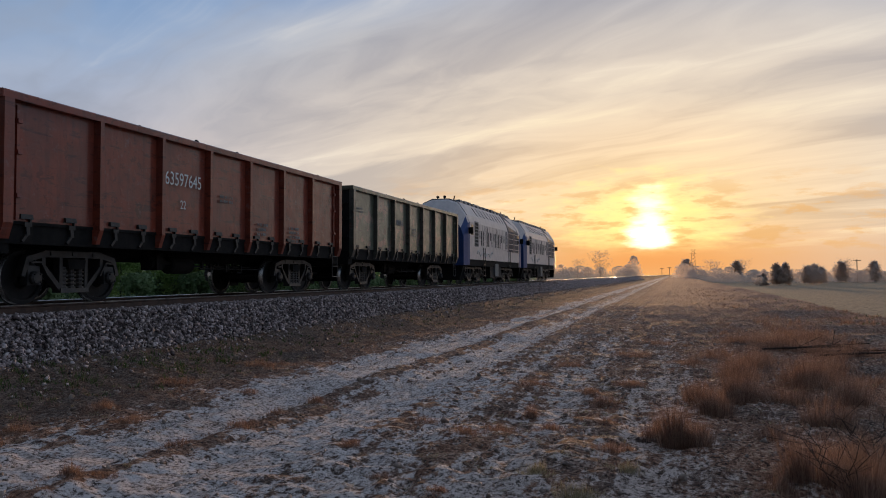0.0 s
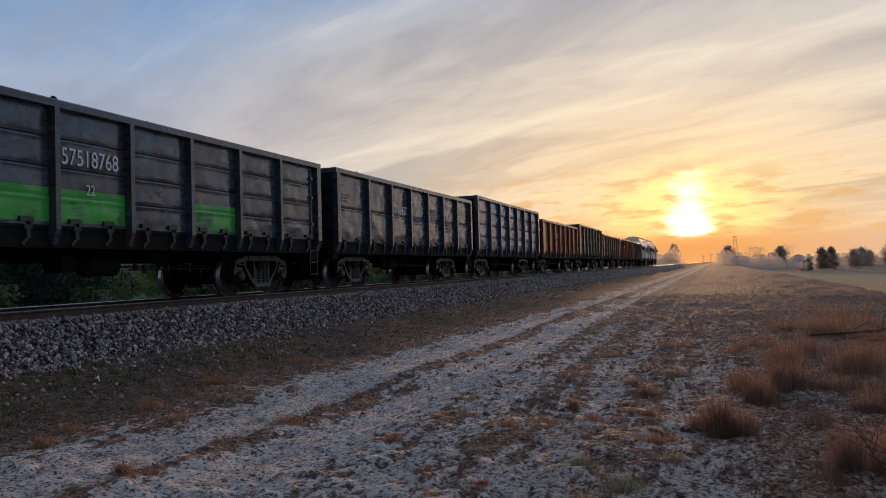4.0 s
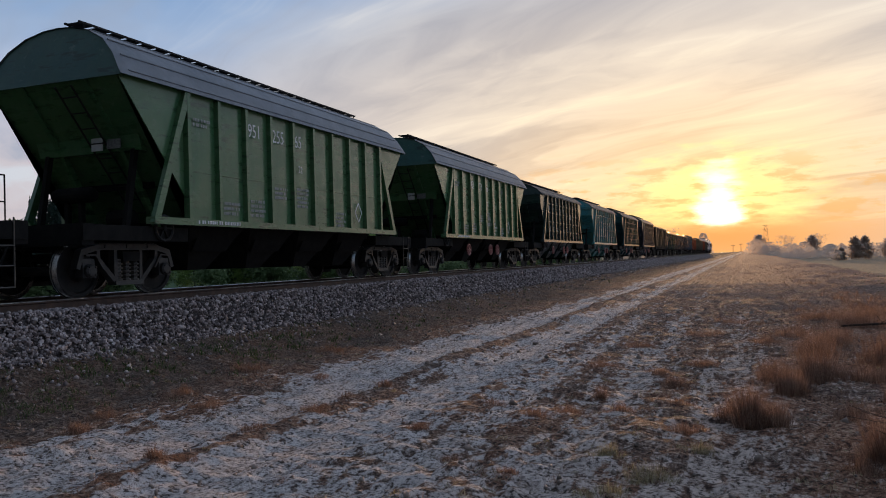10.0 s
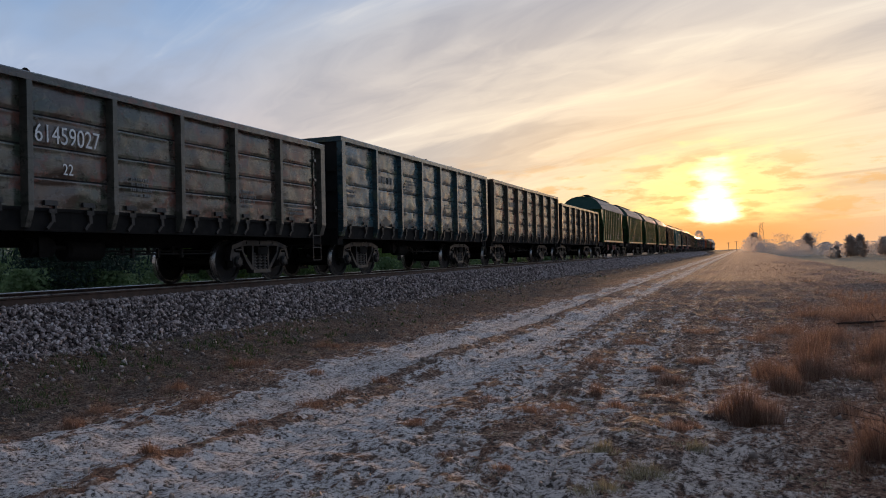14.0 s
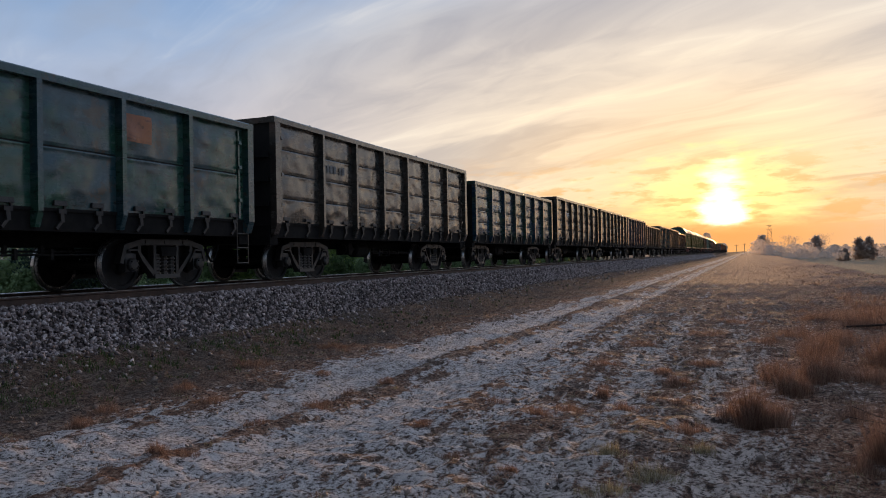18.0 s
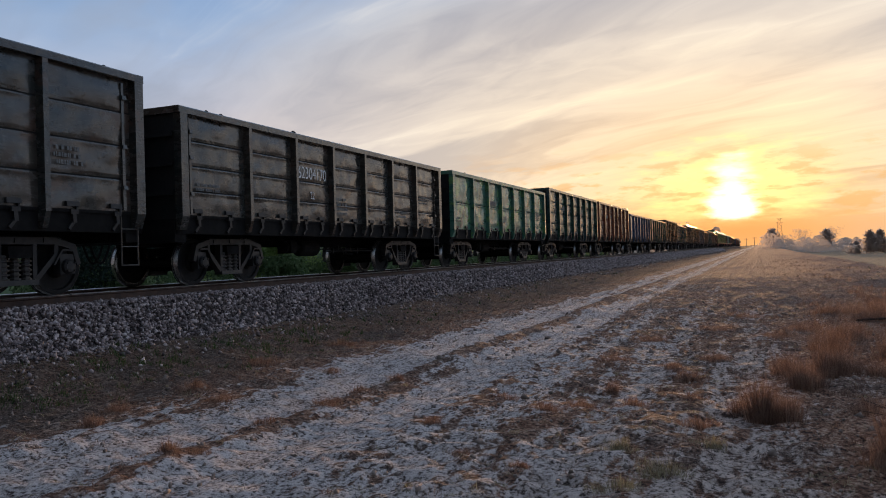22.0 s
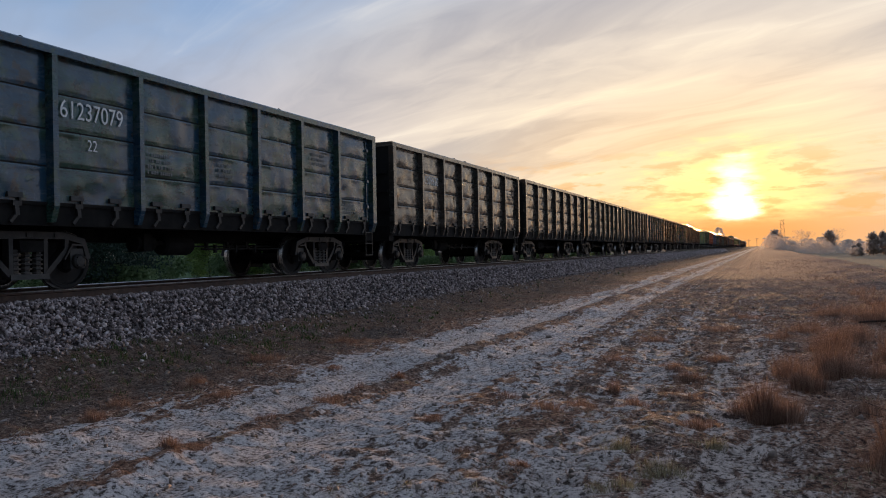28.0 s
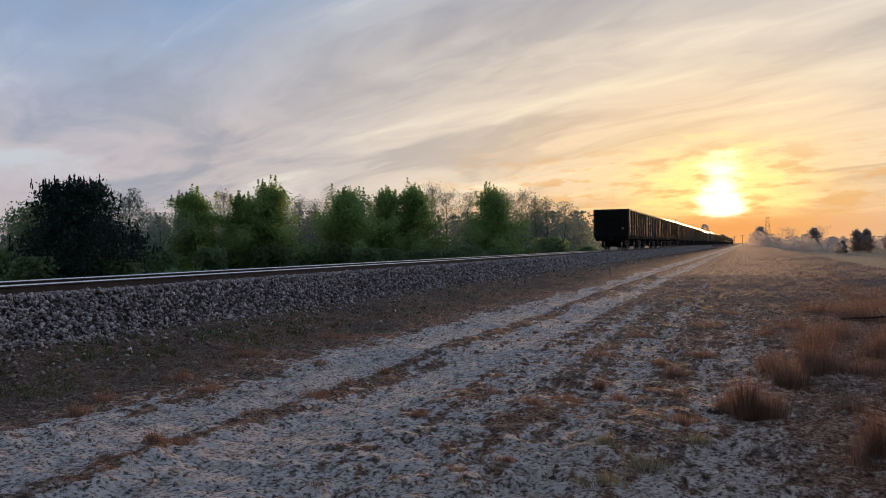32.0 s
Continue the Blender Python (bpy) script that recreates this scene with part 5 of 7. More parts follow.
def locomotive():
    w = new("diesel_locomotive")
    sect = [(1.52, 1.32), (1.52, 3.25), (1.40, 3.62), (0.95, 4.28), (0.45, 4.48)]
    L = 7.75

    def shell(y0, y1, lo, hi, mat, name, label="", parent=w):
        bm = bmesh.new()
        pr = sect[lo:hi + 1]
        full = pr + ([(-a, b) for a, b in pr[::-1]])
        a = [bm.verts.new((x, y0, z)) for x, z in full]
        b = [bm.verts.new((x, y1, z)) for x, z in full]
        n = len(full)
        for k in range(n):
            bm.faces.new((a[k], a[(k + 1) % n], b[(k + 1) % n], b[k]))
        bm.faces.new(a[::-1])
        bm.faces.new(b)
        return part(name, bm, mat, parent, label)
    body = shell(-6.9, 6.9, 0, 3, LOCO_WHITE, "body", "off-white engine body")
    shell(-6.9, 6.9, 3, 4, LOCO_ROOF, "roof", "grey roof sheet")
    for s in (-1, 1):
        bm = bmesh.new()
        f0 = [(1.524, 1.02), (1.524, 3.25), (1.404, 3.62), (0.954, 4.29), (0.45, 4.49)]
        mid = [(1.515, 1.02), (1.515, 3.16), (1.39, 3.52), (0.93, 4.16), (0.44, 4.34)]
        f1 = [(1.45, 1.0), (1.45, 2.45), (1.30, 2.9), (0.85, 3.55), (0.40, 3.72)]
        rings = []
        for y, pr in ((6.75, f0), (7.12, mid), (L, f1)):
            full = pr + [(-a, b) for a, b in pr[::-1]]
            rings.append([bm.verts.new((x, s * y, z)) for x, z in full])
        for a, b in zip(rings, rings[1:]):
            n = len(a)
            for k in range(n):
                bm.faces.new((a[k], a[(k + 1) % n], b[(k + 1) % n], b[k]))
        bm.faces.new(rings[0])
        bm.faces.new(rings[-1])
        for f in bm.faces:
            if f.calc_center_median().z > 3.2:
                f.material_index = 1
        cab = part("cab", bm, LOCO_BLUE, w, "cab with deep blue sides below a grey-white top")
        cab.data.materials.append(LOCO_WHITE)
        for x in (-0.62, 0.62):
            bm = bmesh.new()
            hull8(bm, [(x - 0.42, s * 7.60, 2.95), (x + 0.42, s * 7.60, 2.95), (x + 0.36, s * 7.26, 3.55), (x - 0.36, s * 7.26, 3.55),
                       (x - 0.42, s * 7.72, 2.98), (x + 0.42, s * 7.72, 2.98), (x + 0.36, s * 7.38, 3.58), (x - 0.36, s * 7.38, 3.58)])
            part("windscreen", bm, GLASS_DARK, cab)
        for x in (1, -1):
            bm = bmesh.new()
            box(bm, min(x * 1.49, x * 1.54), max(x * 1.49, x * 1.54), min(s * 6.05, s * 6.5), max(s * 6.05, s * 6.5), 2.60, 3.12)
            part("side_window", bm, GLASS_DARK, cab)
            bm = bmesh.new()
            box(bm, min(x * 1.53, x * 1.76), max(x * 1.53, x * 1.76), s * 7.0 - 0.05, s * 7.0 + 0.05, 2.62, 2.95)
            part("mirror", bm, BLACK, cab)
            bm = bmesh.new()
            lathe(bm, [(-0.05, 0.09), (0.05, 0.08)], (x * 0.9, s * 7.74, 1.75), "y", 12)
            part("headlight", bm, WHITEP, cab)
        for x in (-0.25, 0.12):
            bm = bmesh.new()
            rod(bm, (x, s * 6.6, 4.30), (x, s * 6.6, 4.58), 0.03, 6)
            lathe(bm, [(-0.08, 0.02), (-0.05, 0.065), (0.07, 0.075), (0.08, 0.03)], (x, s * 6.6, 4.60), "y", 10)
            part("roof_horn", bm, BLACK, cab)
        bm = bmesh.new()
        rod(bm, (0.4, s * 5.9, 4.40), (0.45, s * 5.8, 4.72), 0.035, 5)
        part("aerial", bm, BLACK, cab)
    rnd = random.Random(77)
    for x in (1, -1):
        m = pose(0, 0, 0, 0, 0, 0 if x == 1 else 180)
        bm = bmesh.new()
        box(bm, 1.519, 1.537, -5.72, -4.92, 2.0, 3.35)
        grille = part("radiator_grille", bm, LOCO_ROOF, w, "grey mesh radiator grille", m)
        for j in range(7):
            for i in range(4):
                bm = bmesh.new()
                box(bm, 1.538, 1.548, -5.66 + i * 0.18, -5.54 + i * 0.18, 2.06 + j * 0.18, 2.18 + j * 0.18)
                part("slot", bm, FRAME, grille)
        for k in range(9):
            y = -4.78 + k * 0.86
            bm = bmesh.new()
            box(bm, 1.516, 1.534, y, y + 0.80, 2.02, 3.24)
            door = part("hood_door", bm, LOCO_WHITE, w, "off-white hood door", m)
            for j in range(2):
                bm = bmesh.new()
                lo = rnd.choice((2.1, 2.45))
                box(bm, 1.5345, 1.548, y + 0.12 + j * 0.34, y + 0.12 + j * 0.34 + rnd.uniform(0.06, 0.17), lo, rnd.choice((2.9, 3.18)))
                part("slot", bm, FRAME, door, "dark louvre slot")
            bm = bmesh.new()
            z0, z1 = 3.68, 4.16
            u = rnd.uniform(0.05, 0.12)
            hull8(bm, [(1.375, y + 0.2, z0), (1.39, y + 0.2, z0), (1.39, y + 0.2 + u, z0), (1.375, y + 0.2 + u, z0), (1.045, y + 0.2, z1), (1.06, y + 0.2, z1), (1.06, y + 0.2 + u, z1), (1.045, y + 0.2 + u, z1)])
            part("upper_slot", bm, FRAME, w, "dark louvre slot", m)
        # the dark sail-shaped panel and the rails before it
        bm = bmesh.new()
        box(bm, 1.522, 1.5375, 3.0, 6.35, 1.98, 3.25)
        sail = part("dark_side_panel", bm, LOCO_NAVY, w, "dark blue side panel", m)
        bm = bmesh.new()
        pts = [(1.522, 3.0, 3.254), (1.522, 6.35, 3.254), (1.402, 5.9, 3.62), (1.20, 5.2, 3.916), (0.952, 4.1, 4.28), (0.952, 3.3, 4.28), (1.402, 3.0, 3.62)]
        top = [bm.verts.new((px + 0.016, py, pz + 0.006)) for px, py, pz in pts]
        bot = [bm.verts.new((px - 0.01, py, pz)) for px, py, pz in pts]
        bm.faces.new(top)
        bm.faces.new(bot[::-1])
        for k in range(len(pts)):
            bm.faces.new((top[k], top[(k + 1) % len(pts)], bot[(k + 1) % len(pts)], bot[k]))
        part("dark_roof_panel", bm, LOCO_NAVY, w, "dark blue curved roof panel", m)
        for z in (2.12, 2.45, 2.78, 3.11):
            bm = bmesh.new()
            rod(bm, (1.62, 2.6, z), (1.62, 6.2, z), 0.024, 6)
            part("side_rail", bm, LOCO_WHITE, w, "pale tubular side rail", m)
        for y in (2.65, 4.4, 6.15):
            bm = bmesh.new()
            rod(bm, (1.62, y, 1.95), (1.62, y, 3.14), 0.022, 6)
            rod(bm, (1.50, y, 1.97), (1.62, y, 1.97), 0.02, 6)
            part("rail_post", bm, LOCO_WHITE, w, "", m)
        for y in (-3.6, 3.4):
            bm = bmesh.new()
            for z in (0.45, 0.75, 1.05):
                box(bm, 1.35, 1.58, y - 0.22, y + 0.22, z, z + 0.04)
            for d in (-0.22, 0.22):
                rod(bm, (1.54, y + d, 0.4), (1.54, y + d, 2.0), 0.02, 5)
            part("step", bm, SPRINGM, w, "", m)
    bm = bmesh.new()
    old = None
    for k in range(25):
        p = Vector((1.526, -5.2 + k * 0.16, 1.66 + 0.16 * math.sin(k * 0.9) * (1 if k % 9 < 6 else 0.3)))
        if old is not None:
            rod(bm, old, p, 0.03, 4)
        old = p
    part("sprayed_scrawl", bm, WHITEP, w, "pale sprayed wavy scrawl")
    for k in range(14):
        bm = bmesh.new()
        y = -6.2 + k * 0.92
        box(bm, 0.50, 0.86, y, y + rnd.uniform(0.25, 0.6), 4.30, 4.40 + rnd.uniform(0.03, 0.12), 0.02)
        part("roof_hatch", bm, LOCO_ROOF, w)
    bm = bmesh.new()
    box(bm, -1.45, 1.45, -7.4, 7.4, 0.98, 1.32)
    part("underframe", bm, BLACK, w)
    bm = bmesh.new()
    box(bm, -1.40, 1.40, -1.5, 1.5, 0.35, 0.975, 0.04)
    part("fuel_tank", bm, FRAME, w)
    bm = bmesh.new()
    box(bm, 1.35, 1.48, -0.55, 0.35, 0.42, 1.15)
    part("battery_box", bm, STENCIL_DIM, w, "grey battery box")
    for k in range(5):
        bm = bmesh.new()
        y = -4.6 + k * 2.1
        box(bm, -0.7, 0.7, y, y + 1.5, 4.44, 4.56, 0.05)
        part("roof_fan", bm, LOCO_ROOF, w)
    for s in (0, 180):
        m = pose(0, 0, 0, 0, 0, s)
        put("coupler", COUPLER, w, m @ pose(0, L - 0.1, 0))
        bm = bmesh.new()
        hull8(bm, [(-1.35, 7.35, 0.25), (1.35, 7.35, 0.25), (1.2, 7.6, 0.25), (-1.2, 7.6, 0.25), (-1.4, 7.3, 0.97), (1.4, 7.3, 0.97), (1.4, 7.7, 0.97), (-1.4, 7.7, 0.97)])
        part("plough", bm, BLACK, w, "", m)
    for y in (-5.3, -3.4, 3.4, 5.3):
        add_bogie(w, y)
    return w


def make_locomotives():
    w = locomotive()
    tagged(w, "off-white diesel locomotive with deep blue cabs", "locomotive", "locomotives of the train")
    TRAIN.append((w, 45.9))
    TRAIN.append((copy_thing(w, pose(0, 0, 0)), 62.4))


make_locomotives()


def tail_mark():
    """Slanting white strokes painted on the last wagon's end."""
    w = TRAIN[len(GONDOLAS) - 1][0]
    for k, (x0, x1) in enumerate(((0.92, 1.00), (1.01, 1.00), (1.03, 1.11))):
        bm = bmesh.new()
        hull8(bm, [(x0, -6.523, 2.12), (x0 + 0.04, -6.523, 2.12), (x1 + 0.04, -6.523, 1.90), (x1, -6.523, 1.90), (x0, -6.509, 2.12), (x0 + 0.04, -6.509, 2.12), (x1 + 0.04, -6.509, 1.90), (x1, -6.509, 1.90)])
        part("paint_stroke", bm, WHITEP, w, "slanting white paint stroke")


tail_mark()


# ---------------------------------------------------------------- ground
def value_noise(x, y, cell, seed):
    """Smooth noise in -1..1 on a lattice of that cell."""
    rs = np.random.RandomState(seed)
    table = rs.uniform(-1, 1, (256, 256))
    gx, gy = x / cell, y / cell
    ix, iy = np.floor(gx).astype(int), np.floor(gy).astype(int)
    fx, fy = gx - ix, gy - iy
    fx, fy = fx * fx * (3 - 2 * fx), fy * fy * (3 - 2 * fy)
    ix0, iy0, ix1, iy1 = ix % 256, iy % 256, (ix + 1) % 256, (iy + 1) % 256
    return (table[ix0, iy0] * (1 - fx) + table[ix1, iy0] * fx) * (1 - fy) + (table[ix0, iy1] * (1 - fx) + table[ix1, iy1] * fx) * fy


def smooth(a, lo, hi):
    t = np.clip((a - lo) / (hi - lo), 0, 1)
    return t * t * (3 - 2 * t)


def ground_z(x, y):
    """The shoulder beside the track, its wheel ruts, the weedy bank at the ballast foot, the drop to the meadow and to the field beyond the track."""
    z = 0.05 * value_noise(x, y, 2.3, 5) * smooth(x, -9, -7)
    rough = smooth(x, -9.6, -8.0) * (1 - smooth(y, 60, 120))
    wob = 0.15 * value_noise(y * 0 + 3.3, y, 6.0, 9)
    ruts = np.exp(-((x + 5.0 - wob) / 0.55) ** 2) + np.exp(-((x + 3.6 - wob) / 0.42) ** 2)
    trodden = 1 - 0.6 * np.clip(ruts, 0, 1)
    z = z + rough * (0.018 * value_noise(x, y, 0.75, 6) + trodden * ((0.024 + 0.014 * smooth(x, -3.2, -1.5)) * np.abs(value_noise(x, y * 1.15, 0.30, 7)) + 0.022 * value_noise(x, y, 0.14, 8) + 0.012 * value_noise(x, y, 0.08, 12)))
    for c, d, wdt in ((-5.35, 0.05, 0.20), (-4.75, 0.06, 0.20), (-3.72, 0.05, 0.17), (-3.3, 0.035, 0.15), (-2.45, 0.03, 0.22), (-1.35, 0.03, 0.22), (-0.15, 0.03, 0.25)):
        z = z - d * np.exp(-((x - c - wob) / wdt) ** 2)
    z = z + 0.055 * np.exp(-((x + 4.27 - wob) / 0.20) ** 2)
    bank = 0.25 * value_noise(y * 0 + 7.7, y, 2.6, 13)
    z = z + 0.33 * smooth(-x + bank, 7.5, 9.3)
    edge = 6.0 + 0.8 * value_noise(y * 0 + 1.1, y, 9.0, 10)
    z = z - 2.4 * smooth(x, edge, edge + 11)
    z = z + 0.12 * smooth(x, 1.0, 5.0) * value_noise(x, y, 1.4, 11) * (1 - smooth(x, 7, 12))
    z = z - 2.3 * smooth(-x, 14.2, 18.0)
    return z


def grid_mesh(name, xs, ys, zf, mat):
    gx, gy = np.meshgrid(xs, ys)
    gz = zf(gx, gy)
    nx, ny = len(xs), len(ys)
    co = np.stack([gx, gy, gz], -1).reshape(-1, 3)
    k = (np.arange(ny - 1)[:, None] * nx + np.arange(nx - 1)[None, :]).ravel()
    faces = np.stack([k, k + 1, k + 1 + nx, k + nx], -1)
    return quads(name, co, faces, mat, True)


def quads(name, co, faces, mat, shade=False):
    me = bpy.data.meshes.new(name)
    n, c = faces.shape
    me.vertices.add(len(co))
    me.vertices.foreach_set("co", np.ascontiguousarray(co, dtype=np.float32).ravel())
    me.loops.add(n * c)
    me.loops.foreach_set("vertex_index", np.ascontiguousarray(faces, dtype=np.int32).ravel())
    me.polygons.add(n)
    me.polygons.foreach_set("loop_start", np.arange(0, n * c, c, dtype=np.int32))
    me.polygons.foreach_set("loop_total", np.full(n, c, dtype=np.int32))
    if shade:
        me.polygons.foreach_set("use_smooth", np.ones(n, dtype=bool))
    me.update()
    me.validate()
    me.materials.append(mat)
    return me


def ground_material():
    m, nt, p, co = surface("sandy_ground", 0.95, 0.0, 0.15)
    sep = nt.nodes.new("ShaderNodeSeparateXYZ")
    nt.links.new(co, sep.inputs[0])
    x, y = sep.outputs["X"], sep.outputs["Y"]
    big = noise_node(nt, co, 0.6, 5.0, 0.6)
    mid = noise_node(nt, mapping_node(nt, co, (1.0, 0.5, 1.0)), 2.2, 8.0, 0.62)
    fine = noise_node(nt, co, 26.0, 6.0, 0.68)
    grit = noise_node(nt, co, 90.0, 3.0, 0.6)
    along = noise_node(nt, mapping_node(nt, co, (2.4, 0.22, 1.0)), 1.5, 8.0, 0.6)
    lump = noise_node(nt, mapping_node(nt, co, (1.0, 0.55, 1.0)), 9.0, 8.0, 0.68)
    tone = math_node(nt, "ADD", math_node(nt, "MULTIPLY", fine, 0.6), math_node(nt, "MULTIPLY", lump, 0.4))
    sand = ramp_node(nt, tone, [(0.38, (0.095, 0.075, 0.067)), (0.46, (0.365, 0.308, 0.282)), (0.55, (0.70, 0.62, 0.585))])
    soil = ramp_node(nt, tone, [(0.40, (0.050, 0.031, 0.024)), (0.50, (0.165, 0.105, 0.080)), (0.60, (0.46, 0.35, 0.285))])
    litter = ramp_node(nt, tone, [(0.40, (0.075, 0.038, 0.026)), (0.50, (0.25, 0.128, 0.082)), (0.60, (0.55, 0.375, 0.27))])
    wobx = math_node(nt, "ADD", x, math_node(nt, "ADD", math_node(nt, "MULTIPLY", math_node(nt, "SUBTRACT", along, 0.5), 0.9), math_node(nt, "MULTIPLY", math_node(nt, "SUBTRACT", mid, 0.5), 0.5)))
    # how bare the sand lies, from the ballast foot over the two wheel lines to the grass
    lane = nt.nodes.new("ShaderNodeMapRange")
    nt.links.new(wobx, lane.inputs["Value"])
    lane.inputs["From Min"].default_value, lane.inputs["From Max"].default_value = -9.0, 3.0
    stops = ((-8.8, 0.0), (-7.2, 0.04), (-6.3, 0.22), (-5.75, 0.50), (-5.4, 0.90), (-5.05, 0.74), (-4.75, 0.95), (-4.5, 0.62), (-4.28, 0.22), (-4.0, 0.62), (-3.7, 0.86), (-3.3, 0.78), (-2.95, 0.38), (-2.45, 0.60),
             (-1.95, 0.34), (-1.35, 0.60), (-0.8, 0.32), (-0.15, 0.58), (0.5, 0.28), (1.1, 0.38), (1.7, 0.20), (3.0, 0.12))
    lanes = ramp_node(nt, lane.outputs["Result"], [((px + 9.0) / 12.0, (v, v, v)) for px, v in stops])
    bare = math_node(nt, "ADD", lanes, math_node(nt, "MULTIPLY", math_node(nt, "SUBTRACT", along, 0.5), 0.9))
    bare = math_node(nt, "ADD", bare, math_node(nt, "MULTIPLY", math_node(nt, "SUBTRACT", lump, 0.5), 1.5))
    bare = math_node(nt, "ADD", bare, math_node(nt, "MULTIPLY", math_node(nt, "SUBTRACT", mid, 0.5), 0.9))
    bare = math_node(nt, "SUBTRACT", bare, step_node(nt, y, 9.0, 30.0, 0.0, 0.26))
    bare = math_node(nt, "ADD", bare, step_node(nt, y, 7.0, 4.0, 0.0, 0.14))
    sand = mix_node(nt, step_node(nt, wobx, -3.4, 0.4, 0.0, 0.65), sand, ramp_node(nt, tone, [(0.38, (0.11, 0.07, 0.05)), (0.48, (0.37, 0.26, 0.20)), (0.60, (0.70, 0.535, 0.43))]))
    c = mix_node(nt, step_node(nt, bare, 0.38, 0.56), mix_node(nt, step_node(nt, big, 0.46, 0.60), litter, soil), sand)
    # crumbs of dark earth and scattered pale straw
    c = mix_node(nt, math_node(nt, "MULTIPLY", step_node(nt, fine, 0.46, 0.40), 0.85), c, (0.045, 0.030, 0.024))
    straw = noise_node(nt, mapping_node(nt, co, (1.0, 0.8, 1.0), (0, 0, 0.4), (5, 3, 1)), 13.0, 5.0, 0.7)
    c = mix_node(nt, math_node(nt, "MULTIPLY", step_node(nt, straw, 0.60, 0.68), math_node(nt, "MULTIPLY", step_node(nt, wobx, -3.4, -0.8), 0.7)), c, (0.42, 0.34, 0.22))
    # damp dark soil and weeds along the foot of the ballast
    weeds = math_node(nt, "MULTIPLY", step_node(nt, wobx, -5.9, -7.4), step_node(nt, lump, 0.28, 0.50))
    c = mix_node(nt, math_node(nt, "MULTIPLY", weeds, 0.68), c, ramp_node(nt, tone, [(0.38, (0.024, 0.020, 0.017)), (0.60, (0.125, 0.098, 0.080))]))
    # red dry grass further off, with the sun's warm glare put into its colour
    c = mix_node(nt, math_node(nt, "MULTIPLY", math_node(nt, "MULTIPLY", step_node(nt, y, 14.0, 60.0), step_node(nt, wobx, -3.4, -1.0)), step_node(nt, lump, 0.40, 0.60, 0.25, 0.75)), c, (0.52, 0.285, 0.185))
    # meadow and field further off
    meadow = ramp_node(nt, mid, [(0.30, (0.17, 0.13, 0.085)), (0.55, (0.32, 0.24, 0.16)), (0.75, (0.44, 0.34, 0.235))])
    c = mix_node(nt, step_node(nt, wobx, 7.0, 13.0), c, meadow)
    field = ramp_node(nt, mid, [(0.30, (0.040, 0.075, 0.028)), (0.7, (0.080, 0.125, 0.050))])
    c = mix_node(nt, step_node(nt, wobx, -14.0, -17.0), c, field)
    nt.links.new(c, p.inputs["Base Color"])
    bump(nt, p, math_node(nt, "ADD", math_node(nt, "ADD", fine, math_node(nt, "MULTIPLY", lump, 1.2)), math_node(nt, "MULTIPLY", grit, 0.4)), 0.9, 0.045)
    return m


GROUND = ground_material()


def build_ground():
    xs = np.concatenate([-np.geomspace(2500, 20, 26), np.linspace(-18, -9.0, 24), np.arange(-8.9, 4.0, 0.042), np.arange(4.05, 6.0, 0.07), np.linspace(6.1, 20, 60), np.geomspace(22, 2500, 26)])
    ys = np.concatenate([np.linspace(-1200, 2.5, 24), np.geomspace(2.7, 40, 420), np.geomspace(40.4, 160, 70), np.geomspace(170, 4500, 30)])
    ob = new("ground", grid_mesh("ground", xs, ys, ground_z, GROUND))
    tagged(ob, "frost-grey sandy ground with ruts and dead grass", "ground", kind="structure")


build_ground()


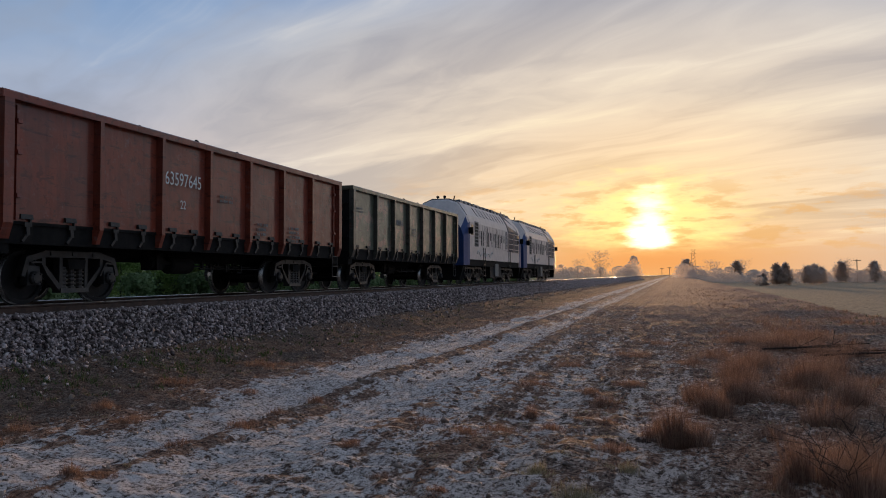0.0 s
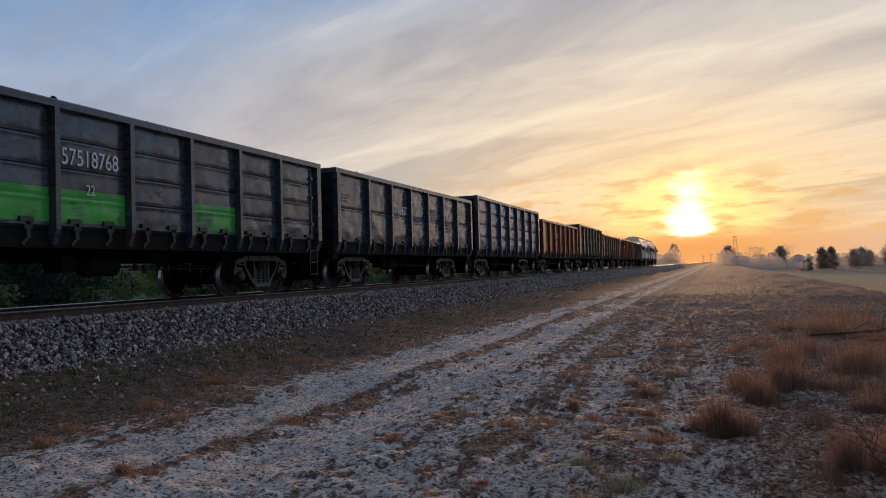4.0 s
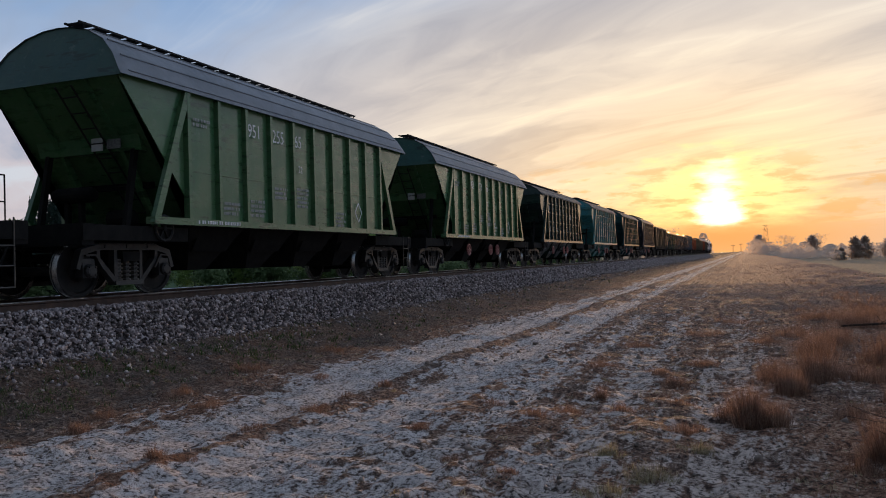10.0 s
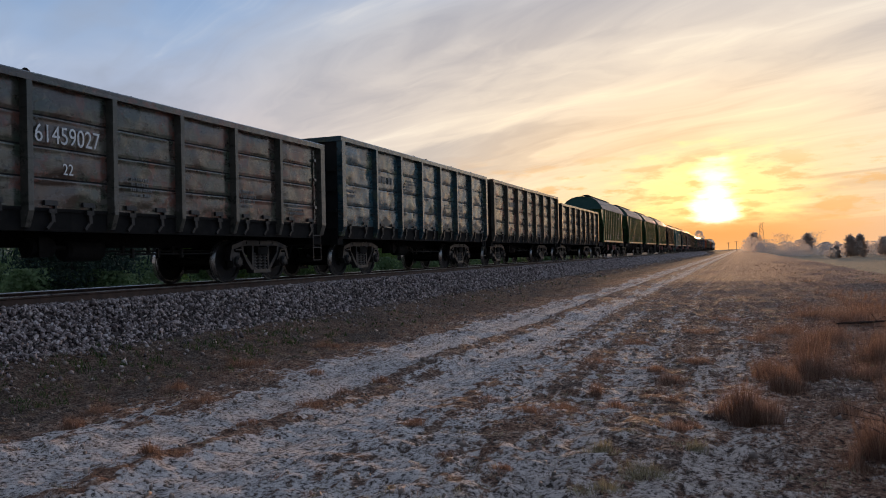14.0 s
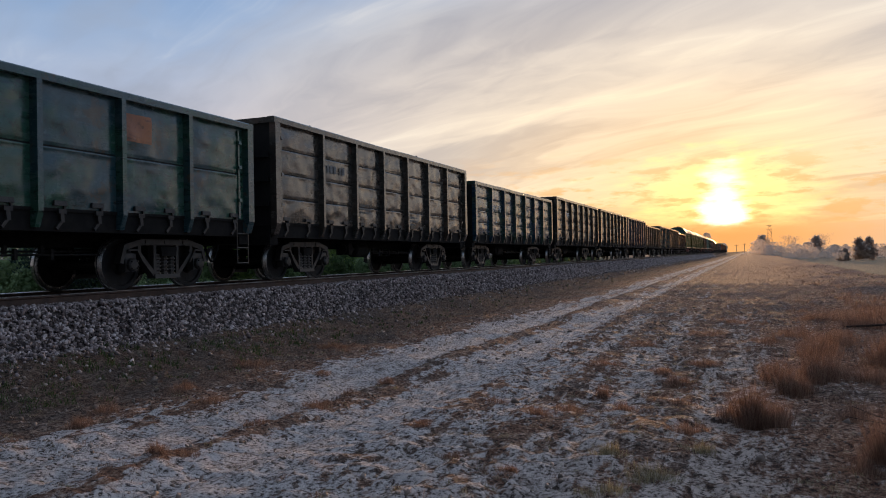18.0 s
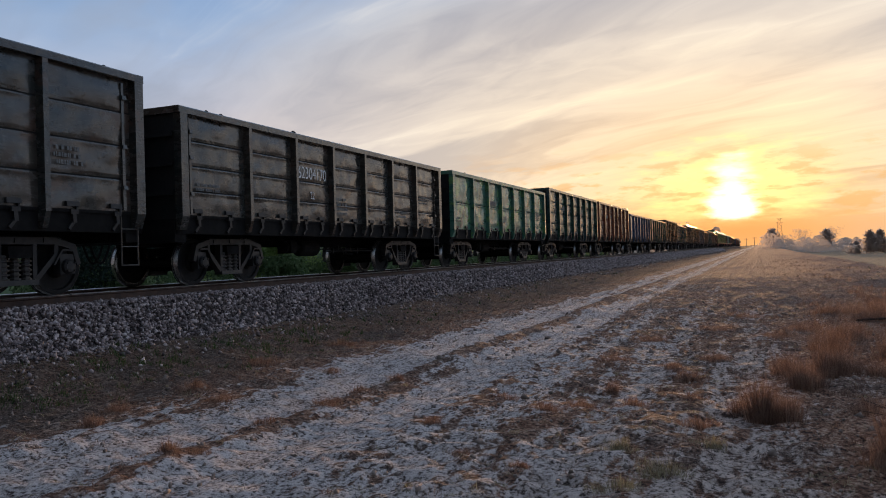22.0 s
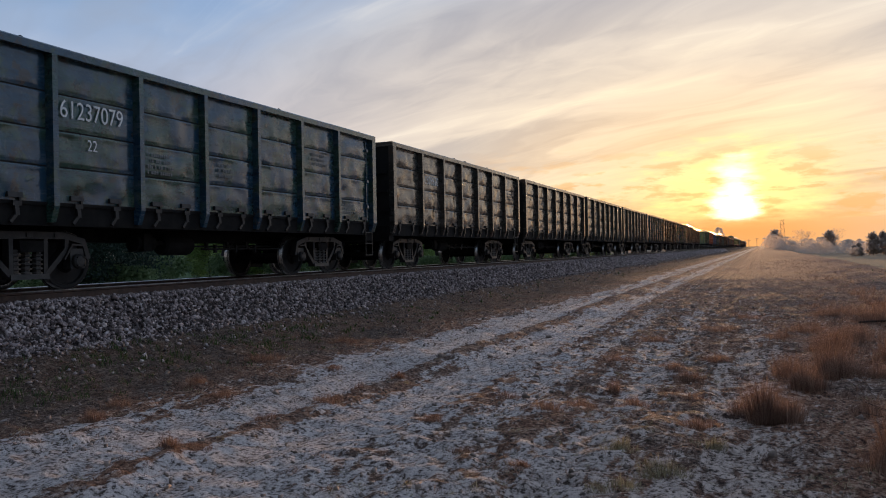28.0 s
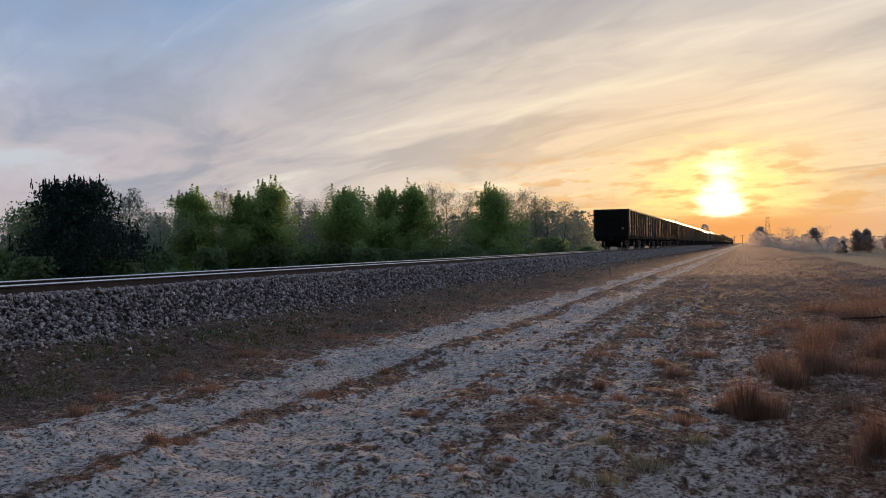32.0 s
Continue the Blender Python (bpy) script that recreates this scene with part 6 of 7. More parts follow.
# ---------------------------------------------------------------- track bed
def build_track():
    crown = 0.87
    prof = [(-2.9, -0.9), (-1.75, crown), (0.86, crown), (1.02, crown + 0.055), (1.66, crown + 0.055), (2.95, -0.05)]
    ys = np.concatenate([np.linspace(-800, 0, 24), np.linspace(2, 60, 120), np.geomspace(62, 3000, 50)])
    px = [TRACK_X + a for a, _ in prof]
    xs = np.array([px[0], px[1], px[1] + 0.8, TRACK_X, px[2] - 0.6, px[2], px[3], px[3] + 0.3, px[4], px[4] + 0.3, px[4] + 0.6, px[4] + 0.9, px[5]])

    def zf(x, y):
        z = np.interp(x, px, [b for _, b in prof])
        return z + 0.03 * value_noise(x, y, 0.35, 21) - 0.02
    bed = new("ballast_bed", grid_mesh("ballast_bed", xs, ys, zf, BALLAST))
    tagged(bed, "crushed grey stone ballast bed of the railway", "ballast", kind="structure")
    track = new("railway_track")
    tagged(track, "single railway track with polished steel rails", "railway track", kind="structure")
    half = [(0.016, -0.001), (0.0365, -0.014), (0.0365, -0.034), (0.010, -0.048), (0.009, -0.145), (0.070, -0.165), (0.070, -0.180)]
    loop = half + [(-a, b) for a, b in half[::-1]]
    for s in (-0.797, 0.797):
        bm = bmesh.new()
        ends = [[bm.verts.new((TRACK_X + s + a, y, RAIL_Z + b)) for a, b in loop] for y in (-800, 0, 40, 160, 700, 3000)]
        n = len(loop)
        for e0, e1 in zip(ends, ends[1:]):
            for k in range(n):
                bm.faces.new((e0[k], e0[(k + 1) % n], e1[(k + 1) % n], e1[k]))
        rail = part("rail", bm, RAILSIDE, track, "rusty-sided steel rail")
        bm = bmesh.new()
        ends = []
        for y in (-800, 3000):
            ring = [(-0.0375, -0.008), (-0.028, 0.0035), (0.0, 0.006), (0.018, 0.003), (0.029, -0.0015), (0.0378, -0.011)]
            ends.append([bm.verts.new((TRACK_X + s + px, y, RAIL_Z + pz)) for px, pz in ring])
        for k in range(6):
            bm.faces.new((ends[0][k], ends[0][(k + 1) % 6], ends[1][(k + 1) % 6], ends[1][k]))
        part("rail_head", bm, RAILTOP, rail, "polished running surface")
    bm = bmesh.new()
    hull8(bm, [(-1.3, -0.14, 0.62), (1.3, -0.14, 0.62), (1.3, 0.14, 0.62), (-1.3, 0.14, 0.62), (-1.29, -0.11, 0.912), (1.29, -0.11, 0.912), (1.29, 0.11, 0.912), (-1.29, 0.11, 0.912)])
    me = finish("sleeper", bm, CONCRETE)
    for k in range(160):
        put("sleeper", me, track, pose(TRACK_X, 2.0 + k * 0.55, 0))


STONE_TONES = [(0.0, (0.055, 0.040, 0.038)), (0.35, (0.21, 0.158, 0.150)), (0.80, (0.47, 0.385, 0.368)), (1.0, (0.64, 0.55, 0.53))]


def ballast_material(name, per_stone, single=False):
    m, nt, p, co = surface(name, 0.62 if per_stone else 0.95, 0.0, 0.45 if per_stone else 0.1)
    n = noise_node(nt, co, 18.0 if not per_stone else 9.0, 5.0, 0.65)
    c = ramp_node(nt, n, [(0.34, (0.022, 0.018, 0.017)), (0.52, (0.070, 0.056, 0.052)), (0.70, (0.20, 0.165, 0.155))])
    if per_stone:
        g = nt.nodes.new("ShaderNodeObjectInfo" if single else "ShaderNodeNewGeometry")
        tone = ramp_node(nt, g.outputs["Random" if single else "Random Per Island"], STONE_TONES)
        c = mix_node(nt, 0.82, c, tone)
    nt.links.new(c, p.inputs["Base Color"])
    bump(nt, p, n, 0.6, 0.03)
    return m


BALLAST = ballast_material("ballast_bed_stone", False)
STONE = ballast_material("crushed_ballast_stone", True)
SINGLE_STONE = ballast_material("single_ballast_stone", True, True)
build_track()


def scatter(base_co, base_f, at, size, name, mat):
    """Copies of a small form, turned and stretched at random, as one mesh."""
    rs = np.random.RandomState(len(at))
    n, v = len(at), len(base_co)
    q = rs.normal(size=(n, 4))
    q /= np.linalg.norm(q, axis=1)[:, None]
    w, a, b, c = q.T
    rot = np.stack([1 - 2 * (b * b + c * c), 2 * (a * b - c * w), 2 * (a * c + b * w), 2 * (a * b + c * w), 1 - 2 * (a * a + c * c), 2 * (b * c - a * w),
                    2 * (a * c - b * w), 2 * (b * c + a * w), 1 - 2 * (a * a + b * b)], -1).reshape(n, 3, 3)
    form = base_co[None] * (1 + rs.uniform(-0.42, 0.42, (n, v, 3))) * rs.uniform(0.35, 1.5, (n, 1, 3)) * size[:, None, None]
    co = np.einsum("nij,nvj->nvi", rot, form) + at[:, None, :]
    faces = base_f[None] + (np.arange(n) * v)[:, None, None]
    return quads(name, co.reshape(-1, 3), faces.reshape(-1, base_f.shape[1]), mat)


def build_stones():
    cube = np.array([(-1, -1, -1), (1, -1, -1), (1, 1, -1), (-1, 1, -1), (-1, -1, 1), (1, -1, 1), (1, 1, 1), (-1, 1, 1)], float) * 0.62
    cf = np.array([(3, 2, 1, 0), (4, 5, 6, 7), (0, 1, 5, 4), (1, 2, 6, 5), (2, 3, 7, 6), (3, 0, 4, 7)])
    rs = np.random.RandomState(4)
    n = 70000
    y = 3.5 + 240 * rs.uniform(0, 1, n) ** 2.7
    s = rs.uniform(-0.80, 0.88, n)
    x = TRACK_X + 1.72 + s
    z = np.where(s < -0.66, 0.885, np.where(s < -0.06, 0.93, 0.93 - 0.98 * np.maximum(s + 0.06, 0) / 1.29))
    tail = rs.uniform(0, 1, n) ** 3.5 * 1.1
    x = np.where(s > 0.80, x + tail, x)
    z = np.where(s > 0.55, np.maximum(ground_z(x, y), np.where(s > 0.80, -1, z)), z) + rs.uniform(-0.008, 0.026, n)
    size = rs.uniform(0.015, 0.038, n) * (0.9 + y / 70)
    me = scatter(cube, cf, np.stack([x, y, z], -1), size, "ballast_stones", STONE)
    tagged(new("ballast_stones", me), "loose sharp-edged grey ballast stones on the track bed", "gravel", kind="stuff")


build_stones()


# ---------------------------------------------------------------- grass, clods, twigs
def leafy(name, c1, c2, c3, through=0.35, rough=0.7):
    """Thin plant matter: a tone for each blade or leaf, and light let through."""
    m, nt, p, co = surface(name, rough, 0.0, 0.2)
    g = nt.nodes.new("ShaderNodeNewGeometry")
    n = noise_node(nt, co, 1.3, 3.0, 0.6)
    v = math_node(nt, "ADD", math_node(nt, "MULTIPLY", g.outputs["Random Per Island"], 0.6), math_node(nt, "MULTIPLY", n, 0.4))
    c = ramp_node(nt, v, [(0.2, c1), (0.5, c2), (0.8, c3)])
    nt.links.new(c, p.inputs["Base Color"])
    t = nt.nodes.new("ShaderNodeBsdfTranslucent")
    nt.links.new(c, t.inputs["Color"])
    mx = nt.nodes.new("ShaderNodeMixShader")
    mx.inputs[0].default_value = through
    nt.links.new(p.outputs[0], mx.inputs[1])
    nt.links.new(t.outputs[0], mx.inputs[2])
    nt.links.new(mx.outputs[0], nt.nodes["Material Output"].inputs["Surface"])
    return m


REDGRASS = leafy("red_brown_dry_grass", (0.125, 0.074, 0.056), (0.26, 0.154, 0.112), (0.47, 0.315, 0.23), 0.44)
STRAW = leafy("pale_straw", (0.17, 0.135, 0.08), (0.34, 0.285, 0.17), (0.56, 0.49, 0.32), 0.45)
WEED = leafy("dull_green_weed", (0.030, 0.060, 0.018), (0.065, 0.115, 0.036), (0.15, 0.16, 0.07))
CLOD = plain("earth_clod", (0.10, 0.072, 0.056), (0.42, 0.33, 0.275), 3.0, 0.9)
BARK = plain("dark_twig_bark", (0.018, 0.012, 0.010), (0.055, 0.040, 0.032), 20.0, 0.85)


def blades(at, high, wide, lean, seed):
    """Grass blades as bent slips: places of the roots, heights and widths in, points and triangles out."""
    rs = np.random.RandomState(seed)
    n = len(at)
    a, b = rs.uniform(0, math.tau, n), rs.uniform(0, math.tau, n)
    d = np.stack([np.cos(a), np.sin(a), np.zeros(n)], -1)
    s = np.stack([np.cos(b), np.sin(b), np.zeros(n)], -1) * (wide / 2)[:, None]
    out = (high * lean * rs.uniform(0.1, 1.0, n))[:, None] * d
    up = np.stack([np.zeros(n), np.zeros(n), high], -1)
    mid, tip = at + up * 0.55 + out * 0.35, at + up * rs.uniform(0.75, 1.0, n)[:, None] + out
    co = np.stack([at - s, at + s, mid - s * 0.7, mid + s * 0.7, tip], 1)
    tri = np.array([(0, 1, 3), (0, 3, 2), (2, 3, 4)])
    return co.reshape(-1, 3), (tri[None] + (np.arange(n) * 5)[:, None, None]).reshape(-1, 3)


def tuft_field(n, seed, field, lo=3.2, hi=60.0):
    """Places for tufts, thinner with distance, kept where the field says."""
    rs = np.random.RandomState(seed)
    y = lo * (hi / lo) ** rs.uniform(0, 1, n)
    x = rs.uniform(-9.2, 9.0, n)
    keep = (rs.uniform(0, 1, n) < field(x, y)) & (x < 0.30 * y + 1.2) & (x > -1.45 * y - 0.5)
    return x[keep], y[keep], rs


def patch(x, y, cell, seed, lo, hi):
    return smooth(value_noise(x, y, cell, seed), lo, hi)


def build_tufts(name, label, mat, x, y, rs, per, radius, tall, lean, seed, width=0.005):
    near = np.clip(9.0 / y, 0.25, 1.0)
    n = np.maximum(3, (per * near).astype(int))
    k = np.repeat(np.arange(len(x)), n)
    r = radius * np.sqrt(rs.uniform(0, 1, len(k))) * rs.uniform(0.6, 1.3, len(x))[k]
    a = rs.uniform(0, math.tau, len(k))
    px, py = x[k] + r * np.cos(a), y[k] + r * np.sin(a)
    hgt = tall[k] * rs.uniform(0.45, 1.1, len(k)) * (1 - 0.4 * np.clip(r / (radius + 1e-6), 0, 1))
    wid = width * np.clip(y[k] / 7.0, 0.8, 2.8) * rs.uniform(0.7, 1.4, len(k))
    at = np.stack([px, py, ground_z(px, py) - 0.008], -1)
    co, tri = blades(at, hgt, wid, lean, seed)
    return tagged(new(name, quads(name, co, tri, mat)), label, "grass", kind="stuff")


def build_grass():
    def red(x, y):
        far = y * np.clip(10.0 / y, 0.25, 1.0)  # clumps run longer down the line of the track further off
        f = 0.30 * smooth(x, -3.2, -0.4) + 0.60 * smooth(x, -0.2, 2.2)
        f = f * (1 - 0.8 * np.exp(-((x + 2.45) / 0.2) ** 2) - 0.7 * np.exp(-((x + 1.35) / 0.22) ** 2) - 0.75 * np.exp(-((x + 0.15) / 0.25) ** 2))
        f = f + 0.9 * np.exp(-((x + 4.27) / 0.17) ** 2) * patch(x, y, 0.9, 33, -0.1, 0.4)
        f = f + 0.36 * smooth(-x, 5.8, 6.8) * (1 - smooth(-x, 8.0, 8.8)) + 0.035
        return np.clip(f * (0.5 * patch(x, far, 0.4, 32, -0.2, 0.35) + 0.5 * patch(x, far, 1.1, 31, -0.35, 0.45)), 0, 1)
    x, y, rs = tuft_field(34000, 41, red, 3.2, 90.0)
    tall = (0.050 + 0.05 * smooth(x, -1.0, 1.5) + 0.09 * smooth(x, 0.3, 3.0)) * rs.uniform(0.4, 1.6, len(x)) * (0.7 + 0.7 * patch(x, y, 2.2, 35, -0.3, 0.5)) * np.clip(1.15 - y / 90, 0.5, 1)
    build_tufts("dry_grass", "red-brown dry grass in ragged clumps on the sand", REDGRASS, x, y, rs, 22, 0.075, tall, 1.0, 51, 0.0036)

    def pale(x, y):
        f = 0.60 * smooth(x, -3.3, -1.2) * (1 - 0.5 * smooth(x, 0.6, 2.5)) + 0.16 * smooth(-x, 5.6, 6.6) * (1 - smooth(-x, 7.6, 8.6)) + 0.05
        return np.clip(f * patch(x, y, 0.45, 36, -0.15, 0.45), 0, 1)
    x, y, rs = tuft_field(17000, 42, pale, 3.2, 70.0)
    build_tufts("straw_litter", "pale flattened straw scattered over the ground", STRAW, x, y, rs, 14, 0.055, 0.038 * rs.uniform(0.5, 1.8, len(x)), 1.7, 52, 0.0052)

    def weed(x, y):
        near = np.exp(-((x + 8.15) / 0.75) ** 2) * patch(x, y, 1.1, 37, -0.5, 0.2) * (1 - 0.65 * smooth(y, 9, 20)) + 1.2 * np.exp(-((x + 8.0) / 0.55) ** 2 - ((y - 6.6) / 0.9) ** 2)
        return np.clip(0.5 * near + 0.03 * smooth(-x, 6.4, 7.4) + 0.10 * smooth(x, 3.5, 6), 0, 1)
    x, y, rs = tuft_field(24000, 43, weed)
    build_tufts("weeds", "low dull green weeds along the ballast foot", WEED, x, y, rs, 14, 0.10, 0.10 * rs.uniform(0.4, 1.8, len(x)), 1.2, 53, 0.008)


def single_tuft(x, y, r, h, n, mat, label, seed, name="grass_tuft"):
    """A ragged clump: several lesser sprays of fine stalks, with taller wisps between."""
    rs = np.random.RandomState(seed)
    n = int(n * 1.7)
    lobes = 5 + int(r * 16)
    la, lr = rs.uniform(0, math.tau, lobes), r * rs.uniform(0, 1, lobes) ** 0.7
    lx, ly, lh = lr * np.cos(la), lr * np.sin(la), rs.uniform(0.35, 1.0, lobes) * (1 - 0.4 * lr / r)
    k = rs.randint(0, lobes, n)
    px, py = lx[k] + rs.normal(size=n) * r * 0.28, ly[k] + rs.normal(size=n) * r * 0.28
    px, py = px * 0.68, py * 0.68
    hgt = (1.35 if h < 0.25 else 1.75) * h * lh[k] * rs.beta(2.2, 1.6, n) + 0.02
    z0 = float(ground_z(np.array([x]), np.array([y]))[0])
    root = np.stack([px, py, ground_z(px + x, py + y) - z0 - 0.01], -1)
    turn = rs.uniform(0, math.tau, n)
    out = np.stack([px / r, py / r, 0 * px], -1) * 0.45 + np.stack([np.cos(turn), np.sin(turn), 0 * turn], -1) * rs.uniform(0.05, 0.55, n)[:, None]
    out *= hgt[:, None]
    side = np.stack([-np.sin(turn), np.cos(turn), 0 * turn], -1) * (rs.uniform(0.0014, 0.0036, n) / 2)[:, None]
    up = np.stack([0 * hgt, 0 * hgt, hgt], -1)
    mid, tip = root + up * 0.6 + out * 0.4, root + up * rs.uniform(0.8, 1.0, n)[:, None] + out
    co = np.stack([root - side, root + side, mid - side * 0.7, mid + side * 0.7, tip], 1).reshape(-1, 3)
    tri = (np.array([(0, 1, 3), (0, 3, 2), (2, 3, 4)])[None] + (np.arange(n) * 5)[:, None, None]).reshape(-1, 3)
    ob = new(name)
    ob.location = (x, y, z0)
    tagged(put("stalk_clump", quads("stalk_clump", co, tri, mat), ob), kind="stuff")
    return tagged(ob, label, "grass tuft", "grass tufts")


def build_single_tufts():
    for i, (x, y, r, h, n, kind) in enumerate((
            (-4.36, 4.90, 0.10, 0.15, 300, 0), (-4.22, 5.1, 0.12, 0.08, 140, 0), (-4.38, 6.25, 0.17, 0.09, 260, 0), (-4.3, 7.3, 0.24, 0.11, 420, 0), (-4.36, 8.0, 0.16, 0.10, 240, 0), (-4.33, 9.0, 0.11, 0.17, 220, 0),
            (0.0, 7.63, 0.22, 0.46, 1500, 0), (0.22, 7.5, 0.20, 0.28, 700, 0), (-0.2, 7.9, 0.2, 0.22, 420, 0), (0.78, 10.5, 0.36, 0.42, 1300, 0), (0.44, 9.4, 0.34, 0.36, 1000, 0), (0.30, 10.2, 0.30, 0.3, 600, 0),
            (1.69, 11.9, 0.55, 0.52, 1500, 0), (1.35, 10.6, 0.35, 0.34, 800, 0), (0.95, 12.6, 0.45, 0.42, 1000, 0), (0.92, 8.0, 0.22, 0.20, 420, 0), (1.5, 8.9, 0.3, 0.32, 700, 0), (1.95, 10.3, 0.4, 0.4, 800, 0),
            (1.02, 6.5, 0.30, 0.44, 1300, 0), (1.25, 6.0, 0.28, 0.40, 1000, 0), (1.45, 7.2, 0.3, 0.36, 800, 0), (0.72, 6.15, 0.2, 0.16, 380, 0), (2.3, 13.4, 0.6, 0.5, 1200, 0), (1.5, 14.6, 0.55, 0.42, 900, 0),
            (2.24, 17.6, 0.7, 0.5, 1100, 0), (1.55, 19.1, 0.7, 0.4, 900, 0), (3.0, 16.2, 0.7, 0.5, 1000, 0), (2.9, 20.5, 0.9, 0.5, 1100, 0), (0.7, 15.6, 0.5, 0.28, 600, 0), (0.2, 14.3, 0.4, 0.24, 460, 0), (-0.33, 18.8, 0.5, 0.22, 400, 0),
            (-0.83, 9.85, 0.26, 0.20, 480, 0), (-1.09, 10.5, 0.25, 0.16, 360, 0), (-0.58, 11.4, 0.3, 0.17, 400, 0), (-1.55, 8.85, 0.16, 0.17, 300, 0), (-1.92, 11.0, 0.26, 0.16, 340, 0), (-1.73, 13.9, 0.4, 0.18, 420, 0),
            (-0.78, 15.6, 0.45, 0.2, 420, 0), (-1.71, 7.8, 0.26, 0.12, 360, 0), (-1.97, 7.45, 0.26, 0.10, 360, 0), (-1.22, 7.95, 0.2, 0.12, 300, 0), (-2.61, 8.2, 0.2, 0.09, 260, 0), (-2.89, 6.8, 0.16, 0.09, 220, 0),
            (-1.63, 5.5, 0.12, 0.08, 200, 0), (-2.23, 5.8, 0.12, 0.08, 200, 0), (-0.51, 7.1, 0.22, 0.14, 340, 0), (-1.04, 6.16, 0.18, 0.12, 360, 1), (-0.69, 5.77, 0.24, 0.14, 460, 1), (-0.93, 5.27, 0.2, 0.11, 340, 1), (-0.4, 6.5, 0.16, 0.10, 240, 1),
            (-6.13, 5.85, 0.2, 0.14, 380, 0), (-5.76, 7.35, 0.2, 0.12, 340, 0), (-6.6, 7.9, 0.3, 0.14, 400, 0), (-6.9, 9.8, 0.4, 0.18, 480, 0), (-6.5, 6.6, 0.26, 0.13, 340, 0), (-7.0, 12.4, 0.4, 0.18, 420, 0), (-5.6, 9.6, 0.25, 0.11, 300, 0))):
        label = "pale green-grey straw tuft on the sand" if kind else ("reddish dry grass clump on the sand" if h > 0.25 else "small brown grass tuft on the sand")
        single_tuft(x, y, r, h, n, STRAW if kind else REDGRASS, label, 100 + i)


def twig_shrub(x, y, name, label, stems, high, seed, spread=0.5):
    rnd = random.Random(seed)
    z0 = float(ground_z(np.array([x]), np.array([y]))[0])
    w = new(name)
    w.location = (x, y, z0)
    for k in range(stems):
        bm = bmesh.new()
        a = rnd.uniform(0, math.tau)
        d = Vector((math.cos(a) * spread, math.sin(a) * spread, rnd.uniform(0.6, 1.0))) * high
        pts = [Vector((0, 0, -0.02)) + d * (i / 5) + Vector((rnd.uniform(-1, 1), rnd.uniform(-1, 1), rnd.uniform(-0.4, 0.4))) * 0.05 * high * i for i in range(6)]
        for i in range(5):
            rod(bm, pts[i], pts[i + 1], 0.0042 * (1 - i / 7), 5)
            if i > 1:
                for _ in range(2):
                    e = pts[i] + Vector((rnd.uniform(-1, 1), rnd.uniform(-1, 1), rnd.uniform(0.1, 1))) * 0.22 * high
                    rod(bm, pts[i], e, 0.0018, 4)
        part("stem", bm, BARK, w)
    return tagged(w, label, "shrub")


def build_twigs():
    twig_shrub(1.22, 6.1, "bare_shrub", "bare dark thorny shrub among dry grass", 7, 0.66, 5, 0.75)
    twig_shrub(1.55, 7.3, "bare_shrub", "bare dark thorny shrub among dry grass", 6, 0.55, 6)
    rnd = random.Random(8)
    for k, (x, y) in enumerate(((2.5, 17.0), (3.2, 16.8), (3.7, 16.3), (2.9, 17.4), (3.4, 15.9))):
        bm = bmesh.new()
        a = rnd.uniform(-0.35, 0.25)
        z0 = float(ground_z(np.array([x]), np.array([y]))[0]) + 0.05
        p = [Vector((-0.8 * math.cos(a), -0.8 * math.sin(a), -0.02)), Vector((0, 0, 0.05)), Vector((0.9 * math.cos(a), 0.9 * math.sin(a), 0.10))]
        rod(bm, p[0], p[1], 0.02, 6)
        rod(bm, p[1], p[2], 0.014, 6)
        for i in range(4):
            s = p[0].lerp(p[2], rnd.uniform(0.2, 0.9))
            rod(bm, s, s + Vector((rnd.uniform(-0.4, 0.4), rnd.uniform(-0.3, 0.3), rnd.uniform(0.05, 0.35))), 0.007, 4)
        ob = new("fallen_branch", finish("fallen_branch", bm, BARK))
        ob.location = (x, y, z0)
        tagged(ob, "dry fallen branch lying in the grass", "branch", "fallen branches")


def build_clods():
    cube = np.array([(-1, -1, -1), (1, -1, -1), (1, 1, -1), (-1, 1, -1), (-1, -1, 1), (1, -1, 1), (1, 1, 1), (-1, 1, 1)], float) * 0.6
    cf = np.array([(3, 2, 1, 0), (4, 5, 6, 7), (0, 1, 5, 4), (1, 2, 6, 5), (2, 3, 7, 6), (3, 0, 4, 7)])
    x, y, rs = tuft_field(26000, 44, lambda x, y: (0.3 + 0.7 * patch(x, y, 0.6, 38, -0.1, 0.6)) * (1 - 0.8 * np.exp(-((x + 4.95) / 0.3) ** 2)) * (1 - 0.7 * np.exp(-((x + 3.55) / 0.3) ** 2)), 3.2, 24.0)
    z = ground_z(x, y)
    size = (0.005 + 0.017 * rs.uniform(0, 1, len(x)) ** 2.5) * (0.7 + y / 25)
    big = rs.uniform(0, 1, len(x)) < 0.10
    size = np.where(big, size * 1.5 + 0.012, size)
    me = scatter(cube, cf, np.stack([x, y, z + size * 0.15], -1), size, "earth_clods", CLOD)
    tagged(new("earth_clods", me), "small dark clods and pebbles strewn over the sand", "clods", kind="stuff")


build_grass()
build_single_tufts()
build_twigs()
build_clods()


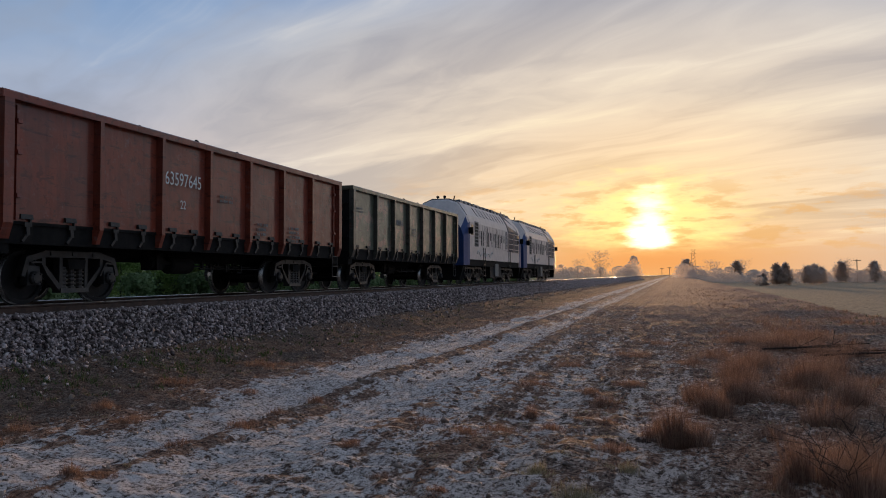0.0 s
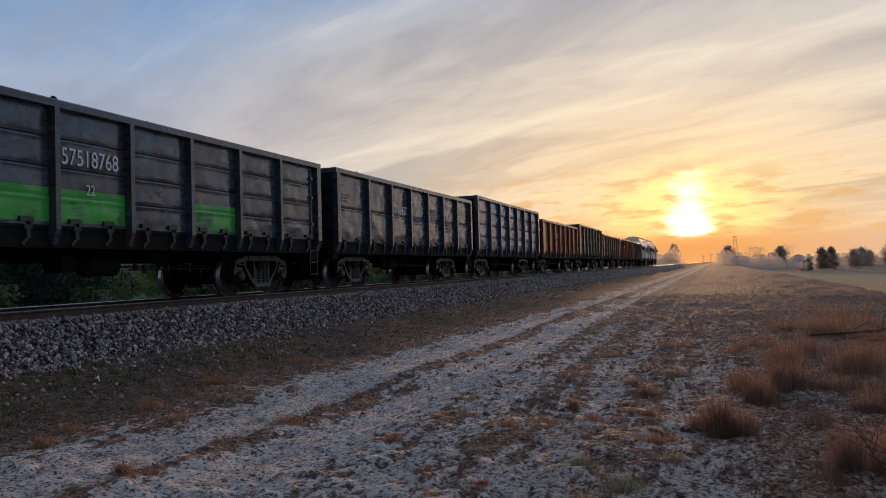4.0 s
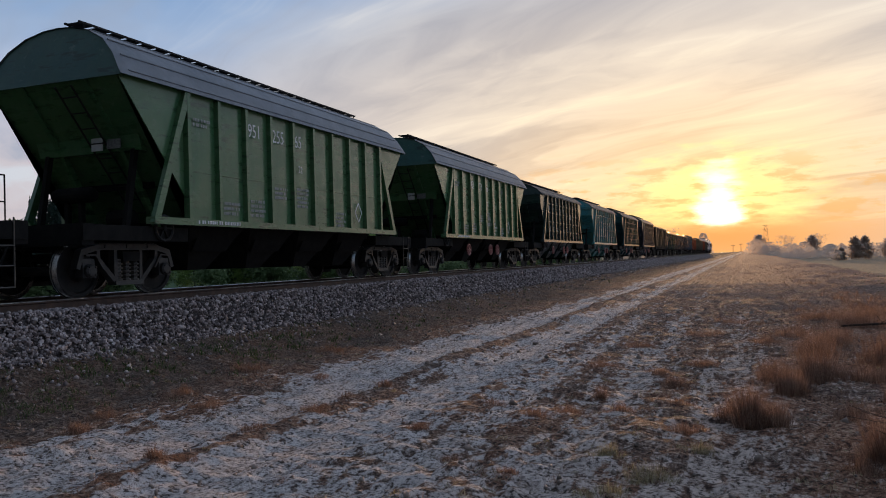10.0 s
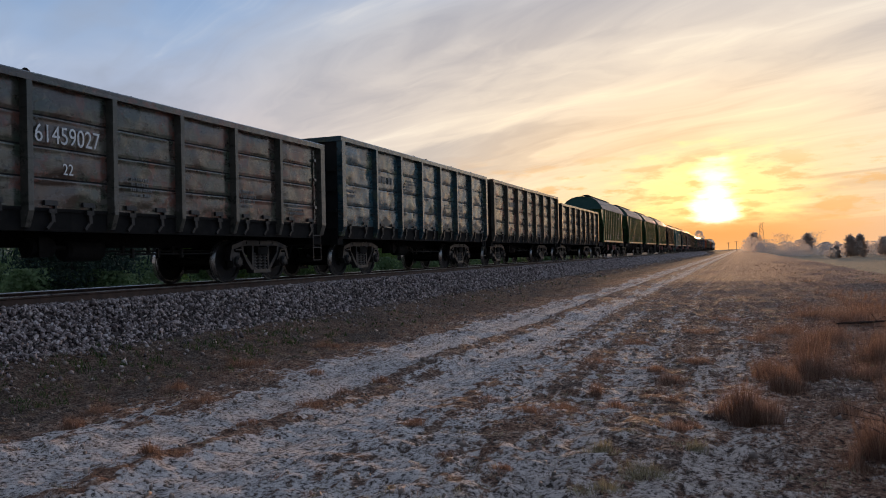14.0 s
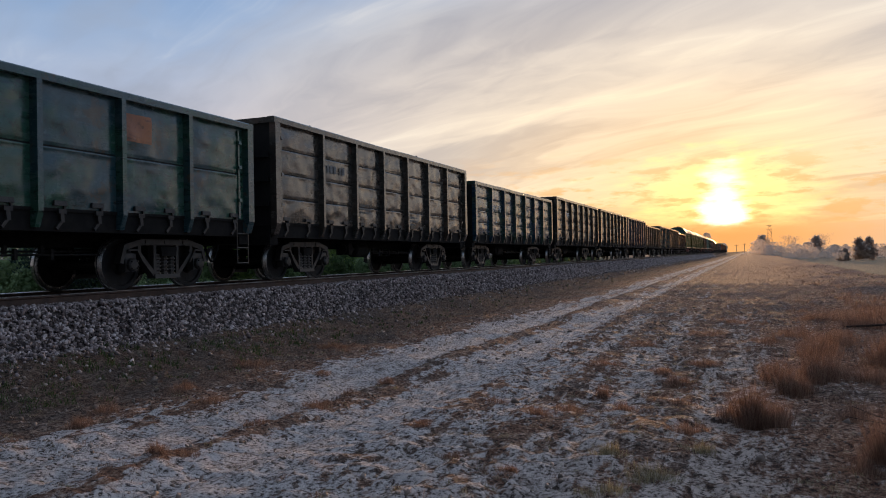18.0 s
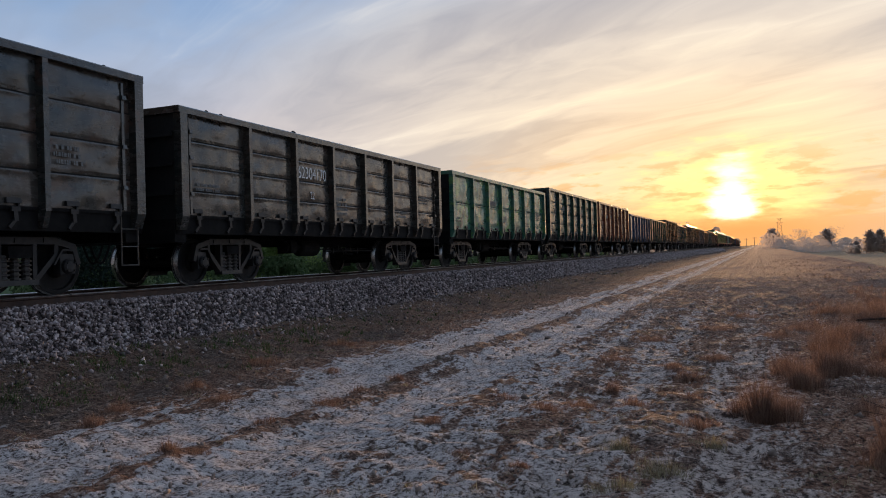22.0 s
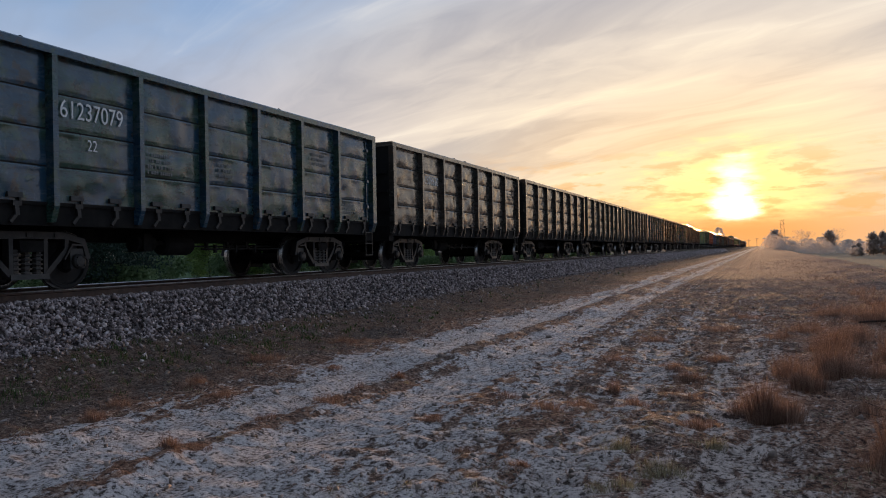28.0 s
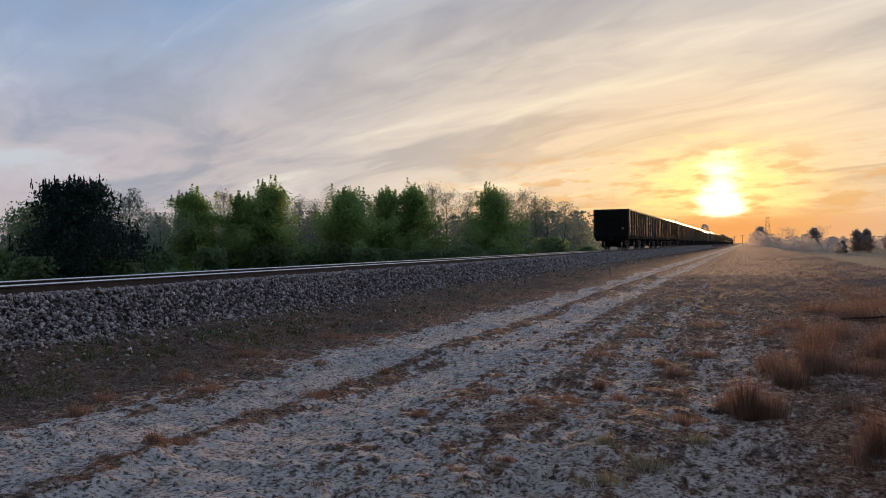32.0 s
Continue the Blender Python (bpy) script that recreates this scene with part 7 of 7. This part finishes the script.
# ---------------------------------------------------------------- trees
SPRING = leafy("spring_birch_leaf", (0.28, 0.39, 0.13), (0.34, 0.46, 0.16), (0.40, 0.53, 0.20), 0.5)
SPARSE = leafy("thin_spring_leaf", (0.24, 0.26, 0.20), (0.32, 0.34, 0.26), (0.40, 0.41, 0.32), 0.75)
NEEDLE = leafy("dark_pine_needle", (0.022, 0.038, 0.032), (0.036, 0.060, 0.048), (0.056, 0.086, 0.066), 0.2)
TRUNKM = plain("grey_tree_bark", (0.055, 0.048, 0.042), (0.13, 0.12, 0.11), 3.0, 0.85)
BUSH = leafy("bush_leaf", (0.14, 0.20, 0.09), (0.19, 0.265, 0.125), (0.25, 0.32, 0.17), 0.6)


def tree(name, label, h, w, kind, seed, leaf=SPRING, bark=TRUNKM, lush=1.0):
    """A tapered trunk with limbs, and a crown of many small leaf slips gathered round the limbs."""
    rs = np.random.RandomState(seed)
    rnd = random.Random(seed)
    thing = new(name)
    bm = bmesh.new()
    lean = Vector((rnd.uniform(-0.03, 0.03), rnd.uniform(-0.03, 0.03), 1))
    spine = [lean * (h * 0.95 * i / 8) + Vector((rnd.uniform(-1, 1), rnd.uniform(-1, 1), 0)) * 0.012 * h * (i > 0) for i in range(9)]
    r0 = 0.012 * h
    for i in range(8):
        rod(bm, spine[i] - Vector((0, 0, 0.05 if i == 0 else 0)), spine[i + 1], r0 * (1 - i / 9), 6)
    limbs = {"dense": 60, "bare": 40, "pine": 130, "bush": 20}[kind]
    low = {"dense": 0.06, "bare": 0.25, "pine": 0.10, "bush": 0.05}[kind]
    tips = []
    for k in range(limbs):
        t = low + (0.97 - low) * ((k + rnd.random()) / limbs)
        a = k * 2.4 + rnd.uniform(-0.5, 0.5)
        prof = {"dense": (1 - t ** 1.7) ** 0.75 * (0.88 + 0.12 * math.sin(7 * t + seed)), "bare": math.sin(math.pi * min(1, 0.12 + 0.84 * t)) ** 0.8,
                "pine": (1 - t ** 1.9) ** 0.55 * (0.86 + 0.14 * math.sin(9 * t + seed)), "bush": math.sin(math.pi * min(1, 0.3 + 0.68 * t)) ** 0.7}[kind]
        reach = w / 2 * prof * rnd.uniform(0.62 if kind == "pine" else 0.35, 1.15)
        rise = {"dense": 0.30 + 0.4 * t, "bare": 1.1, "pine": 0.22, "bush": 0.7}[kind]
        root = lean * (h * 0.95 * t)
        tip = root + Vector((math.cos(a) * reach, math.sin(a) * reach, reach * rise * rnd.uniform(0.5, 1.1)))
        tip.z = min(tip.z, h * rnd.uniform(0.86, 1.02))
        knee = root.lerp(tip, 0.5) + Vector((0, 0, -0.05 * reach))
        rod(bm, root, knee, r0 * 0.34 * (1.1 - t), 4)
        rod(bm, knee, tip, r0 * 0.20 * (1.1 - t), 4)
        tips += [(knee, 0.6), (root.lerp(tip, 0.75), 1.0), (tip, 1.1)]
        if kind == "bare":
            for _ in range(3):
                e = tip.lerp(knee, rnd.random()) + Vector((rnd.uniform(-1, 1), rnd.uniform(-1, 1), rnd.uniform(0.2, 1.4))) * 0.07 * h
                rod(bm, tip.lerp(knee, 0.5), e, r0 * 0.06, 3)
                tips.append((e, 0.5))
    part("trunk", bm, bark, thing)
    count, size, puff = {"dense": (34000, 0.32, 0.060), "bare": (3400, 0.20, 0.060), "pine": (34000, 0.36, 0.045), "bush": (4400, 0.36, 0.12)}[kind]
    count, size = int(count * lush), size / lush ** 0.3
    c = np.array([tuple(p) for p, _ in tips])
    wgt = np.array([q for _, q in tips])
    pick = rs.choice(len(c), count, p=wgt / wgt.sum())
    at = c[pick] + rs.normal(size=(count, 3)) * puff * max(w, h * 0.45) * np.array([1, 1, 0.8])
    at[:, 2] = np.clip(at[:, 2], 0.02 * h, h * 1.03)
    candles = 0
    if kind == "pine":  # short upright shoots along the outline
        shell = (at[:, 0] ** 2 + at[:, 1] ** 2) / (w / 2) ** 2 + (at[:, 2] / h) ** 2
        spire = rs.choice(np.flatnonzero((shell > np.quantile(shell, 0.86)) & (at[:, 2] > 0.35 * h)), 240)
        candles = count // 6
        k = rs.randint(0, 240, candles)
        up = rs.uniform(0, 1.0, candles)
        tall = rs.uniform(0.2, 0.9, 240)[k]
        at[:candles] = at[spire[k]] + np.stack([rs.normal(size=candles) * 0.07 * (1.1 - up), rs.normal(size=candles) * 0.07 * (1.1 - up), up * tall], -1)
    u = rs.normal(size=(count, 3))
    u /= np.linalg.norm(u, axis=1)[:, None]
    v = np.cross(u, rs.normal(size=(count, 3)))
    v /= np.linalg.norm(v, axis=1)[:, None]
    if kind == "pine":
        u[:candles] = u[:candles] * 0.4 + np.array([0, 0, 0.8])
    if kind == "dense":  # thin leaders above the crown
        shell = (at[:, 0] ** 2 + at[:, 1] ** 2) / (w / 2) ** 2 + (at[:, 2] / h) ** 2
        spire = rs.choice(np.flatnonzero((shell > np.quantile(shell, 0.80)) & (at[:, 2] > 0.5 * h)), 46)
        many = count // 12
        k = rs.randint(0, 46, many)
        up = rs.uniform(0, 1, many) ** 1.3
        long = rs.uniform(0.06, 0.17, 46)[k] * h
        at[:many] = at[spire[k]] + np.stack([rs.normal(size=many) * 0.22 * (1.2 - up), rs.normal(size=many) * 0.22 * (1.2 - up), up * long], -1)
    if kind in ("dense", "bush"):  # leaf faces turned outwards and up, as they grow
        out = np.stack([at[:, 0] / w, at[:, 1] / w, 0.25 + 0 * at[:, 2]], -1) * 2.0 + rs.normal(size=(count, 3)) * 0.45
        out /= np.linalg.norm(out, axis=1)[:, None]
        u = np.cross(out, u)
        u /= np.linalg.norm(u, axis=1)[:, None]
        v = np.cross(out, u)
    s = size * rs.uniform(0.5, 1.3, count)[:, None]
    u, v = u * s, v * s * (0.38 if kind == "pine" else 0.7)
    co = np.stack([at - u * 0.5, at + v * 0.5, at + u * 0.5, at - v * 0.5], 1).reshape(-1, 3)
    part_me = quads("crown", co, np.arange(count * 4).reshape(-1, 4), leaf)
    put("crown", part_me, thing)
    return tagged(thing, label, "tree")


def place(az, d):
    a = radians(az)
    return d * math.sin(a), d * math.cos(a)


def build_trees():
    stand = (  # bearing from the track, distance, height, width, kind
        (-46.0, 82, 10.3, 12.0, "pine"), (-42.8, 85, 9.6, 4.5, "bare"), (-48.9, 104, 9.3, 7.5, "bush"), (-41.0, 124, 8.9, 8.5, "thin"), (-38.7, 133, 12.6, 7.6, "dense"),
        (-36.8, 141, 14.2, 4.2, "bare"), (-35.3, 134, 12.2, 6.5, "dense"), (-33.7, 131, 13.6, 8.4, "dense"), (-33.0, 142, 14.4, 5.0, "thin"), (-31.5, 141, 12.8, 5.0, "thin"),
        (-30.4, 144, 12.2, 4.2, "thin"), (-29.2, 150, 14.8, 5.0, "bare"), (-28.1, 130, 12.6, 9.2, "dense"), (-26.5, 150, 12.8, 6.0, "thin"), (-25.1, 136, 13.0, 7.8, "dense"),
        (-23.2, 136, 13.6, 8.0, "dense"), (-23.3, 150, 15.6, 5.0, "bare"), (-22.0, 149, 15.8, 5.0, "bare"), (-20.8, 150, 14.6, 6.0, "thin"), (-19.3, 152, 14.2, 6.0, "thin"),
        (-17.5, 138, 12.8, 8.6, "dense"), (-16.4, 147, 14.0, 6.5, "thin"), (-15.4, 150, 14.2, 5.5, "bare"), (-14.4, 152, 13.4, 4.0, "bare"), (-13.5, 152, 12.8, 6.5, "thin"),
        (-12.3, 163, 12.2, 7.5, "thin"), (-11.3, 176, 9.0, 6.5, "thin"))
    for i, (az, d, h, w, kind) in enumerate(stand):
        x, y = place(az, d)
        leaf = {"pine": NEEDLE, "dense": SPRING, "bare": SPARSE, "thin": SPARSE, "bush": BUSH}[kind]
        label = {"pine": "broad dark pine with upright shoots beyond the track", "dense": "birch in dense fresh spring leaf beyond the track", "bare": "nearly bare tall tree with thin young leaves",
                 "thin": "slender tree with thin grey-green leaves", "bush": "pale green leafy bush"}[kind]
        name = {"pine": "pine_tree", "dense": "birch_tree", "bare": "bare_tree", "thin": "slender_tree", "bush": "bush"}[kind]
        ob = tree(name, label, h, w * (1.55 if kind == "dense" else 1.0), {"thin": "bare"}.get(kind, kind), 200 + i, leaf)
        z = float(ground_z(np.array([x]), np.array([y]))[0])
        ob.location = (x, y, z)
        ob["group"] = "trees beyond the track"
    rnd = random.Random(12)
    proto = tree("bush", "low leafy bush under the trees", 3.6, 4.6, "bush", 400, BUSH, TRUNKM, 0.5)
    for k in range(26):
        x, y = place(-50 + k * 1.55 + rnd.uniform(-0.5, 0.5), rnd.uniform(118, 140) if k > 4 else rnd.uniform(78, 100))
        z = float(ground_z(np.array([x]), np.array([y]))[0])
        if k == 0:
            ob = proto
            ob.location = (x, y, z)
        else:
            ob = copy_thing(proto, pose(x, y, z, 0, 0, rnd.uniform(0, 360)))
        ob["group"] = "bushes beyond the track"
        ob.scale = [rnd.uniform(0.7, 1.25)] * 3


build_trees()


# ---------------------------------------------------------------- the distance, tinted for haze
# haze is painted in here: leaf, bark and steel paler than close by
MISTLEAF = leafy("haze_tinted_far_leaf", (0.60, 0.52, 0.47), (0.64, 0.56, 0.50), (0.68, 0.59, 0.53), 0.8, 0.9)
MISTGREEN = leafy("haze_tinted_green_leaf", (0.17, 0.23, 0.20), (0.21, 0.28, 0.245), (0.26, 0.33, 0.29), 0.5, 0.9)
MISTBARK = plain("haze_tinted_far_bark", (0.40, 0.32, 0.26), (0.48, 0.39, 0.32), 1.0, 0.9)
MISTPINE = leafy("haze_tinted_far_pine", (0.58, 0.50, 0.45), (0.62, 0.54, 0.48), (0.67, 0.58, 0.52), 0.85, 0.9)
STEEL = plain("haze_tinted_far_steel", (0.42, 0.30, 0.21), (0.50, 0.38, 0.28), 1.0, 0.7)


def far_wood(label, az0, az1, d0, d1, tall, mat, n, seed, size):
    """A belt of wood too far off to count its trees: rounded crowns of leaf slips side by side."""
    rs = np.random.RandomState(seed)
    crowns = int((az1 - az0) * 5.5)
    az = np.radians(rs.uniform(az0, az1, crowns))
    d = rs.uniform(d0, d1, crowns)
    cx, cy, ch, cw = d * np.sin(az), d * np.cos(az), tall * rs.uniform(0.6, 1.0, crowns), rs.uniform(3.0, 6.5, crowns)
    k = rs.randint(0, crowns, n)
    a, q, v = rs.uniform(0, math.tau, n), np.sqrt(rs.uniform(0, 1, n)), rs.uniform(0, 1, n)
    r = cw[k] * q * np.sqrt(np.clip(1 - (1.15 * v - 0.15) ** 2, 0.02, 1)) * rs.uniform(0.8, 1.15, n)
    x, y = cx[k] + r * np.cos(a), cy[k] + r * np.sin(a)
    at = np.stack([x, y, ground_z(x, y) + ch[k] * v], -1)
    u = np.stack([rs.normal(size=n), rs.normal(size=n) * 0.35, rs.normal(size=n)], -1)
    u /= np.linalg.norm(u, axis=1)[:, None]
    w = np.cross(u, np.stack([rs.normal(size=n) * 0.3, np.ones(n), rs.normal(size=n) * 0.3], -1))
    w /= np.linalg.norm(w, axis=1)[:, None]
    s = size * rs.uniform(0.5, 1.3, n)[:, None]
    u, w = u * s, w * s * 0.7
    co = np.stack([at - u * 0.5, at + w * 0.5, at + u * 0.5, at - w * 0.5], 1).reshape(-1, 3)
    return tagged(new("far_wood", quads("far_wood", co, np.arange(n * 4).reshape(-1, 4), mat)), label, "woods", kind="stuff")


def build_distance():
    rnd = random.Random(21)
    far_wood("haze-tinted warm grey belt of woods along the horizon", 0.5, 19.0, 380, 640, 7.6, MISTLEAF, 70000, 61, 0.55)
    far_wood("haze-tinted warm grey belt of woods beside the railway", -11.0, -2.7, 300, 560, 8.5, MISTLEAF, 30000, 62, 0.55)
    far_wood("blue-green haze-tinted woods behind the field", -62.0, -10.0, 185, 260, 13.5, MISTGREEN, 80000, 63, 0.7)
    protos = [tree("far_tree", "haze-tinted leafy tree in the far distance", 9.0, 9.5, "dense", 501, MISTLEAF, MISTBARK, 0.12),
              tree("far_tree", "haze-tinted thin tree in the far distance", 11.0, 9.0, "bare", 502, MISTLEAF, MISTBARK, 0.12),
              tree("far_tree", "haze-tinted leafy tree in the far distance", 7.0, 11.0, "bush", 503, MISTLEAF, MISTBARK, 0.12)]
    spots = [(0.9, 520, 0, 1.25), (1.6, 560, 2, 1.3), (2.5, 500, 1, 1.15), (2.9, 520, 1, 1.1), (4.2, 470, 0, 1.25), (4.6, 480, 1, 1.15), (10.6, 420, 0, 1.1), (10.9, 430, 1, 1.05), (12.5, 430, 0, 1.1),
             (-5.0, 300, 1, 1.12), (-6.6, 330, 1, 0.9), (-3.4, 420, 2, 0.8), (5.5, 280, 2, 0.42), (8.6, 330, 0, 0.8), (9.0, 335, 0, 0.85), (9.4, 340, 0, 0.75), (7.9, 345, 2, 0.8)]
    used = [False] * 3
    for az, d, i, s in spots:
        x, y = place(az, d)
        z = float(ground_z(np.array([x]), np.array([y]))[0])
        if used[i]:
            ob = copy_thing(protos[i], pose(x, y, z, 0, 0, rnd.uniform(0, 360)))
        else:
            ob = protos[i]
            ob.location = (x, y, z)
            used[i] = True
        ob.scale = (s, s, s)
        ob["group"] = "far trees"
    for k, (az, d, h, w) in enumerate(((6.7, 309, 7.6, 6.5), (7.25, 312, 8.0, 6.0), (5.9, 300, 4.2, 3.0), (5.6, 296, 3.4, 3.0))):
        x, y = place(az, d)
        ob = tree("far_pine", "haze-tinted dark pine standing on the meadow", h, w, "dense", 520 + k, MISTPINE, MISTBARK, 0.16)
        ob.location = (x, y, float(ground_z(np.array([x]), np.array([y]))[0]))
        ob["group"] = "far pines"
    # lattice tower and poles
    x, y = place(1.36, 600)
    tower = new("lattice_tower")
    tower.location = (x, y, -2.4)
    H = 22.2
    for sx in (-1, 1):
        for sy in (-1, 1):
            bm = bmesh.new()
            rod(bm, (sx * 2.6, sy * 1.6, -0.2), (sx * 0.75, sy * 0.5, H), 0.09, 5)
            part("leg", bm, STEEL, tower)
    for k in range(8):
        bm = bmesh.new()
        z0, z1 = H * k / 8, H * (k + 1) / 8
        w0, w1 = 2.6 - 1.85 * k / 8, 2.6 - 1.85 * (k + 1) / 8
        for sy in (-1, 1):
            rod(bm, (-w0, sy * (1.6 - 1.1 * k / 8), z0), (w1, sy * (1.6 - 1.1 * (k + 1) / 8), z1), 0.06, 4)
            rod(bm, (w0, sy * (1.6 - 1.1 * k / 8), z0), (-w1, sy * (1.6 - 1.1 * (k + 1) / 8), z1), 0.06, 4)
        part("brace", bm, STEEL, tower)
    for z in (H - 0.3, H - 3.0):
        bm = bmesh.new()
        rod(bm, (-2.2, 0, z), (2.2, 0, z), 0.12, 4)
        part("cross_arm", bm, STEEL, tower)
    tagged(tower, "slim haze-tinted steel lattice tower", "pylon")
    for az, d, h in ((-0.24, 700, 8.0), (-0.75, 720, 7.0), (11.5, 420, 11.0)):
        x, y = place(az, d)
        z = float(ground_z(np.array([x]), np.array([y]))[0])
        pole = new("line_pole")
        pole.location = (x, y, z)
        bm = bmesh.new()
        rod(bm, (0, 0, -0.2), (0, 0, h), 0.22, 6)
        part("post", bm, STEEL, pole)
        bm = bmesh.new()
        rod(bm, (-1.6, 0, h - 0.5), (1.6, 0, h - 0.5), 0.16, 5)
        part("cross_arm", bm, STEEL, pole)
        tagged(pole, "haze-tinted line pole with a cross arm", "pole", "line poles")


build_distance()


# ---------------------------------------------------------------- the nearest ballast stones, one by one
def build_single_stones():
    bed = bpy.data.objects["ballast_bed"]
    rnd = random.Random(31)
    forms = []
    for k in range(8):
        bm = bmesh.new()
        c = [rnd.uniform(0.6, 1.25), rnd.uniform(0.5, 1.1), rnd.uniform(0.4, 0.8)]
        pts = [(sx, sy, sz) for sz in (-1, 1) for sx, sy in ((-1, -1), (1, -1), (1, 1), (-1, 1))]
        hull8(bm, [tuple(0.031 * c[i] * p[i] * rnd.uniform(0.55, 1.2) for i in range(3)) for p in pts])
        forms.append(finish("ballast_stone", bm, SINGLE_STONE))
    for k in range(260):
        along = rnd.uniform(0.0, 1.0)
        x, y = TRACK_X + 1.78 + along * 0.66, rnd.uniform(6.2, 10.5)
        z = 0.915 - 0.98 * (along * 0.66 + 0.12) / 1.29 + 0.05
        put("ballast_stone", forms[k % 8], bed, pose(x, y, z, rnd.uniform(-40, 40), rnd.uniform(-40, 40), rnd.uniform(0, 360)))


build_single_stones()


# ---------------------------------------------------------------- what moves
def motions():
    for thing, mid in TRAIN:
        walk(thing, [(t, pose(TRACK_X, mid + SPEED * t, RAIL_Z)) for t in (0.0, 8.0, 16.0, 24.0, 32.0)])


motions()
